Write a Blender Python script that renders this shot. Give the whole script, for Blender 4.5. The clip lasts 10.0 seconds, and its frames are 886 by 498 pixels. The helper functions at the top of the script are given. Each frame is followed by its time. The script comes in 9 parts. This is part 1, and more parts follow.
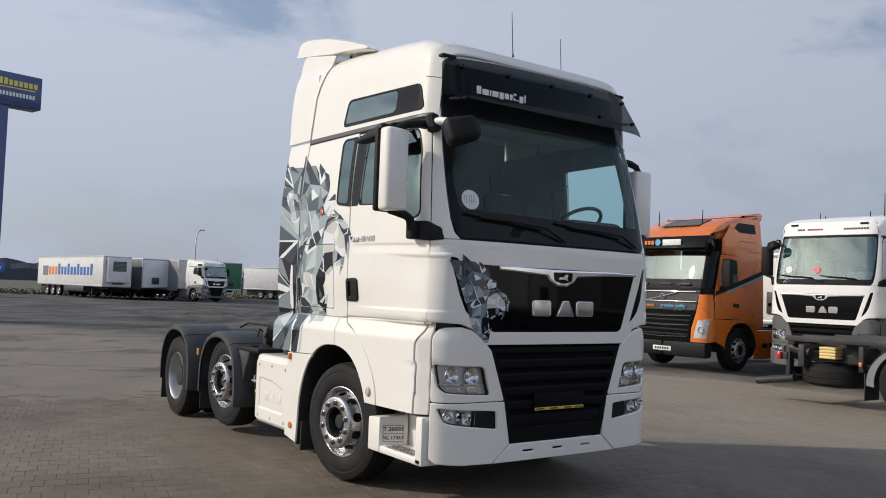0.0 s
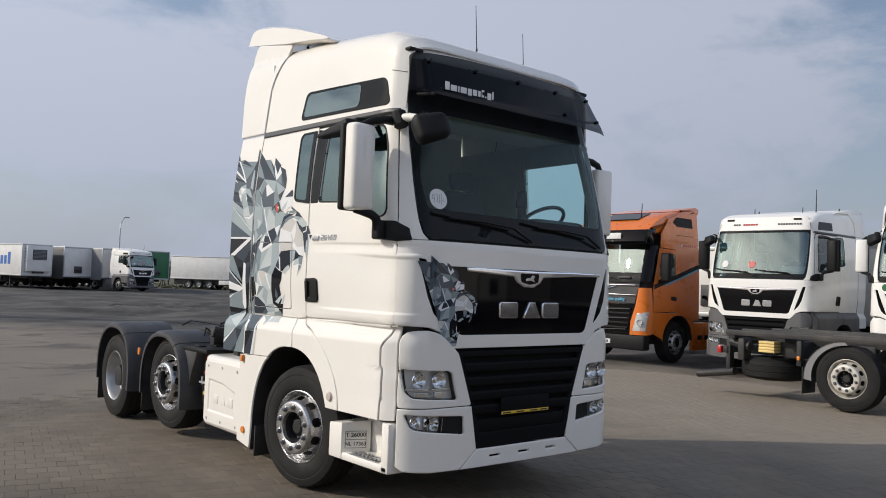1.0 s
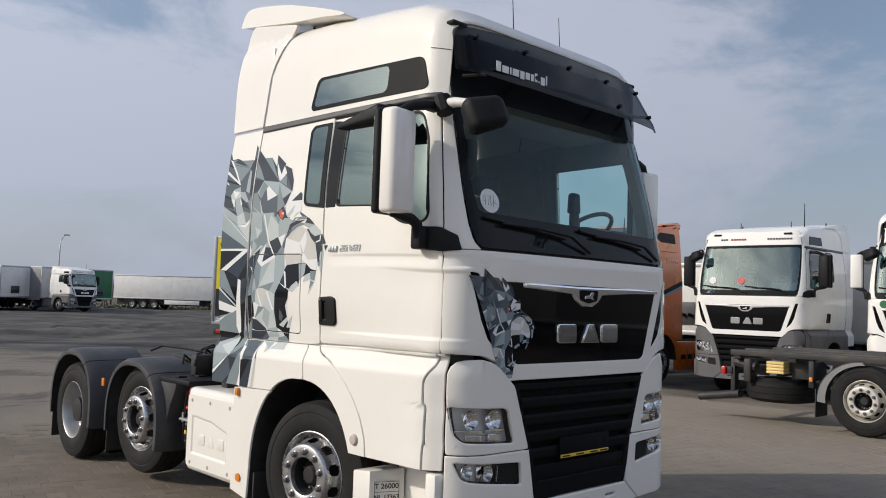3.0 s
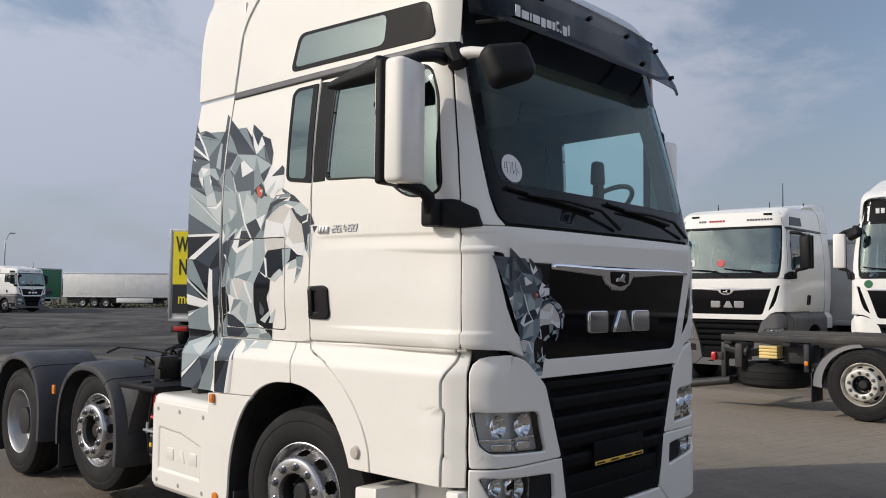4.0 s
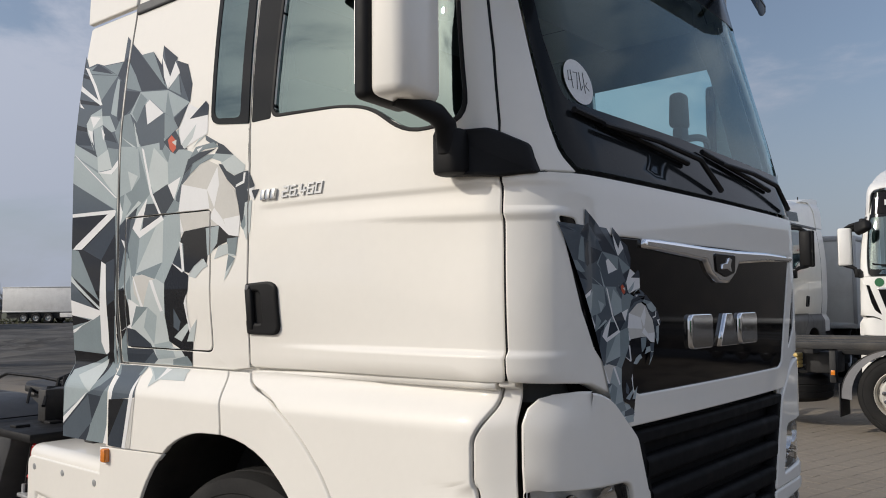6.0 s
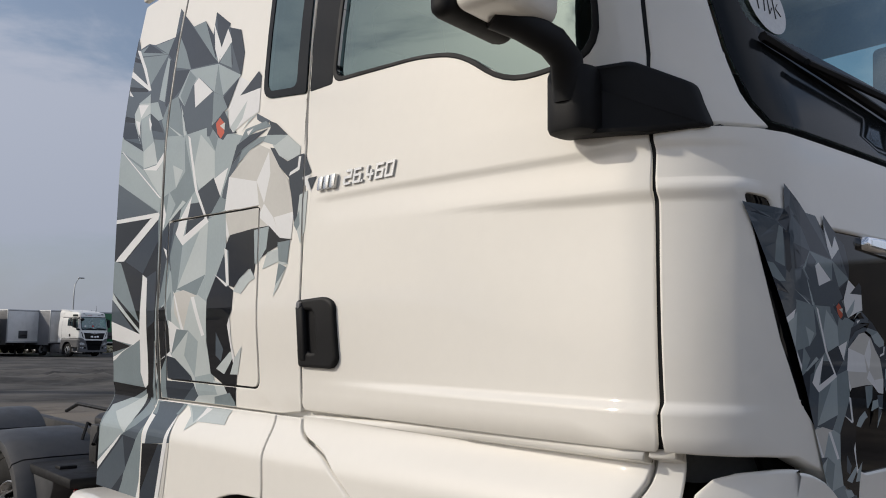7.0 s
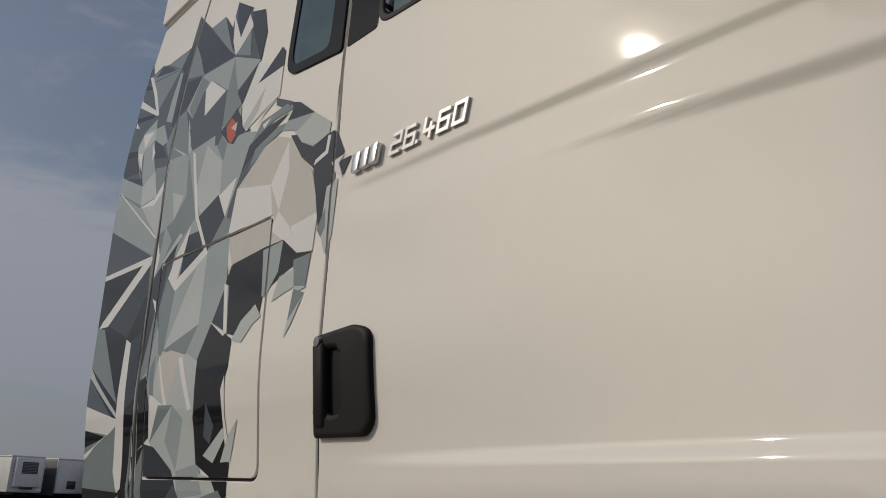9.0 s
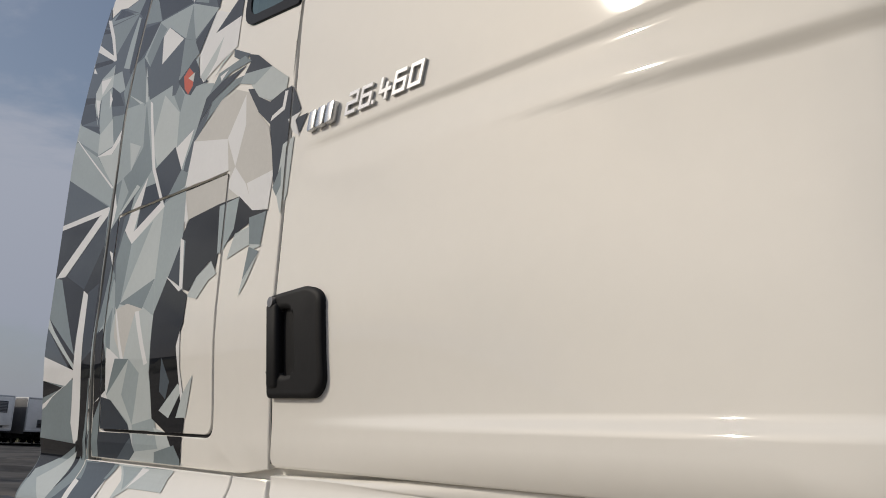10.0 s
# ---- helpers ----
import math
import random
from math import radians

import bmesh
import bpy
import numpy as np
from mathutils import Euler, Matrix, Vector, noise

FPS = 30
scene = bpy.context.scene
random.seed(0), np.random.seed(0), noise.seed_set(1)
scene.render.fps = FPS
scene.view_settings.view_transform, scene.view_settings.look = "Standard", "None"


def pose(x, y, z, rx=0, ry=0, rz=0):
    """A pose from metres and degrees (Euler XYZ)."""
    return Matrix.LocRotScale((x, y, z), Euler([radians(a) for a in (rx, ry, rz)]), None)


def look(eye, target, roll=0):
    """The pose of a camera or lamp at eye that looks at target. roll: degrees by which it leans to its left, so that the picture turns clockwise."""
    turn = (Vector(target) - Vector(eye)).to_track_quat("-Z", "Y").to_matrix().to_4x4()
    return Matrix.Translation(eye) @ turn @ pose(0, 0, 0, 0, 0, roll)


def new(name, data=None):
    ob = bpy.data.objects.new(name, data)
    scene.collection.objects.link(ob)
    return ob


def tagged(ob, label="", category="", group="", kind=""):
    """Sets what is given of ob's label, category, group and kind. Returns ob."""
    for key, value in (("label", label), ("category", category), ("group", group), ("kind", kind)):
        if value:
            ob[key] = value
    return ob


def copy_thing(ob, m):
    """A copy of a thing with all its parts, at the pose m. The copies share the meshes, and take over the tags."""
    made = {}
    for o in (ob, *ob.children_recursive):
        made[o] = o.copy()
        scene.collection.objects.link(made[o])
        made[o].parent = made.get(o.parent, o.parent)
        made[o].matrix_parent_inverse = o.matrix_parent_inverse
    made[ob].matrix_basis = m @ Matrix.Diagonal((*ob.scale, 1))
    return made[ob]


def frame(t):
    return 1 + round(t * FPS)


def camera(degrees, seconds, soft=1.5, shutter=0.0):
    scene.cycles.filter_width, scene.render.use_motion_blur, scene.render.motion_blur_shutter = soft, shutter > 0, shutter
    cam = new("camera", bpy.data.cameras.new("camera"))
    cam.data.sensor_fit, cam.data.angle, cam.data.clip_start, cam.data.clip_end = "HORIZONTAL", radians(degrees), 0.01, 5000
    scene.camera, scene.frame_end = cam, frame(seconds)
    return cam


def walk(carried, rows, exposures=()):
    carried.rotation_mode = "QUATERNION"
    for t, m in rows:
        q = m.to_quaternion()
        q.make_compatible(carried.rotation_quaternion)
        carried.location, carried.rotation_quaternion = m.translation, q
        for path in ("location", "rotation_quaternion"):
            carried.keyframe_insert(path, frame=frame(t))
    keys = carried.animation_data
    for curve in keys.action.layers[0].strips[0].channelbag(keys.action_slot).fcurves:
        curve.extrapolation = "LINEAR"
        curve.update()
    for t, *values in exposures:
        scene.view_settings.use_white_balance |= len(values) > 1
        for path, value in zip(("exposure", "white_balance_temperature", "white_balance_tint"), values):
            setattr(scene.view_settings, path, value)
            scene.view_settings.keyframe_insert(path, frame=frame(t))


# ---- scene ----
cam = camera(55.8, 10.0, soft=1.0)
PATH = [
    (0, (-4.622, -5.094, 1.664), (-3.486, -3.45, 1.764), 2.0),
    (0.5, (-4.634, -5.0, 1.707), (-3.421, -3.411, 1.786), 2.3),
    (1, (-4.732, -4.776, 1.753), (-3.463, -3.232, 1.832), 2.1),
    (1.5, (-4.763, -4.55, 1.741), (-3.492, -3.009, 1.823), 2.3),
    (2, (-4.69, -4.233, 1.731), (-3.411, -2.7, 1.828), 2.9),
    (2.5, (-4.637, -3.895, 1.735), (-3.319, -2.396, 1.857), 2.6),
    (4, (-4.237, -2.741, 1.703), (-2.8, -1.354, 1.811), 0.5),
    (4.5, (-4.04, -2.351, 1.674), (-2.56, -1.01, 1.783), 0.1),
    (5, (-3.774, -2.023, 1.676), (-2.252, -0.731, 1.786), -0.4),
    (5.2, (-3.61, -1.893, 1.662), (-2.086, -0.602, 1.768), -0.4),
    (6.3, (-2.958, -1.185, 1.663), (-1.479, 0.151, 1.817), -0.3),
    (6.5, (-2.833, -1.082, 1.659), (-1.392, 0.293, 1.832), -0.2),
    (7, (-2.504, -0.798, 1.633), (-1.185, 0.689, 1.849), 0.7),
    (7.5, (-2.283, -0.526, 1.61), (-1.048, 1.03, 1.842), 1.4),
    (8, (-2.131, -0.251, 1.567), (-0.909, 1.303, 1.867), 1.0),
    (8.5, (-2.034, -0.14, 1.491), (-0.84, 1.4, 1.941), 1.2),
    (9, (-1.982, -0.102, 1.448), (-0.816, 1.418, 2.023), 1.9),
    (9.5, (-1.966, -0.074, 1.453), (-0.797, 1.427, 2.068), 2.0),
    (10, (-1.956, -0.122, 1.483), (-0.717, 1.382, 1.934), 2.4),
]
# the phone stops down as the sunlit door fills its picture
EXPOSURES = [(0.0, -0.05, 6500, 10), (4.5, -0.13, 6550, 10), (5.2, -0.19, 6550, 10), (6.5, -0.24, 6550, 10), (7.0, -0.36, 6550, 10), (7.5, -0.42, 6550, 10), (8.0, -0.66, 6700, 10), (8.5, -0.93, 6800, 10), (9.0, -1.0, 6850, 10), (9.5, -0.68, 6700, 10), (10.0, -0.66, 6700, 10)]
walk(cam, [(t, look(eye, target, roll)) for t, eye, target, roll in PATH], EXPOSURES)

# ---- world, sun, exposure ----
SUN_AWAY = Vector((0.83, -0.555, 0.0)).normalized()
SUN_UP = radians(30)
sun_dir = (-SUN_AWAY * math.cos(SUN_UP) + Vector((0, 0, math.sin(SUN_UP)))).normalized()
sun_data = bpy.data.lights.new("sun", "SUN")
sun_data.energy, sun_data.angle, sun_data.color = 2.6, radians(0.6), (1.0, 0.94, 0.84)
sun = new("sun", sun_data)
sun.matrix_world = look((-40, 24, 26), Vector((-40, 24, 26)) - sun_dir)

world = bpy.data.worlds.new("sky")
scene.world = world
world.use_nodes = True
wt = world.node_tree
wt.nodes.clear()


def wnode(kind, **kw):
    n = wt.nodes.new(kind)
    for k, v in kw.items():
        n.inputs[k].default_value = v
    return n


sky = wt.nodes.new("ShaderNodeTexSky")
sky.sky_type = "NISHITA"
sky.sun_disc = False
sky.sun_elevation = SUN_UP
sky.sun_rotation = math.atan2(sun_dir.x, sun_dir.y)
sky.air_density, sky.dust_density, sky.ozone_density = 1.0, 2.2, 1.5
w_out = wt.nodes.new("ShaderNodeOutputWorld")
w_bg = wnode("ShaderNodeBackground", Strength=0.131)
w_geo = wt.nodes.new("ShaderNodeTexCoord")
w_map = wt.nodes.new("ShaderNodeMapping")
w_map.inputs["Scale"].default_value = (1.0, 1.0, 2.3)
w_map.inputs["Rotation"].default_value = (0.12, 0.2, 0.4)
w_n1 = wnode("ShaderNodeTexNoise", Scale=3.1, Detail=7.0, Roughness=0.6, Distortion=0.35)
w_n2 = wnode("ShaderNodeTexNoise", Scale=0.9, Detail=3.0, Roughness=0.5)
w_add = wt.nodes.new("ShaderNodeMath")
w_add.operation = "ADD"
w_ramp = wt.nodes.new("ShaderNodeMapRange")
w_ramp.interpolation_type = "SMOOTHSTEP"
for k, v in (("From Min", 0.92), ("From Max", 1.13), ("To Min", 0.18), ("To Max", 1.0)):
    w_ramp.inputs[k].default_value = v
w_mix = wt.nodes.new("ShaderNodeMix")
w_mix.data_type = "RGBA"
w_mix.inputs["B"].default_value = (4.2, 4.6, 5.6, 1)
# haze near the horizon
w_sep = wt.nodes.new("ShaderNodeSeparateXYZ")
w_hz = wt.nodes.new("ShaderNodeMapRange")
w_hz.interpolation_type = "SMOOTHSTEP"
for k, v in (("From Min", 0.0), ("From Max", 0.30), ("To Min", 0.72), ("To Max", 0.0)):
    w_hz.inputs[k].default_value = v
w_mix2 = wt.nodes.new("ShaderNodeMix")
w_mix2.data_type = "RGBA"
w_mix2.inputs["B"].default_value = (3.4, 3.78, 4.65, 1)
L = wt.links.new
L(w_geo.outputs["Generated"], w_map.inputs["Vector"])
L(w_map.outputs["Vector"], w_n1.inputs["Vector"])
L(w_map.outputs["Vector"], w_n2.inputs["Vector"])
L(w_n1.outputs["Fac"], w_add.inputs[0])
L(w_n2.outputs["Fac"], w_add.inputs[1])
L(w_add.outputs[0], w_ramp.inputs["Value"])
L(w_ramp.outputs["Result"], w_mix.inputs["Factor"])
L(sky.outputs["Color"], w_mix.inputs["A"])
L(w_geo.outputs["Generated"], w_sep.inputs["Vector"])
L(w_sep.outputs["Z"], w_hz.inputs["Value"])
L(w_hz.outputs["Result"], w_mix2.inputs["Factor"])
L(w_mix.outputs["Result"], w_mix2.inputs["A"])
# the hazy sky is brighter towards the sun
w_dot = wt.nodes.new("ShaderNodeVectorMath")
w_dot.operation = "DOT_PRODUCT"
w_dot.inputs[1].default_value = sun_dir
w_glow = wt.nodes.new("ShaderNodeMapRange")
for k, v in (("From Min", -0.6), ("From Max", 0.95), ("To Min", 0.78), ("To Max", 1.08)):
    w_glow.inputs[k].default_value = v
w_scale = wt.nodes.new("ShaderNodeVectorMath")
w_scale.operation = "SCALE"
L(w_geo.outputs["Generated"], w_dot.inputs[0])
L(w_dot.outputs["Value"], w_glow.inputs["Value"])
L(w_mix2.outputs["Result"], w_scale.inputs[0])
L(w_glow.outputs["Result"], w_scale.inputs["Scale"])
# added glow opposite the sun, mostly out of view, to light the shaded front
w_dot2 = wt.nodes.new("ShaderNodeVectorMath")
w_dot2.operation = "DOT_PRODUCT"
w_dot2.inputs[1].default_value = Vector((0.62, -0.74, 0.25)).normalized()
w_fill = wt.nodes.new("ShaderNodeMapRange")
w_fill.interpolation_type = "SMOOTHSTEP"
for k, v in (("From Min", 0.33), ("From Max", 1.0), ("To Min", 1.0), ("To Max", 1.72)):
    w_fill.inputs[k].default_value = v
w_scale2 = wt.nodes.new("ShaderNodeVectorMath")
w_scale2.operation = "SCALE"
L(w_geo.outputs["Generated"], w_dot2.inputs[0])
L(w_dot2.outputs["Value"], w_fill.inputs["Value"])
L(w_scale.outputs["Vector"], w_scale2.inputs[0])
L(w_fill.outputs["Result"], w_scale2.inputs["Scale"])
L(w_scale2.outputs["Vector"], w_bg.inputs["Color"])
L(w_bg.outputs["Background"], w_out.inputs["Surface"])

# ---- materials ----
def mat(name, color, rough=0.5, metal=0.0, coat=0.0, vary=0.12, scale=8.0, fine=90.0, bump=0.0, dirt=None, dirt_amount=0.0, rand=0.0, dirt_scale=1.4, spec=0.5, placed=False, dirt_from=(0.48, 0.72)):
    m = bpy.data.materials.new(name)
    m.use_nodes = True
    nt = m.node_tree
    b = nt.nodes["Principled BSDF"]
    b.inputs["Metallic"].default_value = metal
    b.inputs["Coat Weight"].default_value = coat
    b.inputs["Coat Roughness"].default_value = 0.035
    b.inputs["Specular IOR Level"].default_value = spec
    co = nt.nodes.new("ShaderNodeTexCoord")
    n1 = nt.nodes.new("ShaderNodeTexNoise")
    n1.inputs["Scale"].default_value, n1.inputs["Detail"].default_value = scale, 5
    n2 = nt.nodes.new("ShaderNodeTexNoise")
    n2.inputs["Scale"].default_value, n2.inputs["Detail"].default_value = fine, 3
    where = nt.nodes.new("ShaderNodeNewGeometry").outputs["Position"] if placed else co.outputs["Object"]
    nt.links.new(where, n1.inputs["Vector"])
    nt.links.new(where, n2.inputs["Vector"])
    mul = nt.nodes.new("ShaderNodeMath")
    mul.operation = "MULTIPLY_ADD"
    mul.inputs[1].default_value = 0.6
    nt.links.new(n1.outputs["Fac"], mul.inputs[0])
    mu2 = nt.nodes.new("ShaderNodeMath")
    mu2.operation = "MULTIPLY"
    mu2.inputs[1].default_value = 0.4
    nt.links.new(n2.outputs["Fac"], mu2.inputs[0])
    nt.links.new(mu2.outputs[0], mul.inputs[2])
    mr = nt.nodes.new("ShaderNodeMapRange")
    for k, v in (("From Min", 0.3), ("From Max", 0.7), ("To Min", 1 - vary), ("To Max", 1 + vary)):
        mr.inputs[k].default_value = v
    nt.links.new(mul.outputs[0], mr.inputs["Value"])
    src = mr.outputs["Result"]
    if rand:
        oi = nt.nodes.new("ShaderNodeObjectInfo")
        gi = nt.nodes.new("ShaderNodeNewGeometry")
        ad = nt.nodes.new("ShaderNodeMath")
        ad.operation = "ADD"
        nt.links.new(oi.outputs["Random"], ad.inputs[0])
        nt.links.new(gi.outputs["Random Per Island"], ad.inputs[1])
        fr = nt.nodes.new("ShaderNodeMath")
        fr.operation = "FRACT"
        nt.links.new(ad.outputs[0], fr.inputs[0])
        rr = nt.nodes.new("ShaderNodeMapRange")
        for k, v in (("To Min", 1 - rand), ("To Max", 1 + rand)):
            rr.inputs[k].default_value = v
        nt.links.new(fr.outputs[0], rr.inputs["Value"])
        mm = nt.nodes.new("ShaderNodeMath")
        mm.operation = "MULTIPLY"
        nt.links.new(src, mm.inputs[0])
        nt.links.new(rr.outputs["Result"], mm.inputs[1])
        src = mm.outputs[0]
    vm = nt.nodes.new("ShaderNodeVectorMath")
    vm.operation = "SCALE"
    vm.inputs[0].default_value = color
    nt.links.new(src, vm.inputs["Scale"])
    out = vm.outputs["Vector"]
    if dirt:
        n3 = nt.nodes.new("ShaderNodeTexNoise")
        n3.inputs["Scale"].default_value, n3.inputs["Detail"].default_value, n3.inputs["Roughness"].default_value = dirt_scale, 8, 0.65
        nt.links.new(where, n3.inputs["Vector"])
        dr = nt.nodes.new("ShaderNodeMapRange")
        for k, v in (("From Min", dirt_from[0]), ("From Max", dirt_from[1]), ("To Max", dirt_amount)):
            dr.inputs[k].default_value = v
        nt.links.new(n3.outputs["Fac"], dr.inputs["Value"])
        mx = nt.nodes.new("ShaderNodeMix")
        mx.data_type = "RGBA"
        mx.inputs["B"].default_value = (*dirt, 1)
        nt.links.new(dr.outputs["Result"], mx.inputs["Factor"])
        nt.links.new(out, mx.inputs["A"])
        out = mx.outputs["Result"]
    nt.links.new(out, b.inputs["Base Color"])
    ro = nt.nodes.new("ShaderNodeMapRange")
    for k, v in (("From Min", 0.3), ("From Max", 0.7), ("To Min", max(0.0, rough * 0.85)), ("To Max", min(1.0, rough * 1.15))):
        ro.inputs[k].default_value = v
    nt.links.new(n1.outputs["Fac"], ro.inputs["Value"])
    nt.links.new(ro.outputs["Result"], b.inputs["Roughness"])
    if bump:
        bp = nt.nodes.new("ShaderNodeBump")
        bp.inputs["Strength"].default_value, bp.inputs["Distance"].default_value = 1.0, bump
        nt.links.new(mul.outputs[0], bp.inputs["Height"])
        nt.links.new(bp.outputs["Normal"], b.inputs["Normal"])
    return m


def dusted(m, color, x0, x1):
    """Pale sand lying on a surface from x0 on, full at x1, broken up by patches."""
    nt = m.node_tree
    b = nt.nodes["Principled BSDF"]
    geo = nt.nodes.new("ShaderNodeNewGeometry")
    sep = nt.nodes.new("ShaderNodeSeparateXYZ")
    nt.links.new(geo.outputs["Position"], sep.inputs[0])
    nz = nt.nodes.new("ShaderNodeTexNoise")
    nz.inputs["Scale"].default_value, nz.inputs["Detail"].default_value = 0.7, 8
    nt.links.new(geo.outputs["Position"], nz.inputs["Vector"])
    ad = nt.nodes.new("ShaderNodeMath")
    ad.operation = "MULTIPLY_ADD"
    ad.inputs[1].default_value = 7.0
    nt.links.new(nz.outputs["Fac"], ad.inputs[0])
    nt.links.new(sep.outputs["X"], ad.inputs[2])
    mr = nt.nodes.new("ShaderNodeMapRange")
    for k, v in (("From Min", x0 + 3.5), ("From Max", x1 + 3.5), ("To Max", 0.8)):
        mr.inputs[k].default_value = v
    nt.links.new(ad.outputs[0], mr.inputs["Value"])
    mx = nt.nodes.new("ShaderNodeMix")
    mx.data_type = "RGBA"
    mx.inputs["B"].default_value = (*color, 1)
    nt.links.new(b.inputs["Base Color"].links[0].from_socket, mx.inputs["A"])
    nt.links.new(mr.outputs["Result"], mx.inputs["Factor"])
    nt.links.new(mx.outputs["Result"], b.inputs["Base Color"])


def glass_mat(name, tint, rough=0.0, ior=1.5, tone=(1.0, 1.0, 1.0)):
    """A thin pane: it lets tinted light through and mirrors what stands before it."""
    m = bpy.data.materials.new(name)
    m.use_nodes = True
    nt = m.node_tree
    nt.nodes.remove(nt.nodes["Principled BSDF"])
    out = nt.nodes["Material Output"]
    tr = nt.nodes.new("ShaderNodeBsdfTransparent")
    tr.inputs["Color"].default_value = (*tint, 1)
    gl = nt.nodes.new("ShaderNodeBsdfGlossy")
    gl.inputs["Roughness"].default_value = rough
    gl.inputs["Color"].default_value = (*tone, 1)
    lw = nt.nodes.new("ShaderNodeLayerWeight")
    lw.inputs["Blend"].default_value = 0.5
    pw = nt.nodes.new("ShaderNodeMath")
    pw.operation = "POWER"
    pw.inputs[1].default_value = 5.0
    nt.links.new(lw.outputs["Facing"], pw.inputs[0])
    f0 = ((ior - 1) / (ior + 1)) ** 2
    fr = nt.nodes.new("ShaderNodeMath")
    fr.operation = "MULTIPLY_ADD"
    fr.inputs[1].default_value, fr.inputs[2].default_value = 1 - f0, f0
    nt.links.new(pw.outputs[0], fr.inputs[0])
    mx = nt.nodes.new("ShaderNodeMixShader")
    nt.links.new(fr.outputs[0], mx.inputs[0])
    nt.links.new(tr.outputs[0], mx.inputs[1])
    nt.links.new(gl.outputs[0], mx.inputs[2])
    nt.links.new(mx.outputs[0], out.inputs[0])
    return m


M_WHITE = mat("white_paint", (0.84, 0.81, 0.75), 0.55, coat=0.9, spec=0.1, vary=0.015, scale=3, fine=30, dirt=(0.62, 0.58, 0.52), dirt_amount=0.05)
M_WHITE_B = mat("white_paint_cool", (0.84, 0.83, 0.80), 0.5, coat=0.5, spec=0.2, vary=0.03, scale=3, dirt=(0.45, 0.42, 0.38), dirt_amount=0.12)
M_ORANGE = mat("orange_paint", (0.72, 0.175, 0.018), 0.3, coat=0.7, vary=0.05, scale=3, dirt=(0.35, 0.14, 0.06), dirt_amount=0.12)
M_BLACK_PL = mat("black_plastic", (0.010, 0.010, 0.011), 0.6, spec=0.22, vary=0.2, scale=14, fine=400, bump=0.0004)
M_BLACK_GLOSS = mat("black_gloss", (0.003, 0.003, 0.004), 0.04, spec=0.2, vary=0.1)
M_FRIT = mat("black_glass_border", (0.014, 0.016, 0.018), 0.10, spec=0.10, vary=0.1)
M_GRILLE = mat("grille_black", (0.008, 0.008, 0.009), 0.65, spec=0.07, vary=0.2, scale=14)
M_GREY_PL = mat("grey_plastic", (0.036, 0.038, 0.043), 0.5, vary=0.12, scale=9, fine=500, bump=0.0004, dirt=(0.14, 0.13, 0.12), dirt_amount=0.35)
M_DARKGREY = mat("dark_grey_bumper", (0.10, 0.10, 0.105), 0.55, vary=0.12, dirt=(0.2, 0.18, 0.16), dirt_amount=0.35)
M_RUBBER = mat("tyre_rubber", (0.013, 0.0125, 0.0125), 0.78, spec=0.3, vary=0.25, scale=6, fine=120, bump=0.0015, dirt=(0.05, 0.045, 0.038), dirt_amount=0.18, dirt_scale=4)
M_ALU = mat("polished_alu", (0.56, 0.56, 0.57), 0.28, metal=0.9, vary=0.06, scale=18, dirt=(0.3, 0.28, 0.26), dirt_amount=0.3, dirt_scale=9)
M_NUT = mat("wheel_nut_steel", (0.20, 0.20, 0.21), 0.3, metal=0.7, vary=0.1)
M_RIM_W = mat("painted_rim", (0.56, 0.54, 0.49), 0.45, metal=0.25, vary=0.1, dirt=(0.28, 0.2, 0.14), dirt_amount=0.5, dirt_scale=7)
M_STEEL = mat("steel_rim", (0.5, 0.5, 0.5), 0.42, metal=0.7, vary=0.1, scale=12, dirt=(0.22, 0.2, 0.18), dirt_amount=0.4, dirt_scale=6)
M_CHROME = mat("chrome", (0.82, 0.83, 0.85), 0.07, metal=1.0, vary=0.02)
M_BADGE = mat("satin_chrome", (0.60, 0.61, 0.62), 0.22, metal=0.9, vary=0.03)
M_FRAME = mat("chassis_black", (0.02, 0.02, 0.021), 0.6, vary=0.3, scale=7, bump=0.002, dirt=(0.10, 0.085, 0.07), dirt_amount=0.5)
# one cab glazing as two glasses: near panes dark and mirroring, far panes clear
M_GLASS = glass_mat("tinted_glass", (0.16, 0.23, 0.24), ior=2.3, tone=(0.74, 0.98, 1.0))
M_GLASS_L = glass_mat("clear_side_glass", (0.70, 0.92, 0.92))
M_GLASS_UP = glass_mat("upper_window_glass", (0.30, 0.37, 0.38), ior=2.8, tone=(0.72, 0.90, 0.92))
M_HUB = mat("hub_black", (0.012, 0.012, 0.012), 0.6, vary=0.2)
M_CLEAR = mat("clear_lamp", (0.55, 0.47, 0.42), 0.15, coat=0.8)
M_WS = glass_mat("windscreen_glass", (0.72, 0.86, 0.85), ior=1.42, tone=(0.72, 0.86, 0.88))
M_WS_B = glass_mat("windscreen_glass_parked", (0.56, 0.74, 0.74), ior=2.35, tone=(0.78, 0.98, 1.0))
M_VISOR = glass_mat("smoked_visor", (0.10, 0.105, 0.11), rough=0.06, tone=(0.5, 0.5, 0.5))
M_LENS = glass_mat("lamp_lens", (0.92, 0.93, 0.93))
M_INT = mat("cab_lining", (0.075, 0.078, 0.08), 0.8, vary=0.15)
M_INT_L = mat("cab_lining_light", (0.42, 0.41, 0.38), 0.8, vary=0.12)
M_SEAT = mat("seat_fabric", (0.04, 0.042, 0.05), 0.9, vary=0.3, scale=30, bump=0.003)
M_AMBER = mat("amber_lamp", (0.75, 0.22, 0.02), 0.2, coat=0.6)
M_RED = mat("red_lamp", (0.5, 0.02, 0.02), 0.2, coat=0.6)
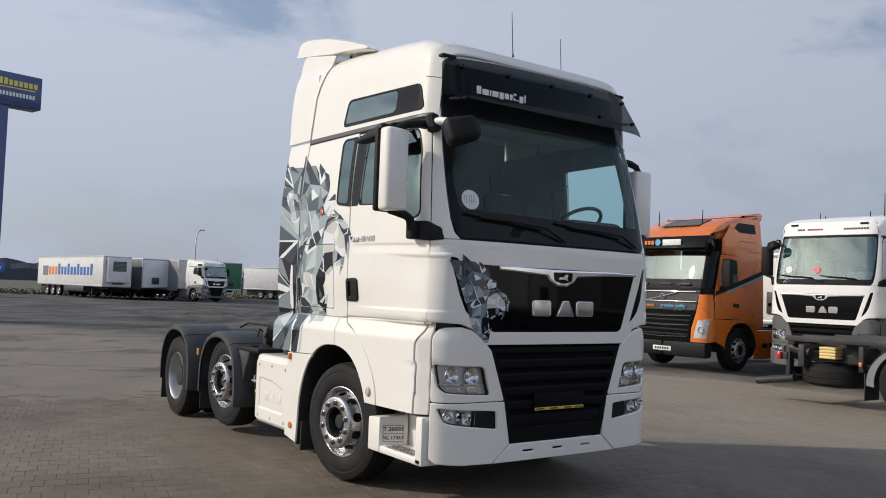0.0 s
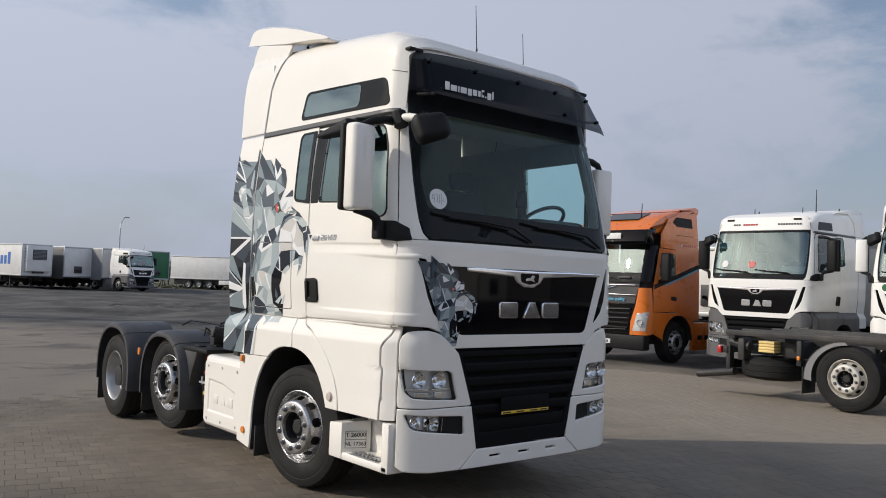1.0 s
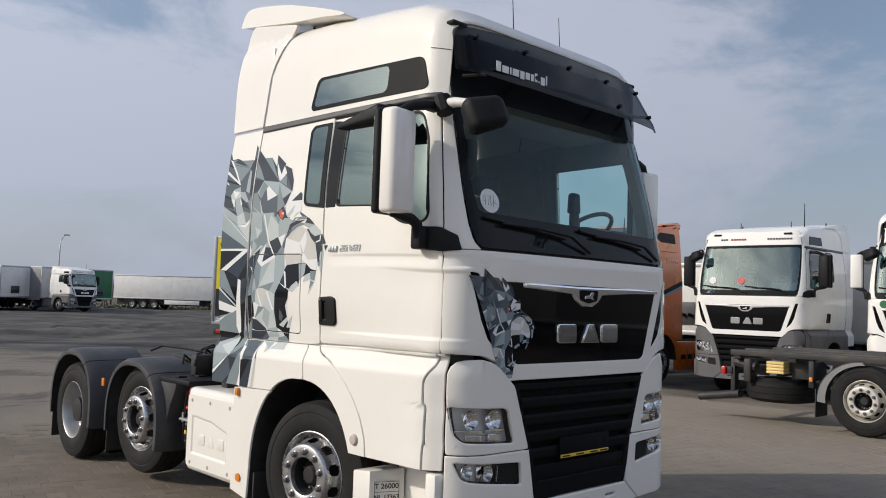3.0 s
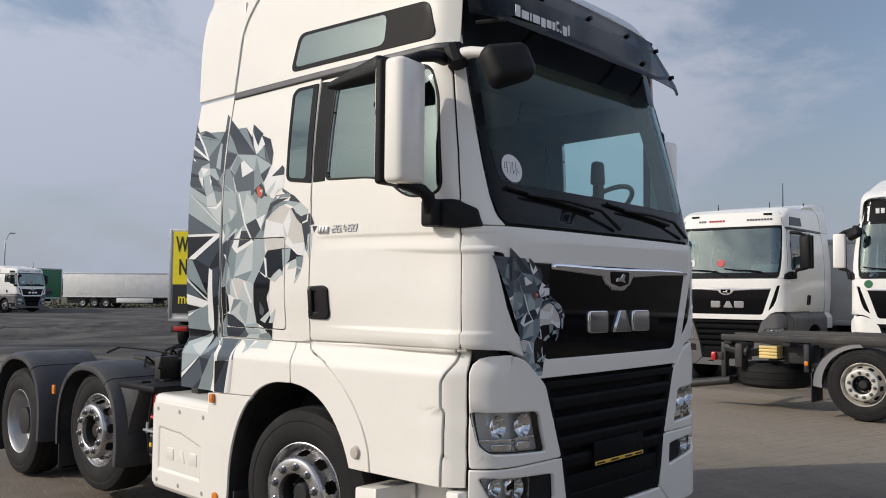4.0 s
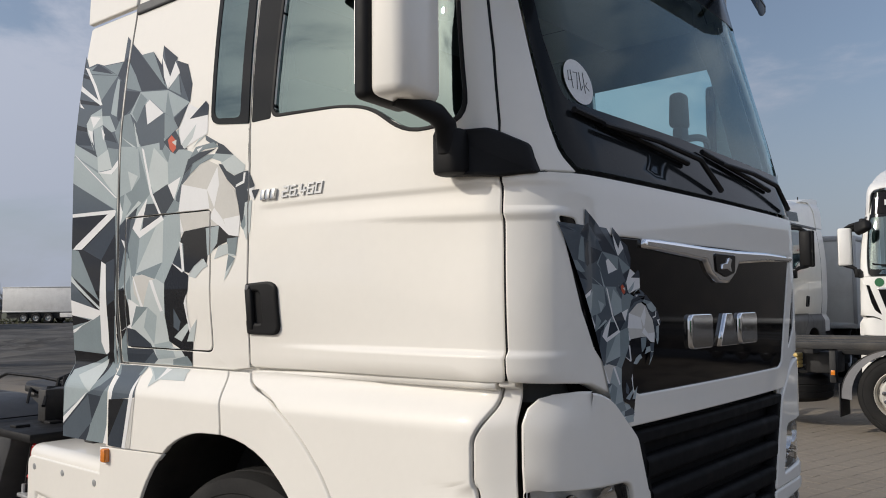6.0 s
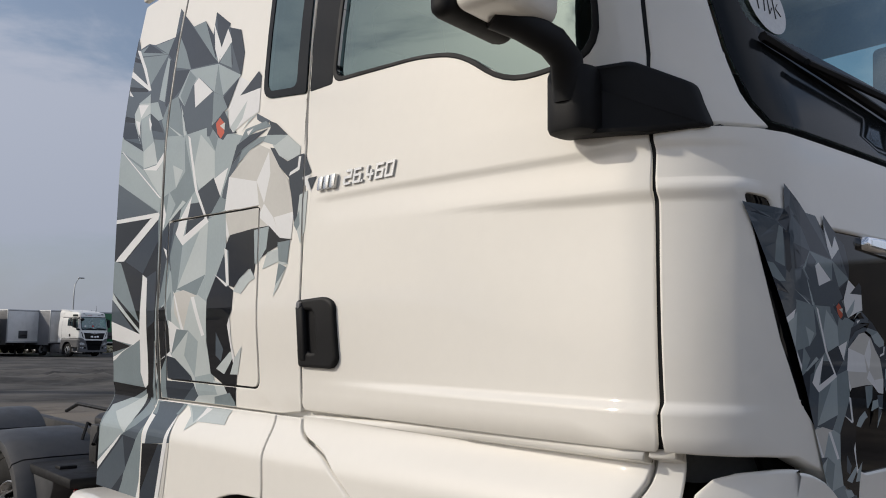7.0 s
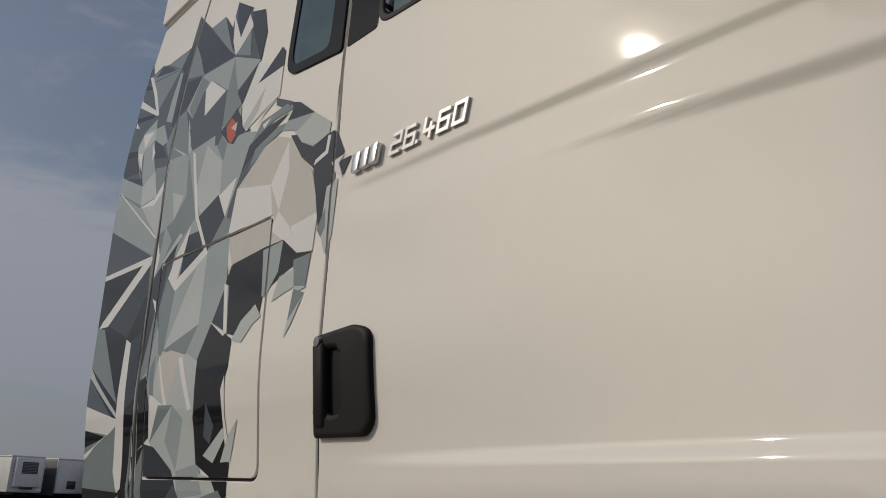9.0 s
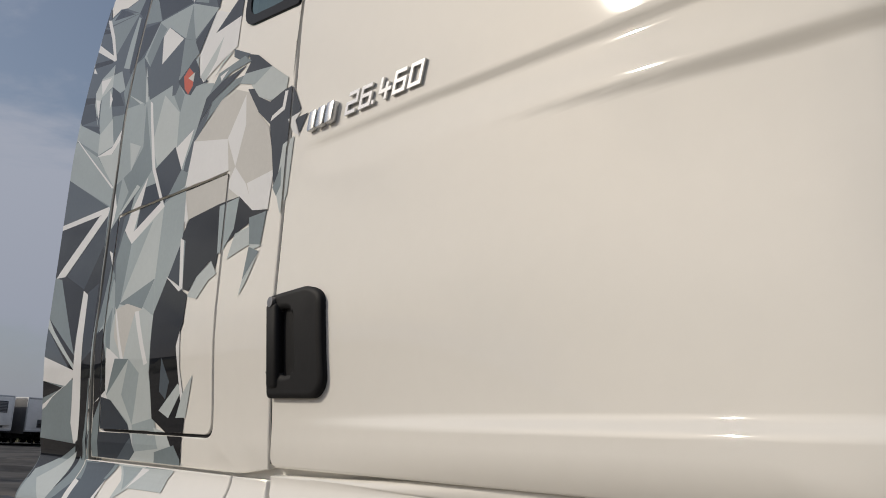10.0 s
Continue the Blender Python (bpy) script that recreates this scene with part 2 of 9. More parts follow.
M_CREAM = mat("faded_yellow_plastic", (0.78, 0.58, 0.22), 0.5)
M_YELLOW = mat("yellow_plastic", (0.72, 0.48, 0.05), 0.5)
M_INK = mat("black_ink", (0.02, 0.02, 0.02), 0.5)
M_PAPER = mat("paper_white", (0.75, 0.75, 0.74), 0.6)
M_TARP = mat("tarpaulin_white", (0.74, 0.73, 0.71), 0.5, vary=0.07, scale=2, bump=0.01, dirt=(0.35, 0.33, 0.3), dirt_amount=0.25)
M_TARP_G = mat("tarpaulin_grey", (0.20, 0.20, 0.21), 0.55, vary=0.1, scale=2, bump=0.01, dirt=(0.3, 0.28, 0.26), dirt_amount=0.3)
M_SEAL = mat("seal_rubber", (0.13, 0.13, 0.125), 0.6, vary=0.12)
M_GREEN = mat("green_tarpaulin", (0.02, 0.14, 0.055), 0.5, vary=0.15, scale=2, bump=0.01)
M_BLUE = mat("blue_sign", (0.02, 0.045, 0.16), 0.35, coat=0.3, vary=0.05)
M_SIGN_Y = mat("sign_yellow", (0.92, 0.76, 0.02), 0.45, vary=0.04)
M_GALV = mat("galvanised", (0.42, 0.43, 0.44), 0.5, metal=0.6, vary=0.12)
M_LAMP_IN = mat("lamp_housing", (0.78, 0.78, 0.78), 0.25, metal=0.35, vary=0.1)
# kept pale so that the unseen hall bounces light onto the shaded front
M_CLAD = mat("light_cladding", (0.60, 0.60, 0.59), 0.6, vary=0.08, scale=1.5)
M_GRASS = mat("dry_grass", (0.075, 0.075, 0.035), 0.9, vary=0.4, scale=0.6, fine=6, dirt=(0.12, 0.10, 0.06), dirt_amount=0.6, dirt_scale=0.3)
M_TWIG = mat("bare_twigs", (0.075, 0.062, 0.052), 0.9, vary=0.25)
# the haze of distance is put into this bluish base colour
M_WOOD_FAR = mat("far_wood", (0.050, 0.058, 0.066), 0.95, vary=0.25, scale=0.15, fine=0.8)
M_SILVER = mat("silver_trailer", (0.62, 0.62, 0.60), 0.5, metal=0.1, vary=0.05, dirt=(0.3, 0.28, 0.25), dirt_amount=0.3)
M_TXT_ORANGE = mat("print_orange", (0.75, 0.20, 0.03), 0.5)
M_TXT_BLUE = mat("print_blue", (0.03, 0.14, 0.45), 0.5)
M_TXT_YELLOW = mat("print_yellow", (0.72, 0.62, 0.12), 0.5)
M_BLUE_FLAT = mat("light_blue_print", (0.10, 0.40, 0.60), 0.5)

# ---- building tools ----
def thing(name, label, category, group="", kind=""):
    return tagged(new(name), label, category, group, kind)


def mesh_of(bm, name, smooth=True, angle=35):
    me = bpy.data.meshes.new(name)
    bmesh.ops.recalc_face_normals(bm, faces=bm.faces)
    for f in bm.faces:
        f.smooth = smooth
    if smooth:
        lim = radians(angle)
        for e in bm.edges:
            if len(e.link_faces) == 2 and e.calc_face_angle(0) > lim:
                e.smooth = False
    bm.to_mesh(me)
    bm.free()
    return me


def part(name, bm, material, parent, label="", smooth=True, angle=35):
    me = mesh_of(bm, name, smooth, angle) if isinstance(bm, bmesh.types.BMesh) else bm
    if material and not me.materials:
        me.materials.append(material)
    ob = new(name, me)
    ob.parent = parent
    return tagged(ob, label)


def solo(name, bm, material, label, category, group="", kind="", smooth=True, angle=35):
    me = mesh_of(bm, name, smooth, angle)
    me.materials.append(material)
    return tagged(new(name, me), label, category, group, kind)


def bm_box(x0, x1, y0, y1, z0, z1, bevel=0.0, seg=2, bm=None, m=None):
    bm = bm or bmesh.new()
    made = bmesh.ops.create_cube(bm, size=1.0)["verts"]
    for v in made:
        v.co = Vector((x0 + (v.co.x + 0.5) * (x1 - x0), y0 + (v.co.y + 0.5) * (y1 - y0), z0 + (v.co.z + 0.5) * (z1 - z0)))
    if m:
        for v in made:
            v.co = m @ v.co
    if bevel:
        es = list({e for v in made for e in v.link_edges})
        bmesh.ops.bevel(bm, geom=es, offset=bevel, segments=seg, affect="EDGES", profile=0.5)
    return bm


def bm_lathe(profile, n=48, axis="x", bm=None, at=(0, 0, 0), skip=None):
    """Turns (along, radius) pairs about an axis."""
    bm = bm or bmesh.new()
    rows = []
    for a, r in profile:
        row = []
        for i in range(n):
            c, s = math.cos(2 * math.pi * i / n), math.sin(2 * math.pi * i / n)
            p = {"x": (a, r * c, r * s), "y": (r * c, a, r * s), "z": (r * c, r * s, a)}[axis]
            row.append(bm.verts.new(Vector(p) + Vector(at)))
        rows.append(row)
    for j in range(len(rows) - 1):
        for i in range(n):
            if skip and skip(j, i):
                continue
            bm.faces.new((rows[j][i], rows[j][(i + 1) % n], rows[j + 1][(i + 1) % n], rows[j + 1][i]))
    for row, (a, r) in ((rows[0], profile[0]), (rows[-1], profile[-1])):
        if r < 0.0021:
            bmesh.ops.pointmerge(bm, verts=row, merge_co=sum((v.co for v in row), Vector()) / n)
    return bm


def bm_tube(points, r, n=8, bm=None, r_end=None):
    bm = bm or bmesh.new()
    pts = [Vector(p) for p in points]
    rows = []
    for i, p in enumerate(pts):
        d = (pts[min(i + 1, len(pts) - 1)] - pts[max(i - 1, 0)]).normalized()
        a = d.cross(Vector((0, 0, 1)) if abs(d.z) < 0.9 else Vector((1, 0, 0))).normalized()
        b = d.cross(a)
        rr = r if r_end is None else r + (r_end - r) * i / (len(pts) - 1)
        rows.append([bm.verts.new(p + rr * (math.cos(2 * math.pi * k / n) * a + math.sin(2 * math.pi * k / n) * b)) for k in range(n)])
    for j in range(len(rows) - 1):
        for k in range(n):
            bm.faces.new((rows[j][k], rows[j][(k + 1) % n], rows[j + 1][(k + 1) % n], rows[j + 1][k]))
    bm.faces.new(rows[0])
    bm.faces.new(rows[-1])
    return bm


def bm_extrude(outline, axis, a0, a1, bevel=0.0, bm=None):
    """A prism of a 2D outline: axis x takes (y, z), y takes (x, z), z takes (x, y)."""
    bm = bm or bmesh.new()

    def at(p, a):
        return {"x": (a, p[0], p[1]), "y": (p[0], a, p[1]), "z": (p[0], p[1], a)}[axis]

    lo = [bm.verts.new(at(p, a0)) for p in outline]
    hi = [bm.verts.new(at(p, a1)) for p in outline]
    n = len(outline)
    faces = [bm.faces.new(lo), bm.faces.new(hi)]
    for i in range(n):
        faces.append(bm.faces.new((lo[i], lo[(i + 1) % n], hi[(i + 1) % n], hi[i])))
    bmesh.ops.recalc_face_normals(bm, faces=faces)
    if bevel:
        es = list({e for f in faces[:2] for e in f.edges})
        bmesh.ops.bevel(bm, geom=es, offset=bevel, segments=2, affect="EDGES", profile=0.5)
    return bm


def rounded(poly, r, n=5):
    """Rounds a polygon's corners; r is one radius or one for each corner."""
    out = []
    k = len(poly)
    for i in range(k):
        p, a, b = Vector(poly[i]), Vector(poly[i - 1]), Vector(poly[(i + 1) % k])
        ri = r[i] if isinstance(r, (list, tuple)) else r
        da, db = a - p, b - p
        if ri <= 0 or da.length < 1e-6 or db.length < 1e-6:
            out.append(tuple(p))
            continue
        cut = min(ri, 0.45 * da.length, 0.45 * db.length)
        pa, pb = p + da.normalized() * cut, p + db.normalized() * cut
        for j in range(n + 1):
            t = j / n
            out.append(tuple((1 - t) ** 2 * pa + 2 * t * (1 - t) * p + t * t * pb))
    return out


def panel(name, outline, surf, material, parent, holes=(), off=0.0, thick=0.025, rim=0.006, cell=0.08, label="", cuts=()):
    """A sheet on a curved surface surf(u, v), cut to an outline with holes, with rolled edges and a return."""
    bm = bmesh.new()
    edges = []
    for loop in (outline, *holes):
        vs = [bm.verts.new((p[0], p[1], 0)) for p in loop]
        edges += [bm.edges.new((vs[i], vs[(i + 1) % len(vs)])) for i in range(len(vs))]
    bmesh.ops.triangle_fill(bm, use_beauty=True, use_dissolve=False, edges=edges, normal=(0, 0, 1))
    for f in bm.faces:
        if f.normal.z < 0:
            f.normal_flip()
    if rim:
        bmesh.ops.inset_region(bm, faces=bm.faces[:], thickness=rim, use_even_offset=False, use_boundary=True)
    lo = [min(p[k] for p in outline) for k in (0, 1)]
    hi = [max(p[k] for p in outline) for k in (0, 1)]
    for k in (0, 1):
        n = int((hi[k] - lo[k]) / cell)
        for i in range(1, n + 1):
            c, no = [0, 0, 0], [0, 0, 0]
            c[k], no[k] = lo[k] + (hi[k] - lo[k]) * i / (n + 1), 1
            bmesh.ops.bisect_plane(bm, geom=bm.verts[:] + bm.edges[:] + bm.faces[:], plane_co=c, plane_no=no, dist=1e-5)
    for z in cuts:
        if lo[1] < z < hi[1]:
            bmesh.ops.bisect_plane(bm, geom=bm.verts[:] + bm.edges[:] + bm.faces[:], plane_co=(0, z, 0), plane_no=(0, 1, 0), dist=1e-5)
    border = [e for e in bm.edges if e.is_boundary]
    out2 = {}
    for e in border:
        f = e.link_faces[0]
        a, b = e.verts[0].co, e.verts[1].co
        d = Vector((b.y - a.y, a.x - b.x, 0))
        if d.length < 1e-9:
            continue
        d.normalize()
        if d.dot((a + b) / 2 - f.calc_center_median()) < 0:
            d = -d
        for v in e.verts:
            out2[v] = out2.get(v, Vector()) + d
    made = bmesh.ops.extrude_edge_only(bm, edges=border)["geom"]
    skirt = {v for v in made if isinstance(v, bmesh.types.BMVert)}
    twin = {}
    for v in skirt:
        for e in v.link_edges:
            o = e.other_vert(v)
            if o in out2:
                twin[v] = o
    normals = []
    bm.verts.index_update()
    for v in bm.verts:
        u, w = v.co.x, v.co.y
        p = surf(u, w)
        h = 0.004
        du, dv = (surf(u + h, w) - surf(u - h, w)) / (2 * h), (surf(u, w + h) - surf(u, w - h)) / (2 * h)
        no = du.cross(dv)
        no = no.normalized() if no.length > 1e-9 else Vector((0, -1, 0))
        if v in skirt:
            o2 = out2.get(twin.get(v), Vector())
            od = du * o2.x + dv * o2.y
            normals.append(od.normalized() if od.length > 1e-6 else no)
            d = -thick
        elif v in out2:
            od = du * out2[v].x + dv * out2[v].y
            od = od.normalized() if od.length > 1e-6 else Vector()
            normals.append((no + 0.9 * od).normalized() if rim else no)
            d = -0.6 * rim
        else:
            normals.append(no)
            d = 0.0
        v.tag = False
        normals[-1] = (normals[-1], p + no * (off + d))
    for v, (no, p) in zip(bm.verts, normals):
        v.co = p
    for f in bm.faces:
        f.smooth = True
    me = bpy.data.meshes.new(name)
    bm.to_mesh(me)
    bm.free()
    me.normals_split_custom_set_from_vertices([tuple(n) for n, p in normals])
    me.materials.append(material)
    ob = new(name, me)
    ob.parent = parent
    return tagged(ob, label)


def text_mesh(s, size, depth=0.002):
    cu = bpy.data.curves.new("lettering", "FONT")
    cu.offset = size * 0.018
    cu.body, cu.size, cu.extrude, cu.align_x, cu.align_y = s, size, depth, "CENTER", "CENTER"
    ob = new("lettering", cu)
    me = bpy.data.meshes.new_from_object(ob.evaluated_get(bpy.context.evaluated_depsgraph_get()))
    bpy.data.objects.remove(ob)
    bpy.data.curves.remove(cu)
    return me


def lettering(s, size, m, material, parent, depth=0.002):
    """Raised letters, each one a part."""
    me = text_mesh(s, size, depth)
    me.transform(m)
    bm = bmesh.new()
    bm.from_mesh(me)
    bpy.data.meshes.remove(me)
    bmesh.ops.remove_doubles(bm, verts=bm.verts, dist=1e-6)
    todo = set(bm.faces)
    while todo:
        front = [todo.pop()]
        island = list(front)
        while front:
            for e in front.pop().edges:
                for g in e.link_faces:
                    if g in todo:
                        todo.remove(g)
                        island.append(g)
                        front.append(g)
        index, verts, faces = {}, [], []
        for f in island:
            for v in f.verts:
                if v not in index:
                    index[v] = len(verts)
                    verts.append(tuple(v.co))
            faces.append([index[v] for v in f.verts])
        one = bpy.data.meshes.new("letter")
        one.from_pydata(verts, [], faces)
        part("letter", one, material, parent)
    bm.free()

# ---- the cab's skin: u runs round the plan from the left side over the front to the right, z is height ----
CAB_A, CAB_R, CAB_Y = 0.88, 0.27, -0.06
CAB_L = CAB_R * math.pi / 2


def clamp(v, a=0.0, b=1.0):
    return max(a, min(b, v))


def ease(v):
    v = clamp(v)
    return v * v * (3 - 2 * v)


def fold(d, drop, back):
    """A pressed line: the sheet steps in over the first stretch and comes back out over the second."""
    return ease(d / drop) * (1 - ease((d - drop) / back)) if d > 0 else 0.0


FOLD_CUTS = [1.478 + 0.006 * i for i in range(9)] + [1.88 + 0.0065 * i for i in range(29)] + [1.80, 1.83, 1.855, 2.075, 2.09, 2.12]


def waist(y, z):
    """The side draws in towards the door's lower edge and swells out again in a rounded shoulder below it."""
    tuck = 0.022 * ease((y - 0.25) / 0.9)
    under = 0.030 * ease((1.15 - y) / 0.8) * ease((1.421 - z) / 0.012) * (1 - ease((1.405 - z) / 0.11))
    if z >= 1.405:
        return -tuck * ease((1.74 - z) / 0.30) - 0.008 * ease((1.455 - z) / 0.05) - under
    low = -tuck - 0.008
    return low - under + (0.024 - low) * ease((1.405 - z) / 0.135) * ease((y - 0.10) / 0.15)


WAIST_CUTS = [1.268 + 0.0105 * i for i in range(14)] + [1.409, 1.413, 1.417, 1.421]


def cab(u, z):
    s, a = (-1 if u < 0 else 1), abs(u)
    if a <= CAB_A:
        x, y = a, CAB_Y + 0.02 * (a / CAB_A) ** 2
    elif a <= CAB_A + CAB_L:
        g = (a - CAB_A) / CAB_R
        x, y = CAB_A + CAB_R * math.sin(g), CAB_Y + 0.02 + CAB_R * (1 - math.cos(g))
    else:
        y = CAB_Y + 0.02 + CAB_R + a - CAB_A - CAB_L
        x = CAB_A + CAB_R + 0.038 * (y - 0.23)
    if z > 2.3:
        x -= (0.16 * ((min(z, 3.06) - 2.3) / 1.2) ** 1.6 + 0.065 * max(0.0, z - 3.06)) * min(1.0, x / 1.15)
    lean = 0.225 * max(0.0, z - 2.05 + 0.03)
    if 1.98 < z <= 2.12:
        lean = 0.225 * (z - 1.98) ** 2 / 0.28
    y += lean * (1 - ease((y - 0.1) / 1.3))
    # styling ledges on the side
    if a > CAB_A + 0.15 * CAB_L:
        k = ease((a - CAB_A - 0.15 * CAB_L) / (0.6 * CAB_L))
        x0 = x
        x += 0.014 * (1 - ease((z - 1.50) / 0.022)) * ease((1.30 - y) / 0.7) * ease((z - 1.40) / 0.05)
        zc = 2.040 - 0.012 * clamp((0.9 - y) / 0.6)
        x -= 0.0062 * fold(zc - z, 0.020, 0.075) * (0.6 + 0.4 * ease((1.2 - y) / 0.5)) * ease((1.27 - y) / 0.1)
        zd = 1.950 - 0.02 * clamp((0.7 - y) / 0.6)
        g = ease((0.78 - y) / 0.55)
        x -= 0.0105 * g * fold(zd - z, 0.010 + 0.018 * g, 0.30)
        # fading pressed lines on the panel over the steps
        for zf in (1.128, 0.900):
            x -= 0.006 * ease((0.62 - y) / 0.42) * fold(zf - z, 0.012, 0.10)
        x = x0 + (x - x0) * k
        x += waist(y, z)
    return Vector((s * x, y, z))


def nose(u, z):
    """The front panel's skin, whose corners bulge under a pressed line."""
    p = cab(u, z)
    k = 0.013 * ease((abs(u) - 0.99) / 0.07) * (1 - ease((z - 1.932) / 0.018))
    return Vector((p.x + math.copysign(k * 0.8, u), p.y - 0.6 * k, p.z))


def S(s, y, z):
    """The (u, z) of a place y on the side s (-1 right, 1 left)."""
    lo, hi = 0.6, 4.0
    for _ in range(36):
        mid = (lo + hi) / 2
        lo, hi = (mid, hi) if cab(mid, z).y < y else (lo, mid)
    return (s * lo, z)


def F(x, z):
    lo, hi = 0.0, CAB_A + CAB_L
    for _ in range(36):
        mid = (lo + hi) / 2
        lo, hi = (mid, hi) if cab(mid, z).x < abs(x) else (lo, mid)
    return (math.copysign(lo, x), z)


def lerp_table(t, table):
    for (a, va), (b, vb) in zip(table, table[1:]):
        if t <= b:
            k = ease((t - a) / (b - a)) * 0.4 + clamp((t - a) / (b - a)) * 0.6
            return va + (vb - va) * k
    return table[-1][1]


ROOF_Z = 3.06
ROOF_TOP = ((0.26, 3.57), (0.36, 3.67), (0.6, 3.76), (1.0, 3.80), (1.6, 3.85), (2.2, 3.88))
ROOF_N = 2 / 9.0
ROOF_DROP = [0.0]


def roof_w(y):
    return abs(cab(S(1, max(y, 0.262), ROOF_Z)[0], ROOF_Z).x)


ROOF_W = [(0.2 + 0.05 * i, roof_w(0.2 + 0.05 * i)) for i in range(42)]


def roof(a, y):
    th = (1 - clamp(abs(a))) * math.pi / 2
    i = int(clamp((y - 0.2) / 0.05, 0, 40))
    w = ROOF_W[i][1] + (ROOF_W[i + 1][1] - ROOF_W[i][1]) * (y - ROOF_W[i][0]) / 0.05
    h = lerp_table(y, ROOF_TOP) - ROOF_Z - ROOF_DROP[0]
    x = w * max(0.0, math.cos(th)) ** ROOF_N
    z = ROOF_Z + h * max(0.0, math.sin(th)) ** ROOF_N
    x *= 1 - 0.05 * (z - ROOF_Z) / 0.8
    return Vector((math.copysign(x, a) if a else 0.0, y, z))


def roof_side(u, z):
    s, y = (-1 if u < 0 else 1), abs(u)
    i = int(clamp((y - 0.2) / 0.05, 0, 40))
    w = ROOF_W[i][1] + (ROOF_W[i + 1][1] - ROOF_W[i][1]) * (y - ROOF_W[i][0]) / 0.05
    h = lerp_table(y, ROOF_TOP) - ROOF_Z - ROOF_DROP[0]
    th = math.asin(clamp((z - ROOF_Z) / h) ** (1 / ROOF_N))
    return Vector((s * w * math.cos(th) ** ROOF_N * (1 - 0.05 * (z - ROOF_Z) / 0.8), y, z))


def deflector(u, z):
    h = lerp_table(abs(u), ROOF_TOP) - ROOF_Z - ROOF_DROP[0]
    p = roof_side(u, min(z, ROOF_Z + 0.86 * h))
    return Vector((p.x, p.y, z))


def dense(pts, k=6):
    out = []
    for i in range(len(pts)):
        a, b = pts[i], pts[(i + 1) % len(pts)]
        out += [(a[0] + (b[0] - a[0]) * j / k, a[1] + (b[1] - a[1]) * j / k) for j in range(k)]
    return out


def beside(path, d):
    """A path that runs beside another one, d to its right."""
    out = []
    for i, p in enumerate(path):
        a, b = Vector(path[max(i - 1, 0)]), Vector(path[min(i + 1, len(path) - 1)])
        k = (b - a).normalized() * d
        out.append((p[0] + k.y, p[1] - k.x))
    return out


def side_loop(s, pts, r=0.0):
    """A loop of (y, z) on one side, with rounded corners."""
    loop = rounded(pts, r) if r else pts
    return [S(s, y, z) for y, z in loop]


def front_loop(pts, r=0.0):
    loop = rounded(pts, r) if r else pts
    return [F(x, z) for x, z in loop]


def arch(k, grow=0.0):
    """The wheel arch's edge in (y, z), k from 0 (ahead) to 1 (behind)."""
    g = math.pi * (0.131 + k * 0.869)
    c, sn = math.cos(g), math.sin(g)
    ry = (0.61 if c > 0 else 0.60) + grow
    return (1.46 - ry * math.copysign(abs(c) ** 0.85, c), 0.45 + (0.715 + grow) * max(0.0, sn))


ARCH = [arch(i / 30) for i in range(31)]


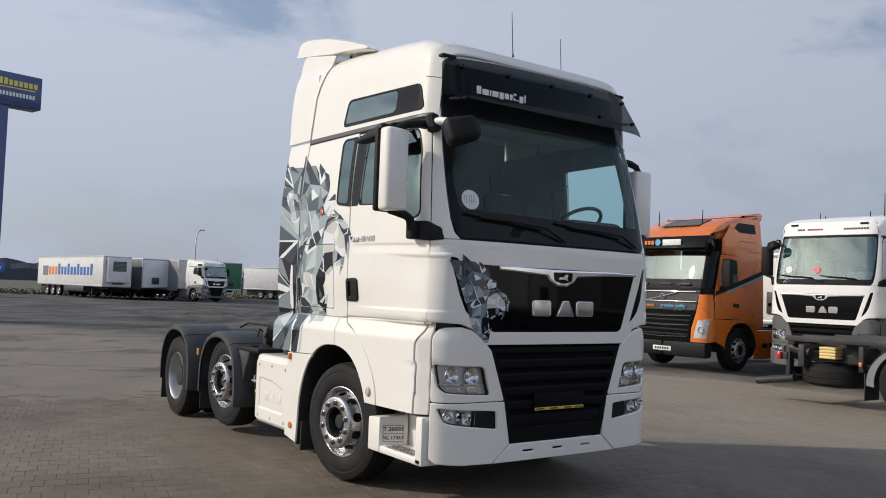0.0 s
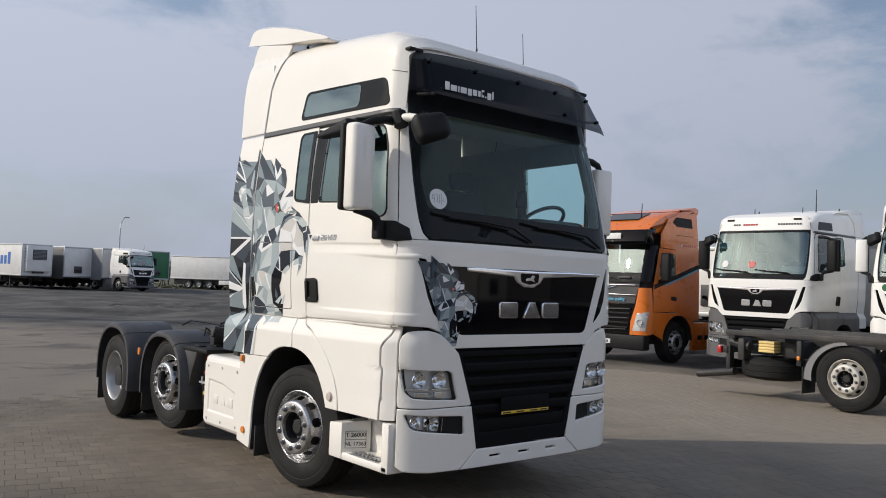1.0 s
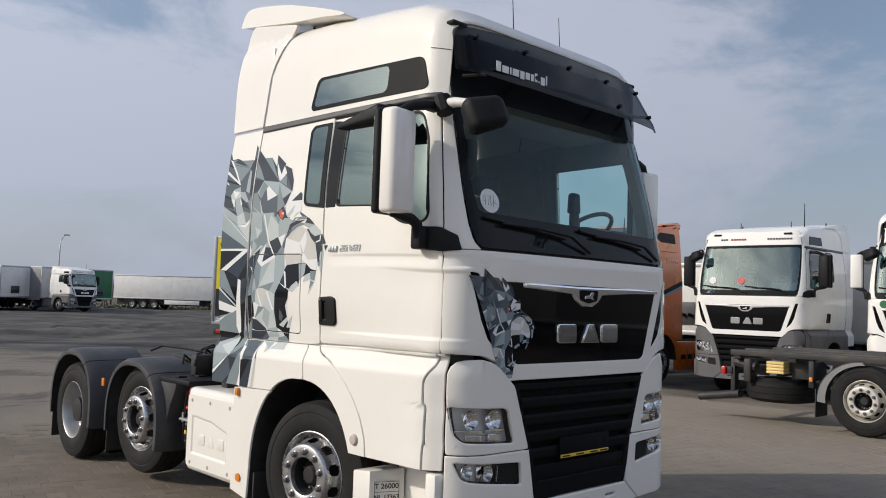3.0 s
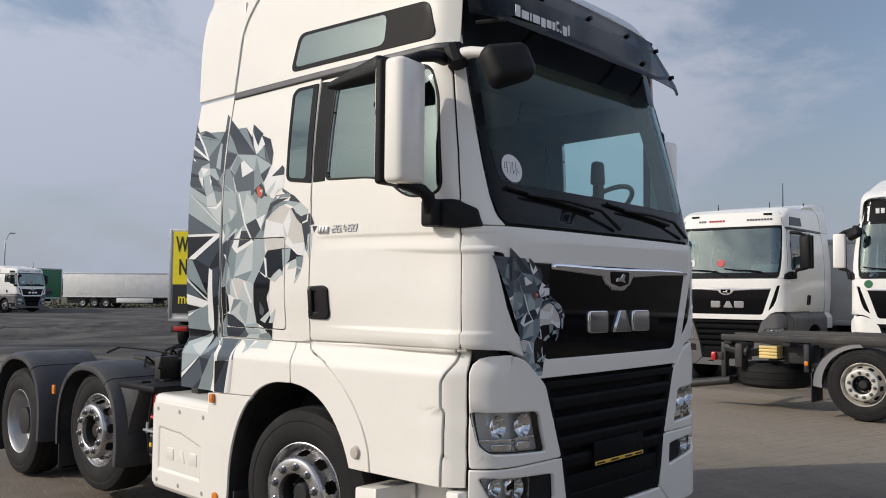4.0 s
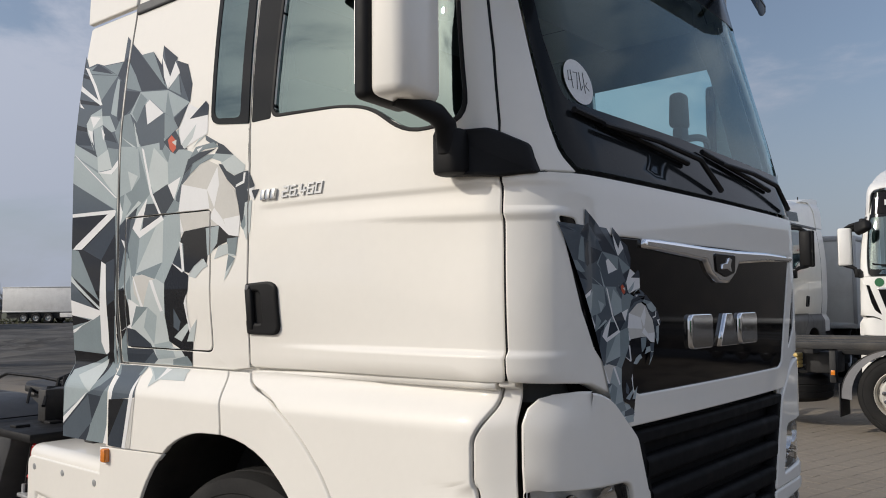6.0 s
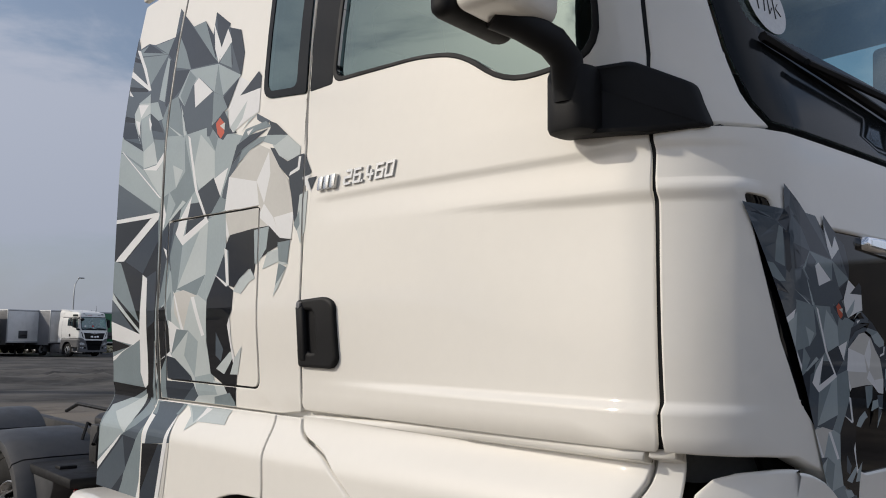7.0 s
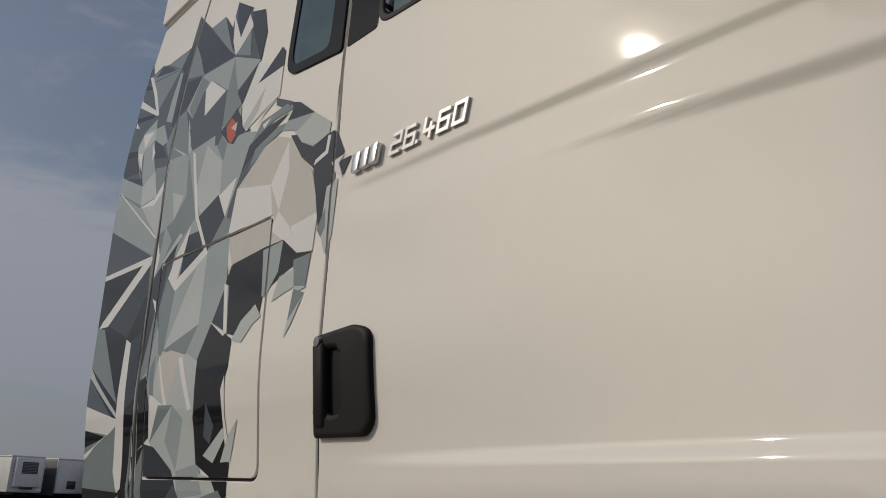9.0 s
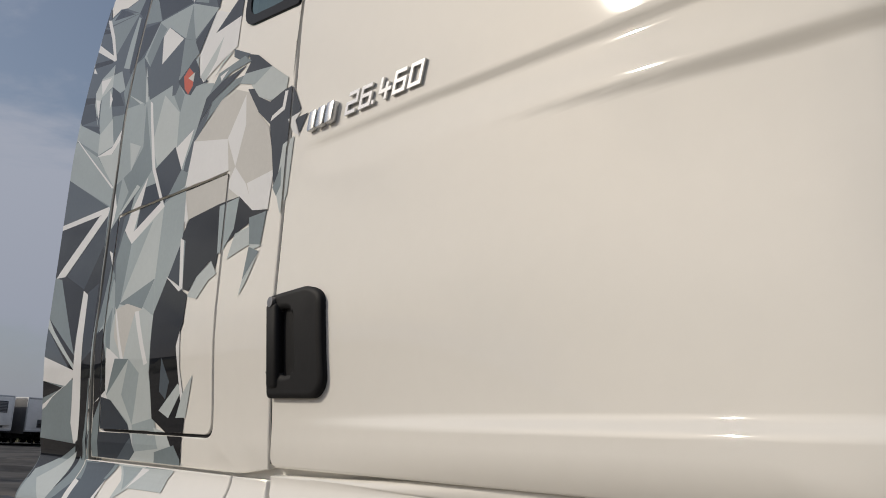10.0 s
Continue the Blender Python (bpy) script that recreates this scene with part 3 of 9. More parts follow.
def steer_wheel(parent, x, y, kind="steer", s=-1, r=0.505, tyre=M_RUBBER, rim_mat=None, turn=0.0):
    """A lorry wheel whose outer face looks along s * x."""
    hub = new("wheel")
    hub.parent = parent
    hub.location = (x, y, r)
    hub.rotation_euler = (random.uniform(0, 6), 0, radians(turn) + (0 if s < 0 else math.pi))
    k = r / 0.505
    prof = [(0.30, 0.285), (0.30, 0.33), (0.305, 0.38), (0.30, 0.44), (0.285, 0.485), (0.25, 0.502), (0.235, 0.504), (0.23, 0.494), (0.22, 0.494), (0.215, 0.505),
            (0.165, 0.507), (0.16, 0.496), (0.15, 0.496), (0.145, 0.507), (0.095, 0.505), (0.09, 0.494), (0.08, 0.494), (0.075, 0.503), (0.06, 0.502),
            (0.022, 0.485), (0.010, 0.455), (0.006, 0.43), (0.009, 0.425), (0.004, 0.41), (0.001, 0.37), (0.006, 0.33), (0.016, 0.305), (0.03, 0.292), (0.05, 0.285)]
    part("tyre", bm_lathe([(a, q * k) for a, q in prof], 64), tyre, hub)
    rm = rim_mat or (M_ALU if kind != "drive" else M_STEEL)
    if kind == "drive":
        prof = [(0.02, 0.302), (0.012, 0.298), (0.02, 0.288), (0.06, 0.275), (0.12, 0.262), (0.155, 0.245), (0.165, 0.20), (0.168, 0.165), (0.15, 0.16), (0.12, 0.13), (0.06, 0.125), (0.055, 0.10), (0.05, 0.001)]
        part("rim", bm_lathe([(a, q * k) for a, q in prof[:8]], 48), rm, hub, "deeply dished steel rim")
        part("hub", bm_lathe([(a, q * k) for a, q in [(0.168, 0.17)] + prof[8:]], 32), M_HUB, hub)
        return hub
    rim = part("rim", bm_lathe([(a, q * k) for a, q in [(0.024, 0.298), (0.014, 0.301), (0.012, 0.296), (0.022, 0.287), (0.05, 0.277), (0.10, 0.270), (0.22, 0.262), (0.25, 0.27)]], 64), rm, hub)
    cone = [(0.052 - 0.089 * i / 9, 0.2545 - 0.0305 * i / 9) for i in range(10)]
    prof = [(0.085, 0.272), (0.078, 0.264), (0.062, 0.258)] + cone + [(-0.050, 0.218), (-0.058, 0.210), (-0.06, 0.206), (-0.06, 0.136), (-0.056, 0.130), (-0.03, 0.126), (0.02, 0.122)]
    disc = bm_lathe([(a, q * k) for a, q in prof], 120, skip=lambda j, i: ((i % 12 - 5.5) / 3.1) ** 2 + ((j - 7) / 3.7) ** 2 < 1)
    part("wheel_disc", disc, rm, hub)
    dark = bm_lathe([(0.13, 0.27 * k), (0.13, 0.001)], 32)
    part("brake_drum", dark, M_FRAME, hub)
    for i in range(10):
        g = 2 * math.pi * (i + 0.5) / 10
        nut = bm_lathe([(-0.057, 0.025), (-0.067, 0.024), (-0.070, 0.019), (-0.083, 0.017), (-0.088, 0.011), (-0.089, 0.001)], 14, at=(0, 0.1675 * k * math.cos(g), 0.1675 * k * math.sin(g)))
        part("wheel_nut", nut, M_NUT, hub)
    cap = [(-0.03, 0.127), (0.0, 0.118), (0.045, 0.112), (0.05, 0.088), (0.025, 0.075), (-0.002, 0.062), (-0.012, 0.05), (-0.014, 0.001)]
    part("hub_cap", bm_lathe([(a, q * k) for a, q in cap], 32), M_HUB, hub)
    for i in range(8):
        g = 2 * math.pi * i / 8
        part("hub_bolt", bm_lathe([(0.05, 0.008), (0.034, 0.008), (0.033, 0.001)], 6, at=(0, 0.10 * k * math.cos(g), 0.10 * k * math.sin(g))), M_STEEL, hub)
    return hub


def headlamp(parent, s, low):
    """One lamp unit in the bumper corner: bowl, reflectors, lens."""
    if low:
        x0, x1, z0, z1 = 0.655, 1.10, 0.650, 0.805
        out = [(s * 1.075, 0.789), (s * 1.037, 0.694), (s * 0.998, 0.678), (s * 0.606, 0.626), (s * 0.615, 0.757)]
    else:
        x0, x1, z0, z1 = 0.68, 1.09, 0.885, 1.115
        out = [(s * 1.093, 1.115), (s * 1.072, 0.945), (s * 1.033, 0.908), (s * 0.676, 0.886), (s * 0.708, 0.995), (s * 0.728, 1.080), (s * 0.762, 1.097)]
    if s > 0:
        out = out[::-1]
    unit = new("fog_lamp" if low else "headlamp")
    unit.parent = parent
    loop = front_loop(out, 0.02)
    if low:
        clear = [(s * 1.075, 0.789), (s * 1.037, 0.694), (s * 0.998, 0.678), (s * 0.80, 0.652), (s * 0.792, 0.772)]
        dark = [(s * 0.783, 0.771), (s * 0.790, 0.651), (s * 0.606, 0.626), (s * 0.615, 0.757)]
        if s > 0:
            clear, dark = clear[::-1], dark[::-1]
        panel("blank", front_loop(dark, 0.008), cab, M_BLACK_PL, unit, off=-0.012, thick=0.02, rim=0.004, cell=0.08)
        clear = front_loop(clear, 0.015)
    else:
        clear = loop
    panel("lamp_bowl", clear, cab, M_LAMP_IN, unit, off=-0.055, thick=0.02, rim=0.0, cell=0.1)
    panel("lamp_wall", loop, cab, M_BLACK_PL, unit, off=-0.078, thick=0.01, rim=0.0, cell=0.1)
    panel("lens", clear, cab, M_LENS, unit, off=0.0, thick=0.02, rim=0.004, cell=0.08)
    spots = [(0.825, 1.032, 0.058), (0.985, 1.035, 0.054)] if not low else [(0.865, 0.715, 0.045), (1.0, 0.735, 0.042)]
    for x, z, r in spots:
        c = cab(*F(s * x, z))
        bowl = bm_lathe([(-0.004, r * 1.10), (-0.010, r * 1.06), (-0.006, r), (0.010, r * 0.86), (0.022, r * 0.6), (0.028, 0.02), (0.012, 0.017), (0.006, 0.012), (0.005, 0.001)], 24, "y", at=(c.x, c.y + 0.028, c.z))
        part("reflector", bowl, M_CHROME, unit)
    bars = ((0.725, 1.075, 0.958, 0.972), (0.76, 0.85, 0.905, 0.945), (0.90, 1.02, 0.915, 0.945)) if not low else ((0.925, 0.94, 0.672, 0.775),)
    for xa, xb, za, zb in bars:
        pts = [F(s * xa, za), F(s * xb, za), F(s * xb, zb), F(s * xa, zb)]
        panel("trim_bar", pts if s > 0 else pts[::-1], cab, M_CHROME, unit, off=-0.03, thick=0.02, rim=0.004, cell=0.06)
    return unit


def wiper(parent, x0, z0, x1, z1, bend):
    w = new("windscreen_wiper")
    w.parent = parent

    def at(x, z, off):
        p = cab(*F(x, z))
        return p + Vector((0, -off, 0))

    arm = [at(x0, z0, 0.02), at(x0 + 0.25 * (x1 - x0), z0 + (z1 - z0) * 0.5 + bend, 0.055), at(x0 + 0.6 * (x1 - x0), z0 + (z1 - z0) * 0.8 + bend * 0.6, 0.045), at(x1, z1, 0.03)]
    part("arm", bm_tube(arm, 0.013, 6, r_end=0.008), M_BLACK_PL, w)
    mx, mz = x0 + 0.72 * (x1 - x0), z0 + (z1 - z0) * 0.92
    blade = [at(mx + d, mz - 0.11 * d, 0.014) for d in (-0.36, -0.18, 0, 0.18, 0.36)]
    part("blade", bm_tube(blade, 0.011, 6), M_BLACK_PL, w)
    return w


def side_mirror(parent, s, cover):
    m = new("side_mirror")
    m.parent = parent
    out, back = (1.378, 0.292) if s < 0 else (1.37, 0.40)
    turn = pose(s * out, back, 2.565, 0, 0, s * -9)
    body = bm_box(-0.105, 0.105, -0.095, 0.06, -0.315, 0.315, 0.03, 4)
    for v in body.verts:
        if v.co.y < 0:
            v.co.y += 0.03 * (v.co.x / 0.105) ** 2 + 0.02 * (v.co.z / 0.315) ** 4
    body.transform(turn)
    part("housing", body, cover, m)
    bez = bm_box(-0.112, 0.112, 0.055, 0.112, -0.318, 0.318, 0.022, 3)
    bez.transform(turn)
    part("bezel", bez, M_BLACK_PL, m)
    for za, zb in ((-0.27, 0.03), (0.06, 0.27)):
        gl = bm_box(-0.095, 0.095, 0.113, 0.116, za, zb, 0.001, 1)
        gl.transform(turn)
        part("mirror_glass", gl, M_CHROME, m)
    low = [(s * (out + 0.022), back + 0.018, 2.262), (s * (out - 0.03), back - 0.01, 2.246), (s * 1.275, 0.268, 2.226), (s * 1.232, 0.268, 2.20), (s * 1.212, 0.272, 2.12)]
    part("arm", bm_tube(low, 0.030, 16, r_end=0.036), M_BLACK_PL, m, angle=60)
    x0, x1 = sorted((s * 1.15, s * 1.240))
    pot = bm_extrude(rounded([(x0, 0.222), (x1, 0.222), (x1, 0.330), (x0, 0.330)], 0.046), "z", 2.050, 2.190, 0.016)
    part("base_pot", pot, M_BLACK_PL, m)
    base = bm_extrude(rounded([(0.32, 2.055), (0.32, 2.192), (0.16, 2.188), (0.068, 2.138), (0.036, 2.047), (0.13, 2.038)], 0.012), "x", 0, 0.060, 0.010)
    for v in base.verts:
        q = cab(*S(s, v.co.y, v.co.z))
        v.co = Vector((q.x + s * (v.co.x * (0.45 + 0.55 * ease((v.co.y - 0.05) / 0.25))) - s * 0.004, v.co.y, v.co.z))
    part("base", base, M_BLACK_PL, m)
    top = [(s * (out - 0.008), back + 0.008, 2.872), (s * 1.29, back - 0.022, 2.915), (s * 1.20, back - 0.032, 2.935), (s * 1.10, back - 0.002, 2.945)]
    part("arm", bm_tube(top, 0.026, 16, r_end=0.036), M_BLACK_PL, m, angle=60)
    if s > 0:
        return m
    # kerb mirror over the door window
    pod = bm_box(-0.075, 0.075, -0.22, 0.27, -0.06, 0.055, 0.03, 3)
    for v in pod.verts:
        k = clamp((v.co.y + 0.05) / 0.32)
        v.co = Vector((v.co.x * (1 - 0.45 * k), v.co.y, v.co.z * (1 - 0.75 * k) - 0.01 * k))
    pod.transform(pose(s * 1.30, 0.72, 2.895, -3, 0, 0))
    part("kerb_mirror", pod, M_BLACK_PL, m)
    part("arm", bm_tube([(s * 1.28, 0.66, 2.93), (s * 1.18, 0.64, 2.985), (s * 1.06, 0.64, 3.0)], 0.02, 8), M_BLACK_PL, m)
    return m


def front_mirror(parent, s):
    m = new("front_mirror")
    m.parent = parent
    arm = [(s * 1.08, 0.22, 2.955), (s * 1.065, 0.13, 2.958), (s * 1.05, 0.05, 2.945), (s * 1.035, -0.03, 2.915)]
    part("arm", bm_tube(arm, 0.036, 16, r_end=0.022), M_WHITE, m, "white painted bracket", angle=60)
    part("bracket", bm_tube([(s * 1.085, 0.24, 3.0), (s * 1.085, 0.20, 2.9)], 0.055, 10), M_BLACK_PL, m)
    body = bm_box(-0.135, 0.135, -0.055, 0.055, -0.105, 0.105, 0.052, 5)
    for v in body.verts:
        v.co.z *= (1.0 - 0.14 * v.co.x / 0.135) * (1 - 0.16 * (v.co.x / 0.135) ** 4)
        v.co.y -= 0.04 * (1 - (v.co.x / 0.14) ** 2) * (1 if v.co.y < 0 else 0)
    body.transform(pose(s * 1.030, -0.085, 2.856, -16, 16 * s, 24 * s))
    part("housing", body, M_BLACK_PL, m)
    return m


def interior(parent):
    n = new("cab_interior")
    n.parent = parent
    part("floor", bm_box(-1.08, 1.08, 0.12, 2.15, 1.40, 1.46, 0.01), M_INT, n)
    part("rear_wall", bm_box(-1.04, 1.04, 2.08, 2.14, 1.4, 3.3, 0.01), M_INT_L, n)
    dash = bm_extrude(rounded([(0.06, 1.9), (0.02, 2.06), (0.16, 2.14), (0.42, 2.16), (0.62, 2.08), (0.6, 1.86), (0.4, 1.7)], 0.05), "x", -1.05, 1.05)
    part("dashboard", dash, M_INT, n)
    part("binnacle", bm_box(0.36, 1.0, 0.22, 0.42, 2.08, 2.335, 0.07, 3), M_INT, n)
    scr = bm_box(0.035, 0.135, 0.10, 0.16, 2.385, 2.535, 0.02, 3)
    for v in scr.verts:
        v.co.x = 0.085 + (v.co.x - 0.085) * (1.0 - 0.35 * clamp((v.co.z - 2.46) / 0.08))
    part("dash_camera", scr, M_BLACK_PL, n)
    part("camera_stand", bm_box(0.05, 0.12, 0.10, 0.15, 2.14, 2.39, 0.015), M_BLACK_PL, n)
    part("console", bm_box(-0.1, 0.35, 0.5, 0.8, 1.55, 2.05, 0.05), M_INT, n)
    part("upper_locker", bm_box(-0.95, 0.95, 0.42, 0.95, 3.08, 3.24, 0.04), M_INT_L, n)
    part("bunk", bm_box(-1.02, 1.02, 1.5, 2.08, 1.95, 2.1, 0.05), M_SEAT, n)
    for s in (-1, 1):
        seat = new("seat")
        seat.parent = n
        part("cushion", bm_box(s * 0.62 - 0.26, s * 0.62 + 0.26, 0.85, 1.38, 1.82, 1.98, 0.06, 3), M_SEAT, seat)
        back = bm_box(s * 0.62 - 0.25, s * 0.62 + 0.25, -0.07, 0.07, 0, 0.72, 0.06, 3)
        back.transform(pose(0, 1.38, 1.95, -12))
        part("backrest", back, M_SEAT, seat)
        head = bm_box(s * 0.62 - 0.15, s * 0.62 + 0.15, -0.06, 0.05, 0.74, 0.93, 0.05, 3)
        head.transform(pose(0, 1.38, 1.95, -12))
        part("headrest", head, M_SEAT, seat)
        part("seat_base", bm_box(s * 0.62 - 0.2, s * 0.62 + 0.2, 0.9, 1.3, 1.46, 1.82, 0.03), M_INT, seat)
    wheel = new("steering_wheel")
    wheel.parent = n
    ring = bm_tube([(0.225 * math.cos(2 * math.pi * i / 32), 0.225 * math.sin(2 * math.pi * i / 32), 0) for i in range(33)], 0.017, 8)
    ring.transform(pose(0.63, 0.45, 2.32, -35))
    part("ring", ring, M_INT, wheel)
    part("spoke", bm_tube([(0.43, 0.45, 2.32), (0.63, 0.45, 2.305), (0.83, 0.45, 2.32)], 0.028, 6), M_INT, wheel)
    part("column", bm_tube([(0.63, 0.45, 2.30), (0.63, 0.34, 2.10)], 0.05, 8), M_INT, wheel)
    return n


def smooth_loop(pts, k):
    """A closed loop drawn as a smooth curve through its points."""
    n, out = len(pts), []
    for i in range(n):
        a, b, c, d = (Vector(pts[(i + j) % n]) for j in (-1, 0, 1, 2))
        for q in range(k):
            t = q / k
            out.append(tuple(0.5 * (2 * b + (c - a) * t + (2 * a - 5 * b + 4 * c - d) * t * t + (3 * b - a - 3 * c + d) * t ** 3)))
    return out


def badge_shape(kind, w, h):
    """A plain chrome bar shape."""
    if kind == 1:
        return [(-w * 0.46, 0), (-w * 0.14, h), (w * 0.14, h), (w * 0.46, 0)]
    return rounded([(-w * 0.46, 0), (-w * 0.46, h), (w * 0.46, h), (w * 0.46, 0)], w * 0.12)


def build_cab(truck, paint, bumper, cell=0.08, visor=True, drop=0.0, skirt=None, mirror=None, screen=M_WS):
    """The whole cab as parts of a truck; ahead is -y, the front bumper at y = 0."""
    ROOF_DROP[0] = drop
    skirt, mirror = skirt or paint, mirror or paint
    for s in (-1, 1):
        fl = (lambda l: l) if s < 0 else (lambda l: l[::-1])
        # door with window
        win = rounded([(1.168, 2.38), (1.150, 2.955), (0.40, 2.935), (0.33, 2.75), (0.255, 2.235), (0.50, 2.225), (0.66, 2.335), (0.80, 2.36)], [0.04, 0.05, 0.08, 0.06, 0.09, 0.1, 0.1, 0.1])
        door = new("door")
        door.parent = truck
        lo = rounded([(1.322, 1.4245), (1.310, 1.75), (1.300, 2.2), (1.300, 2.5), (1.312, 3.0), (0.34, 3.0), (0.272, 2.88), (0.228, 2.67), (0.184, 2.44), (0.153, 2.21), (0.142, 2.04), (0.136, 1.8), (0.126, 1.4245)], [0.02, 0, 0, 0, 0.03, 0.06, 0, 0, 0, 0, 0, 0, 0.02])
        panel("door_skin", fl(side_loop(s, lo)), cab, paint, door, holes=[fl(side_loop(s, win))], cell=cell, cuts=FOLD_CUTS if cell < 0.08 and s < 0 else ())
        frame_out = rounded([(1.184, 2.367), (1.166, 2.967), (0.395, 2.95), (0.315, 2.76), (0.238, 2.222), (0.503, 2.212), (0.663, 2.322), (0.803, 2.35)], [0.05, 0.05, 0.08, 0.06, 0.09, 0.1, 0.1, 0.1])
        panel("window_seal", fl(side_loop(s, frame_out)), cab, M_BLACK_PL, door, holes=[fl(side_loop(s, win))], off=0.003, thick=0.03, rim=0.004, cell=0.2)
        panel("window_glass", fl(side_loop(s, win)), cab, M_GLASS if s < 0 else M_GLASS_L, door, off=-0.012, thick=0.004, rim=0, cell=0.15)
        panel("pillar_cover", fl(side_loop(s, rounded([(1.292, 2.365), (1.304, 2.99), (1.160, 2.97), (1.180, 2.365)], 0.01))), cab, M_FRIT, door, off=0.002, thick=0.01, rim=0.003, cell=0.2)
        panel("door_lining", fl(side_loop(s, lo)), cab, M_INT, door, holes=[fl(side_loop(s, win))], off=-0.035, thick=0.006, rim=0, cell=0.2)
        h = new("door_handle")
        h.parent = door
        hl = rounded([(1.316, 1.552), (1.316, 1.598), (1.304, 1.613), (1.302, 1.70), (1.312, 1.712), (1.312, 1.742), (1.175, 1.750), (1.134, 1.733), (1.128, 1.573), (1.153, 1.550)], [0.012, 0.008, 0.008, 0.008, 0.008, 0.015, 0.03, 0.03, 0.03, 0.03])
        hh = rounded([(1.270, 1.590), (1.272, 1.716), (1.222, 1.712), (1.216, 1.594)], 0.018)
        panel("surround", fl(side_loop(s, hl)), cab, M_BLACK_PL, h, holes=[fl(side_loop(s, hh))], off=0.016, thick=0.03, rim=0.010, cell=0.05)
        panel("recess", fl(side_loop(s, hh)), cab, M_BLACK_PL, h, off=0.0025, thick=0.01, rim=0, cell=0.06)
        grip = bm_box(-0.004, 0.020, -0.019, 0.019, 1.566, 1.728, 0.009, 3)
        for v in grip.verts:
            q = cab(*S(s, 1.286 + v.co.y, v.co.z))
            bow = 0.007 * (1 - ((v.co.z - 1.65) / 0.08) ** 2)
            v.co = Vector((q.x + s * (v.co.x + bow), 1.286 + v.co.y, v.co.z))
        part("grip", grip, M_BLACK_PL, h)
        c = cab(*S(s, 1.286, 1.728))
        part("lock", bm_lathe([(-0.024, 0.001), (-0.023, 0.010), (0.024, 0.010)] if s < 0 else [(-0.023, 0.010), (0.023, 0.010), (0.024, 0.001)], 14, at=(c.x, c.y, c.z)), M_NUT, h)
        # quarter panel behind the door, with its window and locker flap
        rw = rounded([(1.550, 2.395), (1.572, 2.95), (1.535, 2.985), (1.325, 2.985), (1.308, 2.365)], [0.05, 0.05, 0.04, 0.01, 0.01])
        hatch = rounded([(2.174, 1.483), (2.167, 2.051), (1.550, 2.042), (1.557, 1.479)], 0.03)
        gap = rounded([(2.181, 1.476), (2.174, 2.058), (1.543, 2.049), (1.550, 1.472)], 0.034)
        holes = [fl(side_loop(s, rw))]
        if s < 0:
            holes.append(fl(side_loop(s, gap)))
        lo = [(2.236, 1.408), (2.224, 3.02), (1.319, 3.02), (1.307, 2.5), (1.307, 2.2), (1.317, 1.75), (1.329, 1.42), (1.44, 1.408)]
        panel("quarter_panel", fl(side_loop(s, lo)), cab, paint, truck, holes=holes, cell=cell, rim=0.004)
        panel("side_lining", fl(side_loop(s, lo)), cab, M_INT_L, truck, holes=[fl(side_loop(s, rw))] if s < 0 else [], off=-0.04, thick=0.006, rim=0, cell=0.2)
        if s < 0:
            panel("locker_flap", fl(side_loop(s, hatch)), cab, paint, truck, cell=cell, rim=0.002)
            # black ring that puts the shade into the flap's gap
            ring = rounded([(2.190, 1.467), (2.183, 2.067), (1.534, 2.058), (1.541, 1.463)], 0.04)
            core = rounded([(2.165, 1.492), (2.158, 2.042), (1.559, 2.033), (1.566, 1.488)], 0.02)
            panel("flap_seal", fl(side_loop(s, ring)), cab, M_BLACK_PL, truck, holes=[fl(side_loop(s, core))], off=-0.006, thick=0.004, rim=0, cell=0.2)
        # black strips in the gaps round the door, standing in for their shade
        for path in ([(0.120, 1.43), (0.130, 1.8), (0.137, 2.04), (0.148, 2.21), (0.179, 2.44), (0.223, 2.67), (0.266, 2.88), (0.30, 2.94)], [(1.326, 1.43), (1.314, 1.75), (1.304, 2.2), (1.303, 2.5), (1.312, 2.99)]):
            panel("door_seal", side_loop(s, beside(path, 0.014) + beside(path, -0.014)[::-1]), cab, M_BLACK_PL, truck, off=-0.0065, thick=0.004, rim=0, cell=0.2)
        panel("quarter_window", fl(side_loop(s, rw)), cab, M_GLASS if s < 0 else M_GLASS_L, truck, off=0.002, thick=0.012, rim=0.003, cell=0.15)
        rb = rounded([(1.530, 2.415), (1.548, 2.94), (1.520, 2.966), (1.372, 2.966), (1.360, 2.395)], [0.04, 0.04, 0.03, 0.02, 0.03])
        panel("quarter_window_border", fl(side_loop(s, rw)), cab, M_FRIT, truck, holes=[fl(side_loop(s, rb))], off=0.0045, thick=0.004, rim=0.0, cell=0.15)
        # A-pillar
        pz = (2.058, 2.10, 2.21, 2.44, 2.67, 2.88, 3.0, 3.10)
        px = (0.965, 1.0, 1.018, 1.025, 1.018, 1.008, 0.998, 0.985)
        py = (0.134, 0.137, 0.145, 0.176, 0.220, 0.264, 0.312, 0.34)
        panel("pillar", [F(s * x, z) for x, z in zip(px, pz)] + [S(s, y, z) for y, z in zip(py, pz)][::-1], cab, paint, truck, cell=cell)
        # side deflector behind the cab
        lo = rounded([(2.655, 1.07), (2.672, 2.2), (2.66, 3.05), (2.234, 3.05), (2.246, 1.9), (2.252, 1.40), (2.256, 1.07)], 0.02)
        fair = new("side_deflector")
        fair.parent = truck
        panel("lower_panel", fl(side_loop(s, lo)), cab, paint, fair, off=-0.004, cell=cell, rim=0.012, cuts=WAIST_CUTS)
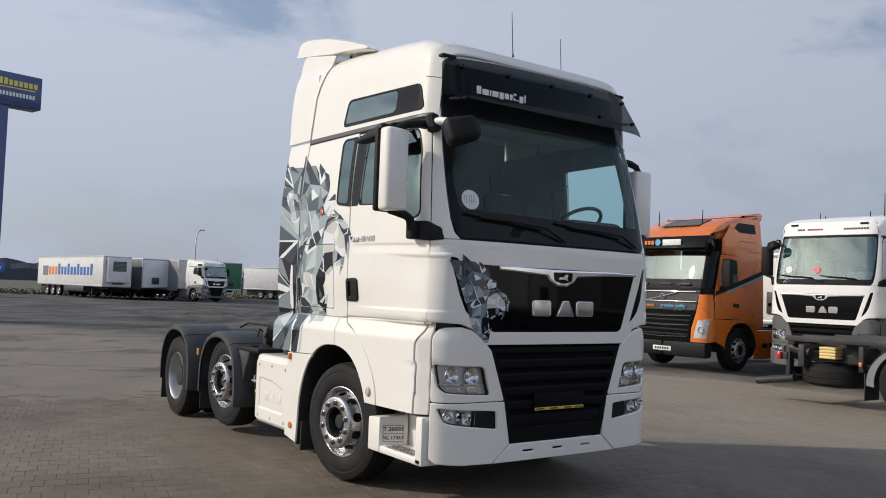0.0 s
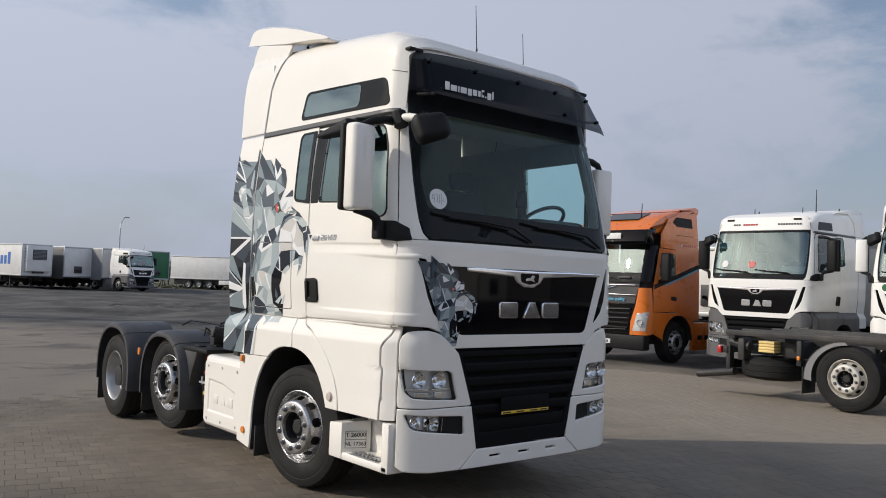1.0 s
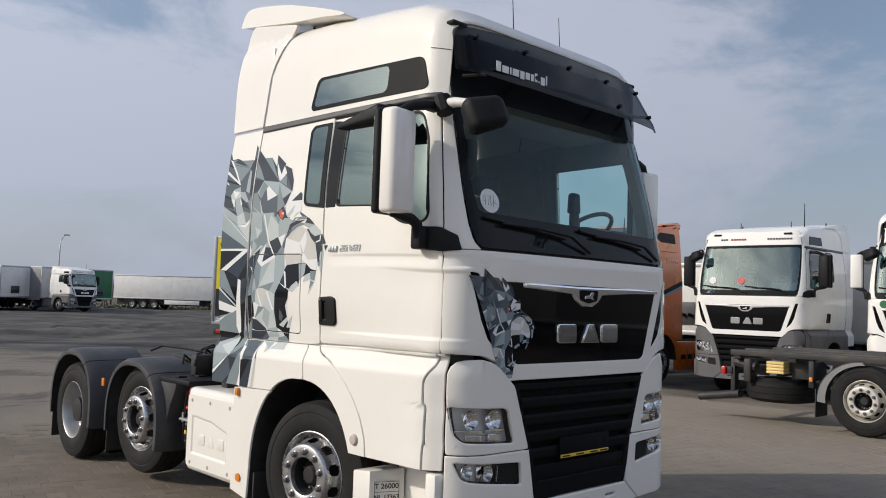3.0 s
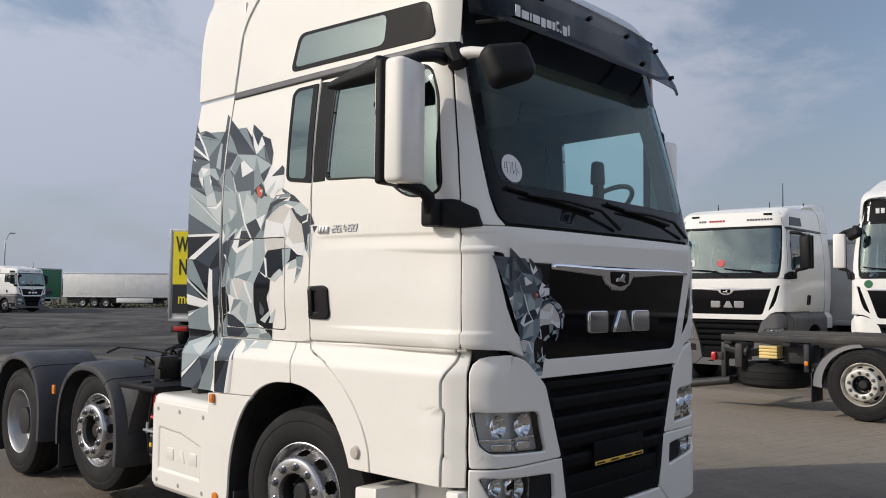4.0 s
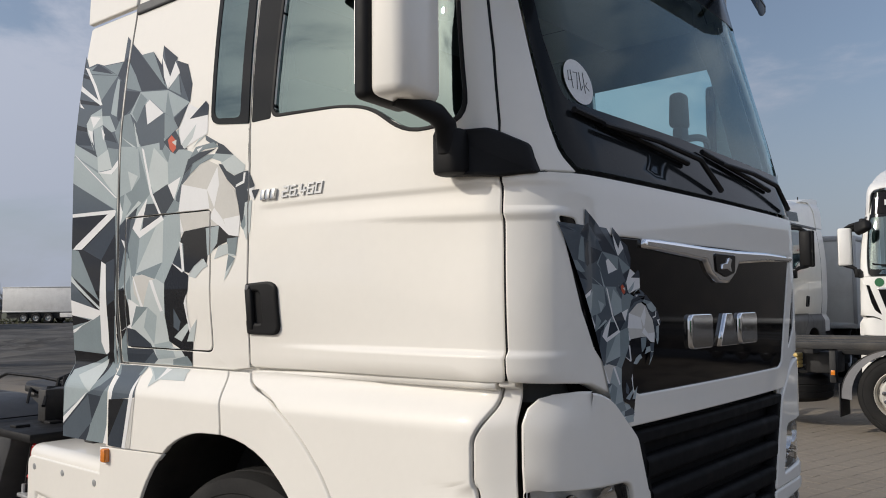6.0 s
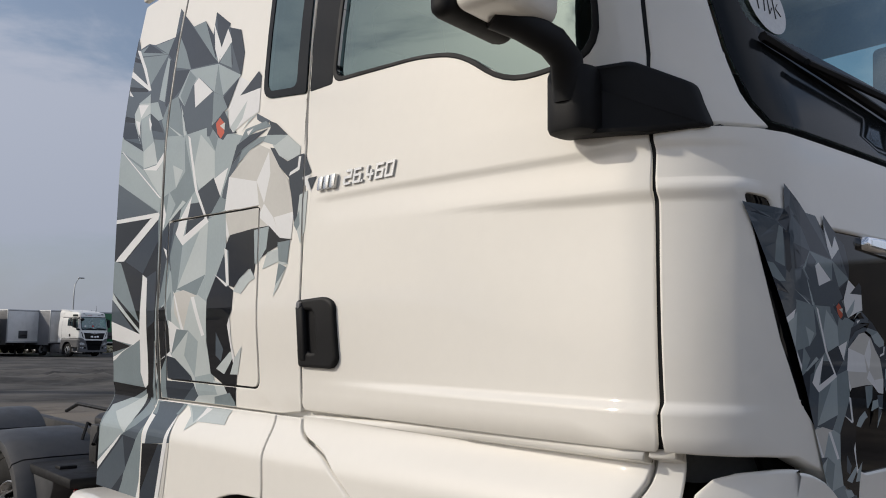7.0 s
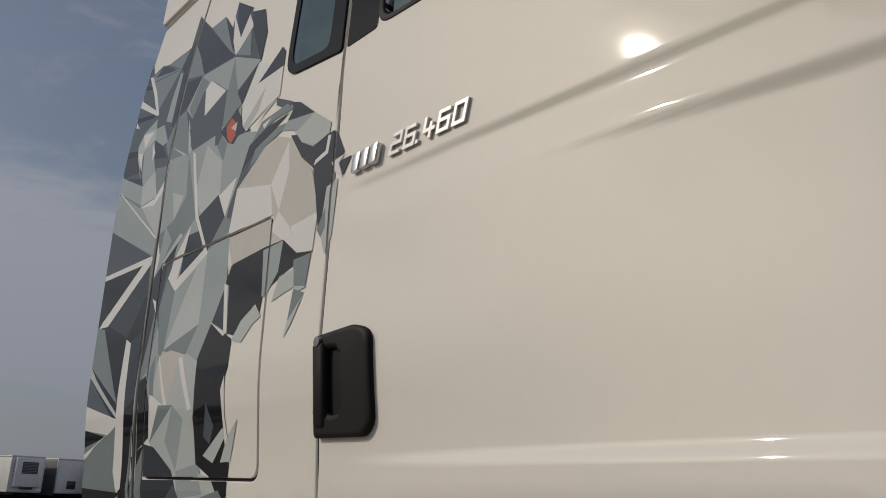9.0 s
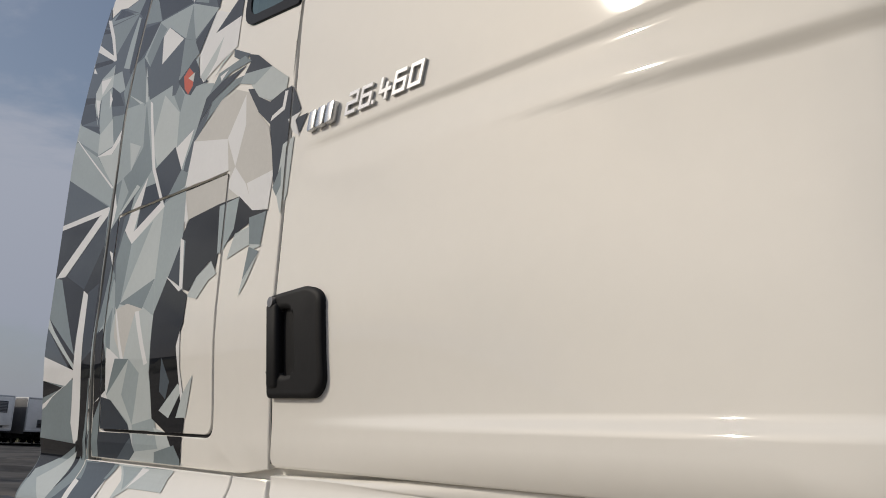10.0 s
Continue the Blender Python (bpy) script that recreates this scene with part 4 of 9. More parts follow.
        panel("edge_seal", fl(side_loop(s, [(2.253, 1.08), (2.250, 1.40), (2.244, 1.9), (2.233, 3.04), (2.226, 3.04), (2.238, 1.9), (2.244, 1.40), (2.247, 1.08)])), cab, M_SEAL, fair, off=0.003, thick=0.02, rim=0.002, cell=0.3, label="grey rubber seal", cuts=WAIST_CUTS)
        lo = [(y, z if z < 3.1 else z - drop * (z - 3.06) / 0.8) for y, z in rounded([(2.66, 3.06), (2.69, 3.45), (2.66, 3.80), (2.57, 3.96), (1.93, 3.85), (2.03, 3.74), (2.19, 3.5), (2.229, 3.06)], [0.01, 0.1, 0.1, 0.05, 0.05, 0.1, 0.1, 0.01])]
        panel("upper_panel", fl([(s * y, z) for y, z in lo]), deflector, paint, fair, off=0.014, cell=cell, rim=0.008)
        # gutter strip over the door
        lo = rounded([(2.224, 3.015), (2.224, 3.065), (0.30, 3.055), (0.28, 3.02)], 0.01)
        panel("gutter_strip", fl(side_loop(s, lo)), cab, M_GREY_PL, truck, off=0.014, thick=0.03, rim=0.01, cell=0.12)
        # upper window
        uw = dense(rounded([(1.63, 3.105), (1.565, 3.35), (0.45, 3.315), (0.385, 3.09)], 0.06), 3) if not drop else rounded(dense([(1.1, 3.105), (1.06, 3.27), (0.47, 3.26), (0.42, 3.09)], 10), 0.02)
        panel("upper_window_frame", [(s * y, z) for y, z in uw], roof_side, M_FRIT, truck, off=0.004, thick=0.012, rim=0.003, cell=0.15)
        uw = dense(rounded([(1.585, 3.13), (1.53, 3.325), (0.77, 3.305), (0.78, 3.122)], 0.05), 3) if not drop else None
        if uw:
            panel("upper_window", [(s * y, z) for y, z in uw], roof_side, M_GLASS_UP, truck, off=0.0065, thick=0.006, rim=0.002, cell=0.15)
            panel("seam_strip", [(s * y, z) for y, z in dense([(0.40, 3.362), (0.275, 3.336), (0.275, 3.332), (0.40, 3.358)], 4)], roof_side, M_GREY_PL, truck, off=0.0015, thick=0.003, rim=0, cell=0.1)
        # lower body: panel over the steps, arch flare, rear skirt
        seam = rounded([(0.721, 0.735), (0.733, 0.85), (0.785, 0.976), (0.862, 1.09), (0.957, 1.19), (1.05, 1.262), (1.152, 1.322), (1.262, 1.352), (1.296, 1.375), (1.303, 1.404)], [0] + [0.04] * 8 + [0], 3)
        front_edge = [(0.160, 1.421), (0.168, 1.36), (0.205, 1.30), (0.228, 1.26), (0.228, 1.13), (0.212, 1.10), (0.212, 0.90), (0.225, 0.875), (0.225, 0.735)]
        front_edge = rounded(front_edge, [0] + [0.02] * 7 + [0], 3)
        lo = front_edge + seam[:-1] + [(1.303, 1.412)]
        panel("step_panel", side_loop(s, lo), cab, skirt, truck, off=0.012, cell=cell, rim=0.004, cuts=WAIST_CUTS)
        lo = [(0.105, 1.421), (0.108, 0.74)] + beside(front_edge, 0.010)[::-1]
        panel("corner_strip", side_loop(s, lo), cab, skirt, truck, off=0.004, cell=cell, rim=0.004, cuts=WAIST_CUTS)
        inner = [arch(i / 30) for i in range(31)]
        k_top = 13
        inner[k_top] = (1.418, 1.1648)
        lo = beside(seam, 0.010) + [(1.440, 1.402), (1.432, 1.33), (1.424, 1.26), (1.419, 1.20)] + inner[:k_top + 1][::-1]
        panel("arch_flare", side_loop(s, lo), cab, skirt, truck, off=0.014, cell=cell, rim=0.005, cuts=WAIST_CUTS)
        back = [(1.427, 1.1646)] + inner[k_top + 1:]
        high = [p for p in back if p[1] > 1.06]
        low = [p for p in back if p[1] < 1.035]
        at_z = lambda z: (high[-1][0] + (low[0][0] - high[-1][0]) * (high[-1][1] - z) / (high[-1][1] - low[0][1]), z)
        lo = high + [at_z(1.054), (2.246, 1.040), (2.238, 1.402), (1.449, 1.402), (1.441, 1.33), (1.433, 1.26), (1.428, 1.20)]
        panel("rear_skirt", side_loop(s, lo), cab, skirt, truck, off=0.014, cell=cell, rim=0.005, cuts=WAIST_CUTS)
        lo = low + [(2.08, 0.22), (2.30, 0.26), (2.30, 1.032), at_z(1.048)]
        panel("lower_skirt", side_loop(s, lo), cab, skirt, truck, off=0.012, cell=cell, rim=0.005)
        panel("body_sill", fl(side_loop(s, [(2.22, 1.19), (2.22, 1.43), (0.13, 1.43), (0.13, 1.19)])), cab, skirt, truck, off=-0.022, thick=0.01, rim=0, cell=cell, cuts=WAIST_CUTS)
        # arch liner
        bm = bmesh.new()
        prev = None
        for p in ARCH + [(2.08, 0.2)]:
            q = cab(*S(s, p[0], p[1]))
            a, b = bm.verts.new((q.x - s * 0.005, p[0], p[1])), bm.verts.new((s * 0.6, p[0], p[1]))
            if prev:
                bm.faces.new((prev[0], a, b, prev[1]))
            prev = (a, b)
        part("arch_liner", bm, M_FRAME, truck)
        part("mudflap", bm_box(s * 1.08 - 0.14, s * 1.08 + 0.10, 2.03, 2.05, 0.15, 0.42, 0.006), M_FRAME, truck)
        lamp = part("side_lamp", bm_lathe([(0.0, 0.042), (-0.012, 0.042), (-0.03, 0.03), (-0.036, 0.001)], 16), M_CLEAR, truck)
        lamp.matrix_basis = pose(s * 1.196, 0.835, 0.828, 0, 0, 0 if s < 0 else 180)
        # bumper corner, upper and lower
        hl = [(1.096, 1.118), (1.075, 0.943), (1.035, 0.905), (0.672, 0.882), (0.705, 0.995), (0.725, 1.083), (0.76, 1.10)]
        lo = [F(s * 0.675, 1.225)] + [F(s * 0.815, 1.355), F(s * 0.90, 1.388)] + [S(s, -0.02, 1.397), S(s, 0.092, 1.385), S(s, 0.092, 1.1), S(s, 0.092, 0.836), F(s * 0.545, 0.836)]
        lo = rounded(lo, [0.02, 0.03, 0.03, 0.03, 0.12, 0, 0.02, 0.02], 3)
        panel("bumper_corner", lo, cab, bumper, truck, holes=[front_loop([(s * x, z) for x, z in hl], 0.02)], off=0.012, cell=cell, rim=0.008)
        fg = [(1.078, 0.792), (1.04, 0.692), (1.0, 0.675), (0.602, 0.622), (0.612, 0.76)]
        lo = [F(s * 0.542, 0.828), S(s, 0.092, 0.828), S(s, 0.092, 0.42), S(s, 0.05, 0.385), F(s * 0.9, 0.372), F(s * 0.645, 0.366), F(s * 0.485, 0.505)]
        panel("bumper_lower", lo, cab, bumper, truck, holes=[front_loop([(s * x, z) for x, z in fg], 0.02)], off=0.014, cell=cell, rim=0.01)
        headlamp(truck, s, False)
        headlamp(truck, s, True)
        # step box
        st = new("step_box")
        st.parent = truck
        x = s * 1.16
        inn = s * 0.9
        lo_x, hi_x = min(x, inn), max(x, inn)
        part("tread_box", bm_box(min(s * 1.16, s * 0.86), max(s * 1.16, s * 0.86), 0.11, 0.86, 0.355, 0.42, 0.02), bumper, st)
        ck = bm_extrude([(s * 1.165, 0.885), (s * 1.165, 0.715), (s * 0.96, 0.622), (s * 0.90, 0.885)], "z", 0.36, 0.66, 0.015)
        for v in ck.verts:
            if v.co.z > 0.6:
                v.co.z -= 0.03 * ease((v.co.y - 0.62) / 0.2)
        part("cheek", ck, bumper, st)
        part("cheek", bm_box(lo_x, hi_x, 0.11, 0.20, 0.36, 0.72, 0.015), bumper, st)
        part("back_panel", bm_box(min(s * 0.945, s * 0.90), max(s * 0.945, s * 0.90), 0.10, 0.70, 0.40, 0.665, 0.008), bumper, st)
        # dark box for the shade in the gap above the steps
        part("liner", bm_box(min(s * 0.90, s * 0.80), max(s * 0.90, s * 0.80), 0.10, 1.0, 0.40, 0.80, 0.008), M_FRAME, st)
        part("tread", bm_box(min(s * 1.155, s * 1.07), max(s * 1.155, s * 1.03), 0.24, 0.62, 0.42, 0.426, 0.002), M_ALU, st, "perforated aluminium tread")
        for i in range(7):
            for j in range(2):
                xx = s * (1.06 + 0.05 * j)
                part("tread_stud", bm_lathe([(0.0, 0.02), (0.006, 0.014), (0.007, 0.001)], 8, "z", at=(xx, 0.27 + i * 0.052, 0.425)), M_ALU, st)
        # linings that close the pillars and the roof rail from inside
        for lp in ([(1.165, 2.2), (1.135, 3.0), (1.30, 3.0), (1.30, 2.2)], [(0.30, 2.915), (0.30, 3.14), (2.15, 3.14), (2.15, 2.915)]):
            panel("pillar_lining", side_loop(s, lp), cab, M_INT_L, truck, off=-0.045, thick=0.006, rim=0, cell=0.2)
        lp = [F(s * x, z) for x, z in zip(px, pz)] + [S(s, y + 0.13, z) for y, z in zip(py, pz)][::-1]
        panel("pillar_lining", lp, cab, M_INT_L, truck, off=-0.045, thick=0.006, rim=0, cell=0.2)
        side_mirror(truck, s, mirror)
    # roof
    bm_loop = [(-1, 0.27), (1, 0.27), (1, 2.222), (-1, 2.222)]
    panel("roof_shell", dense(bm_loop, 4), roof, paint, truck, cell=cell, rim=0, thick=0.02)
    # front panel
    top = [S(-1, 0.134, 2.05), F(-0.6, 2.052), F(0.0, 2.052), F(0.6, 2.052), S(1, 0.134, 2.05)]
    bot = [S(1, 0.128, 1.8), S(1, 0.118, 1.432), S(1, 0.0, 1.425), F(0.93, 1.418), F(0.84, 1.385), F(0.725, 1.265), F(-0.725, 1.265), F(-0.84, 1.385), F(-0.93, 1.418), S(-1, 0.0, 1.425), S(-1, 0.118, 1.432), S(-1, 0.128, 1.8)]
    gr = front_loop([(-0.86, 1.872), (-0.70, 1.385), (-0.66, 1.362), (0.66, 1.362), (0.70, 1.385), (0.86, 1.872)], 0.02)
    wl = [front_loop([(-1.028, 1.922), (-0.980, 1.914), (-0.81, 1.44), (-0.855, 1.468), (-0.912, 1.52), (-0.962, 1.64)], 0.012)]
    wr = [front_loop([(1.012, 1.922), (0.965, 1.914), (0.80, 1.44), (0.842, 1.472), (0.898, 1.535), (0.948, 1.64)], 0.012)]
    panel("front_panel", top + bot, nose, paint, truck, holes=[gr, wl[0], wr[0]], off=0.006, cell=cell, rim=0.006, thick=0.06, cuts=FOLD_CUTS if cell < 0.08 else ())
    for w in (wl[0], wr[0]):
        panel("air_inlet", w, cab, M_BLACK_GLOSS, truck, off=0.0, thick=0.02, rim=0, cell=0.1)
    g = new("grille")
    g.parent = truck
    panel("grille_panel", gr, cab, M_BLACK_GLOSS, g, off=0.001, thick=0.03, rim=0.006, cell=0.1)
    cl = 0.62 if visor else 0.86
    ch = [(-cl, 1.843), (-0.5, 1.835), (-0.16, 1.815), (-0.12, 1.77), (-0.05, 1.735), (0.05, 1.735), (0.12, 1.77), (0.16, 1.815), (0.5, 1.835), (0.86, 1.845), (0.86, 1.868), (0.5, 1.872), (0.14, 1.865), (-0.14, 1.865), (-0.5, 1.872), (-cl, 1.870)]
    panel("chrome_trim", front_loop(ch), cab, M_CHROME, g, off=0.022, thick=0.03, rim=0.012, cell=0.1)
    panel("badge", front_loop([(-0.10, 1.845), (0.10, 1.845), (0.09, 1.775), (0.0, 1.755), (-0.09, 1.775)], 0.015), cab, M_BLACK_GLOSS, g, off=0.028, thick=0.02, rim=0.003)
    panel("emblem", front_loop([(-0.05, 1.785), (-0.045, 1.805), (0.0, 1.81), (0.02, 1.832), (0.045, 1.825), (0.03, 1.80), (0.045, 1.778), (0.0, 1.79)], 0.004), cab, M_CHROME, g, off=0.034, thick=0.008, rim=0.001)
    for kind, cx in ((0, -0.205), (1, 0.045), (2, 0.255)):
        w = 0.20
        pts = [F(cx + px, 1.49 + pz) for px, pz in badge_shape(kind, w, 0.125)]
        panel("badge_bar", pts[::-1], cab, M_CHROME, g, off=0.018, thick=0.024, rim=0.004, label="chrome shape on the black grille")
    # lower grille
    lg = new("lower_grille")
    lg.parent = truck
    panel("backing", front_loop([(-0.72, 1.24), (0.72, 1.24), (0.50, 0.50), (-0.50, 0.50)]), cab, M_GRILLE, lg, off=-0.05, thick=0.02, rim=0, cell=0.1)
    panel("backing", front_loop([(-1.0, 1.42), (1.0, 1.42), (0.72, 1.2), (-0.72, 1.2)]), cab, M_GRILLE, lg, off=-0.06, thick=0.02, rim=0, cell=0.1)
    panel("frame", front_loop([(-0.69, 1.24), (0.69, 1.24), (0.48, 0.507), (-0.48, 0.507)]), cab, M_GRILLE, lg, holes=[front_loop([(-0.63, 1.20), (0.63, 1.20), (0.50, 0.80), (0.45, 0.62), (-0.45, 0.62), (-0.50, 0.80)])], off=0.004, thick=0.05, rim=0.012)
    for i in range(4):
        z = 1.12 - 0.108 * i
        hw = 0.62 - 0.03 * i
        d = -0.042
        slat = bm_extrude(rounded([(d, z - 0.045), (d - 0.016, z - 0.030), (d - 0.020, z + 0.020), (d - 0.006, z + 0.036), (d + 0.03, z + 0.034), (d + 0.03, z - 0.04)], 0.010), "x", -hw, hw)
        part("slat", slat, M_GRILLE, lg)
    part("mesh_panel", bm_box(-0.47, 0.47, -0.05, -0.02, 0.62, 0.72, 0.01), M_GRILLE, lg)
    panel("bumper_sill", front_loop([(-0.475, 0.50), (0.475, 0.50), (0.632, 0.366), (-0.632, 0.366)]), cab, bumper, truck, holes=[front_loop([(x - 0.055, 0.43), (x + 0.055, 0.43), (x + 0.055, 0.448), (x - 0.055, 0.448)], 0.008) for x in (-0.3, 0.0, 0.3)], off=0.016, rim=0.01, cell=cell)
    # windscreen
    wtop = 3.46 if not drop else 3.08
    edge = [(0.955, 2.072), (0.99, 2.11), (1.01, 2.23), (1.017, 2.45), (1.01, 2.68), (1.0, 2.88), (0.985, 3.04), (0.945 if not drop else 0.98, wtop)]
    ws = [F(x, z) for x, z in edge] + [F(-x, z) for x, z in edge[::-1]]
    wsi = front_loop([(-0.945, 2.29), (0.945, 2.27), (0.975, 2.5), (0.95, 2.98), (0.91, 3.04), (-0.91, 3.04), (-0.95, 2.98), (-0.975, 2.5)], 0.04)
    if not visor:
        wsi = front_loop([(-0.97, 2.17), (0.97, 2.17), (0.99, 2.5), (0.975, wtop - 0.09), (0.95, wtop - 0.05), (-0.95, wtop - 0.05), (-0.975, wtop - 0.09), (-0.99, 2.5)], 0.04)
    if not drop:
        panel("brow_panel", front_loop([(-0.93, 3.465), (0.93, 3.465), (0.91, 3.60), (-0.91, 3.60)]), cab, paint, truck, cell=cell)
    else:
        panel("brow_panel", [F(0.985, 3.085), F(0.93, 3.36), F(-0.93, 3.36), F(-0.985, 3.085)], cab, paint, truck, cell=cell)
    scr = new("windscreen")
    scr.parent = truck
    panel("pane", ws, cab, screen, scr, off=-0.004, thick=0.004, rim=0, cell=0.12)
    panel("black_border", ws, cab, M_FRIT, scr, holes=[wsi], off=-0.0015, thick=0.002, rim=0, cell=0.12)
    wiper(truck, 0.02, 2.10, -0.80, 2.23, 0.03)
    wiper(truck, 0.86, 2.10, 0.10, 2.22, 0.03)
    # inner shell that closes the gaps
    bm = bmesh.new()
    rows = []
    us = [S(-1, 2.15, 1.5)[0] * (1 - i / 40) + S(1, 2.15, 1.5)[0] * i / 40 for i in range(41)]
    for z in (1.36, 1.44, 1.6, 1.8, 2.0, 2.2):
        rows.append([bm.verts.new(cab(u, z) * 1.0 + Vector((-math.copysign(0.05, u) if abs(u) > 0.9 else 0, 0.06 if abs(u) < 1.3 else 0, 0))) for u in us])
    for r0, r1 in zip(rows, rows[1:]):
        for i in range(40):
            bm.faces.new((r0[i], r0[i + 1], r1[i + 1], r1[i]))
    part("inner_shell", bm, M_INT, truck)
    part("bulkhead", bm_box(-1.12, 1.12, 2.17, 2.2, 1.1, 3.7 - drop, 0.01), M_WHITE_B, truck)
    part("roof_lining", bm_box(-0.9, 0.9, 0.5, 2.14, 3.52 - drop, 3.55 - drop, 0.01), M_INT_L, truck)
    part("engine_cover", bm_box(-0.8, 0.8, 0.06, 2.1, 0.6, 1.36, 0.03), M_FRAME, truck)
    interior(truck)
    front_mirror(truck, -1)
    # rear roof spoiler
    sp = new("roof_spoiler")
    sp.parent = truck
    bm = bmesh.new()
    rows = []
    prof = [(1.30, 3.80), (1.5, 3.882), (1.8, 3.99), (2.1, 4.085), (2.4, 4.155), (2.6, 4.19), (2.70, 4.195), (2.76, 4.165), (2.80, 4.10), (2.82, 4.05), (2.79, 4.035), (2.4, 3.965), (2.0, 3.89), (1.6, 3.835), (1.33, 3.785)]
    prof = [(y, 3.80 + (z - 3.80) * (1.0 if drop < 0.1 else 0.45) - drop) for y, z in prof]
    prof = smooth_loop(prof, 4)
    ym, zm = 2.3, 4.0 - drop
    for i in range(41):
        t = math.sin(math.pi / 2 * (-1 + i / 20))
        shrink = (max(0.0, abs(t) - 0.93) / 0.07) ** 2
        row = []
        for y, z in prof:
            k = 1 - 0.16 * shrink
            row.append(bm.verts.new((1.075 * t * (1 - 0.02 * (z - 3.9)), ym + (y - ym) * (1 - 0.03 * shrink), zm + (z - zm) * k - 0.03 * abs(t) ** 6)))
        rows.append(row)
    for r0, r1 in zip(rows, rows[1:]):
        for j in range(len(prof)):
            k = (j + 1) % len(prof)
            bm.faces.new((r0[j], r0[k], r1[k], r1[j]))
    bm.faces.new(rows[0])
    bm.faces.new(rows[-1])
    part("wing", bm, paint, sp)
    for s in (-1, 1):
        part("stay", bm_tube([(s * 0.9, 1.95, 3.80 - drop), (s * 0.9, 1.98, 3.95 - drop)], 0.012, 6), M_BLACK_PL, sp)
    if visor:
        v = new("sun_visor")
        v.parent = truck

        def vis(u, z):
            p = cab(u, z)
            k = clamp((3.56 - z) / 0.42)
            q = abs(u) / 1.1
            return Vector((p.x * (1.0 + 0.09 * k), p.y - 0.05 - 0.13 * k + 0.10 * clamp(q - 0.4) ** 2 * k, p.z + 0.03))

        vo = [F(x, z) for x, z in rounded([(-0.965, 3.46), (-0.985, 3.13), (-0.6, 3.11), (0.0, 3.10), (0.6, 3.11), (0.985, 3.10), (0.955, 3.46), (0.6, 3.49), (0, 3.50), (-0.6, 3.49)], [0.05, 0.02, 0, 0, 0, 0.04, 0.05, 0.2, 0.2, 0.2])]
        panel("visor_sheet", vo, vis, M_VISOR, v, off=0.0, thick=0.006, rim=0.003, cell=0.08)
        for x in (-0.84, -0.42, 0.02, 0.45, 0.85):
            for z in ((3.40, 3.20) if x in (-0.42, 0.45, 0.85) else (3.40,)):
                uu, _ = F(x, z)
                p, q = vis(uu, z), cab(uu, z)
                part("bolt", bm_tube([p + Vector((0, -0.02, 0)), p + Vector((0, 0.01, 0))], 0.014, 8), M_BLACK_PL, v)
                part("bracket", bm_tube([p, (p + q) / 2 + Vector((0, 0, 0.02)), q + Vector((0, 0, 0.06))], 0.012, 6), M_BLACK_PL, v)
        part("bracket", bm_tube([(-0.93, 0.02, 3.14), (-0.95, 0.2, 3.16)], 0.012, 6), M_BLACK_PL, v)
    return truck

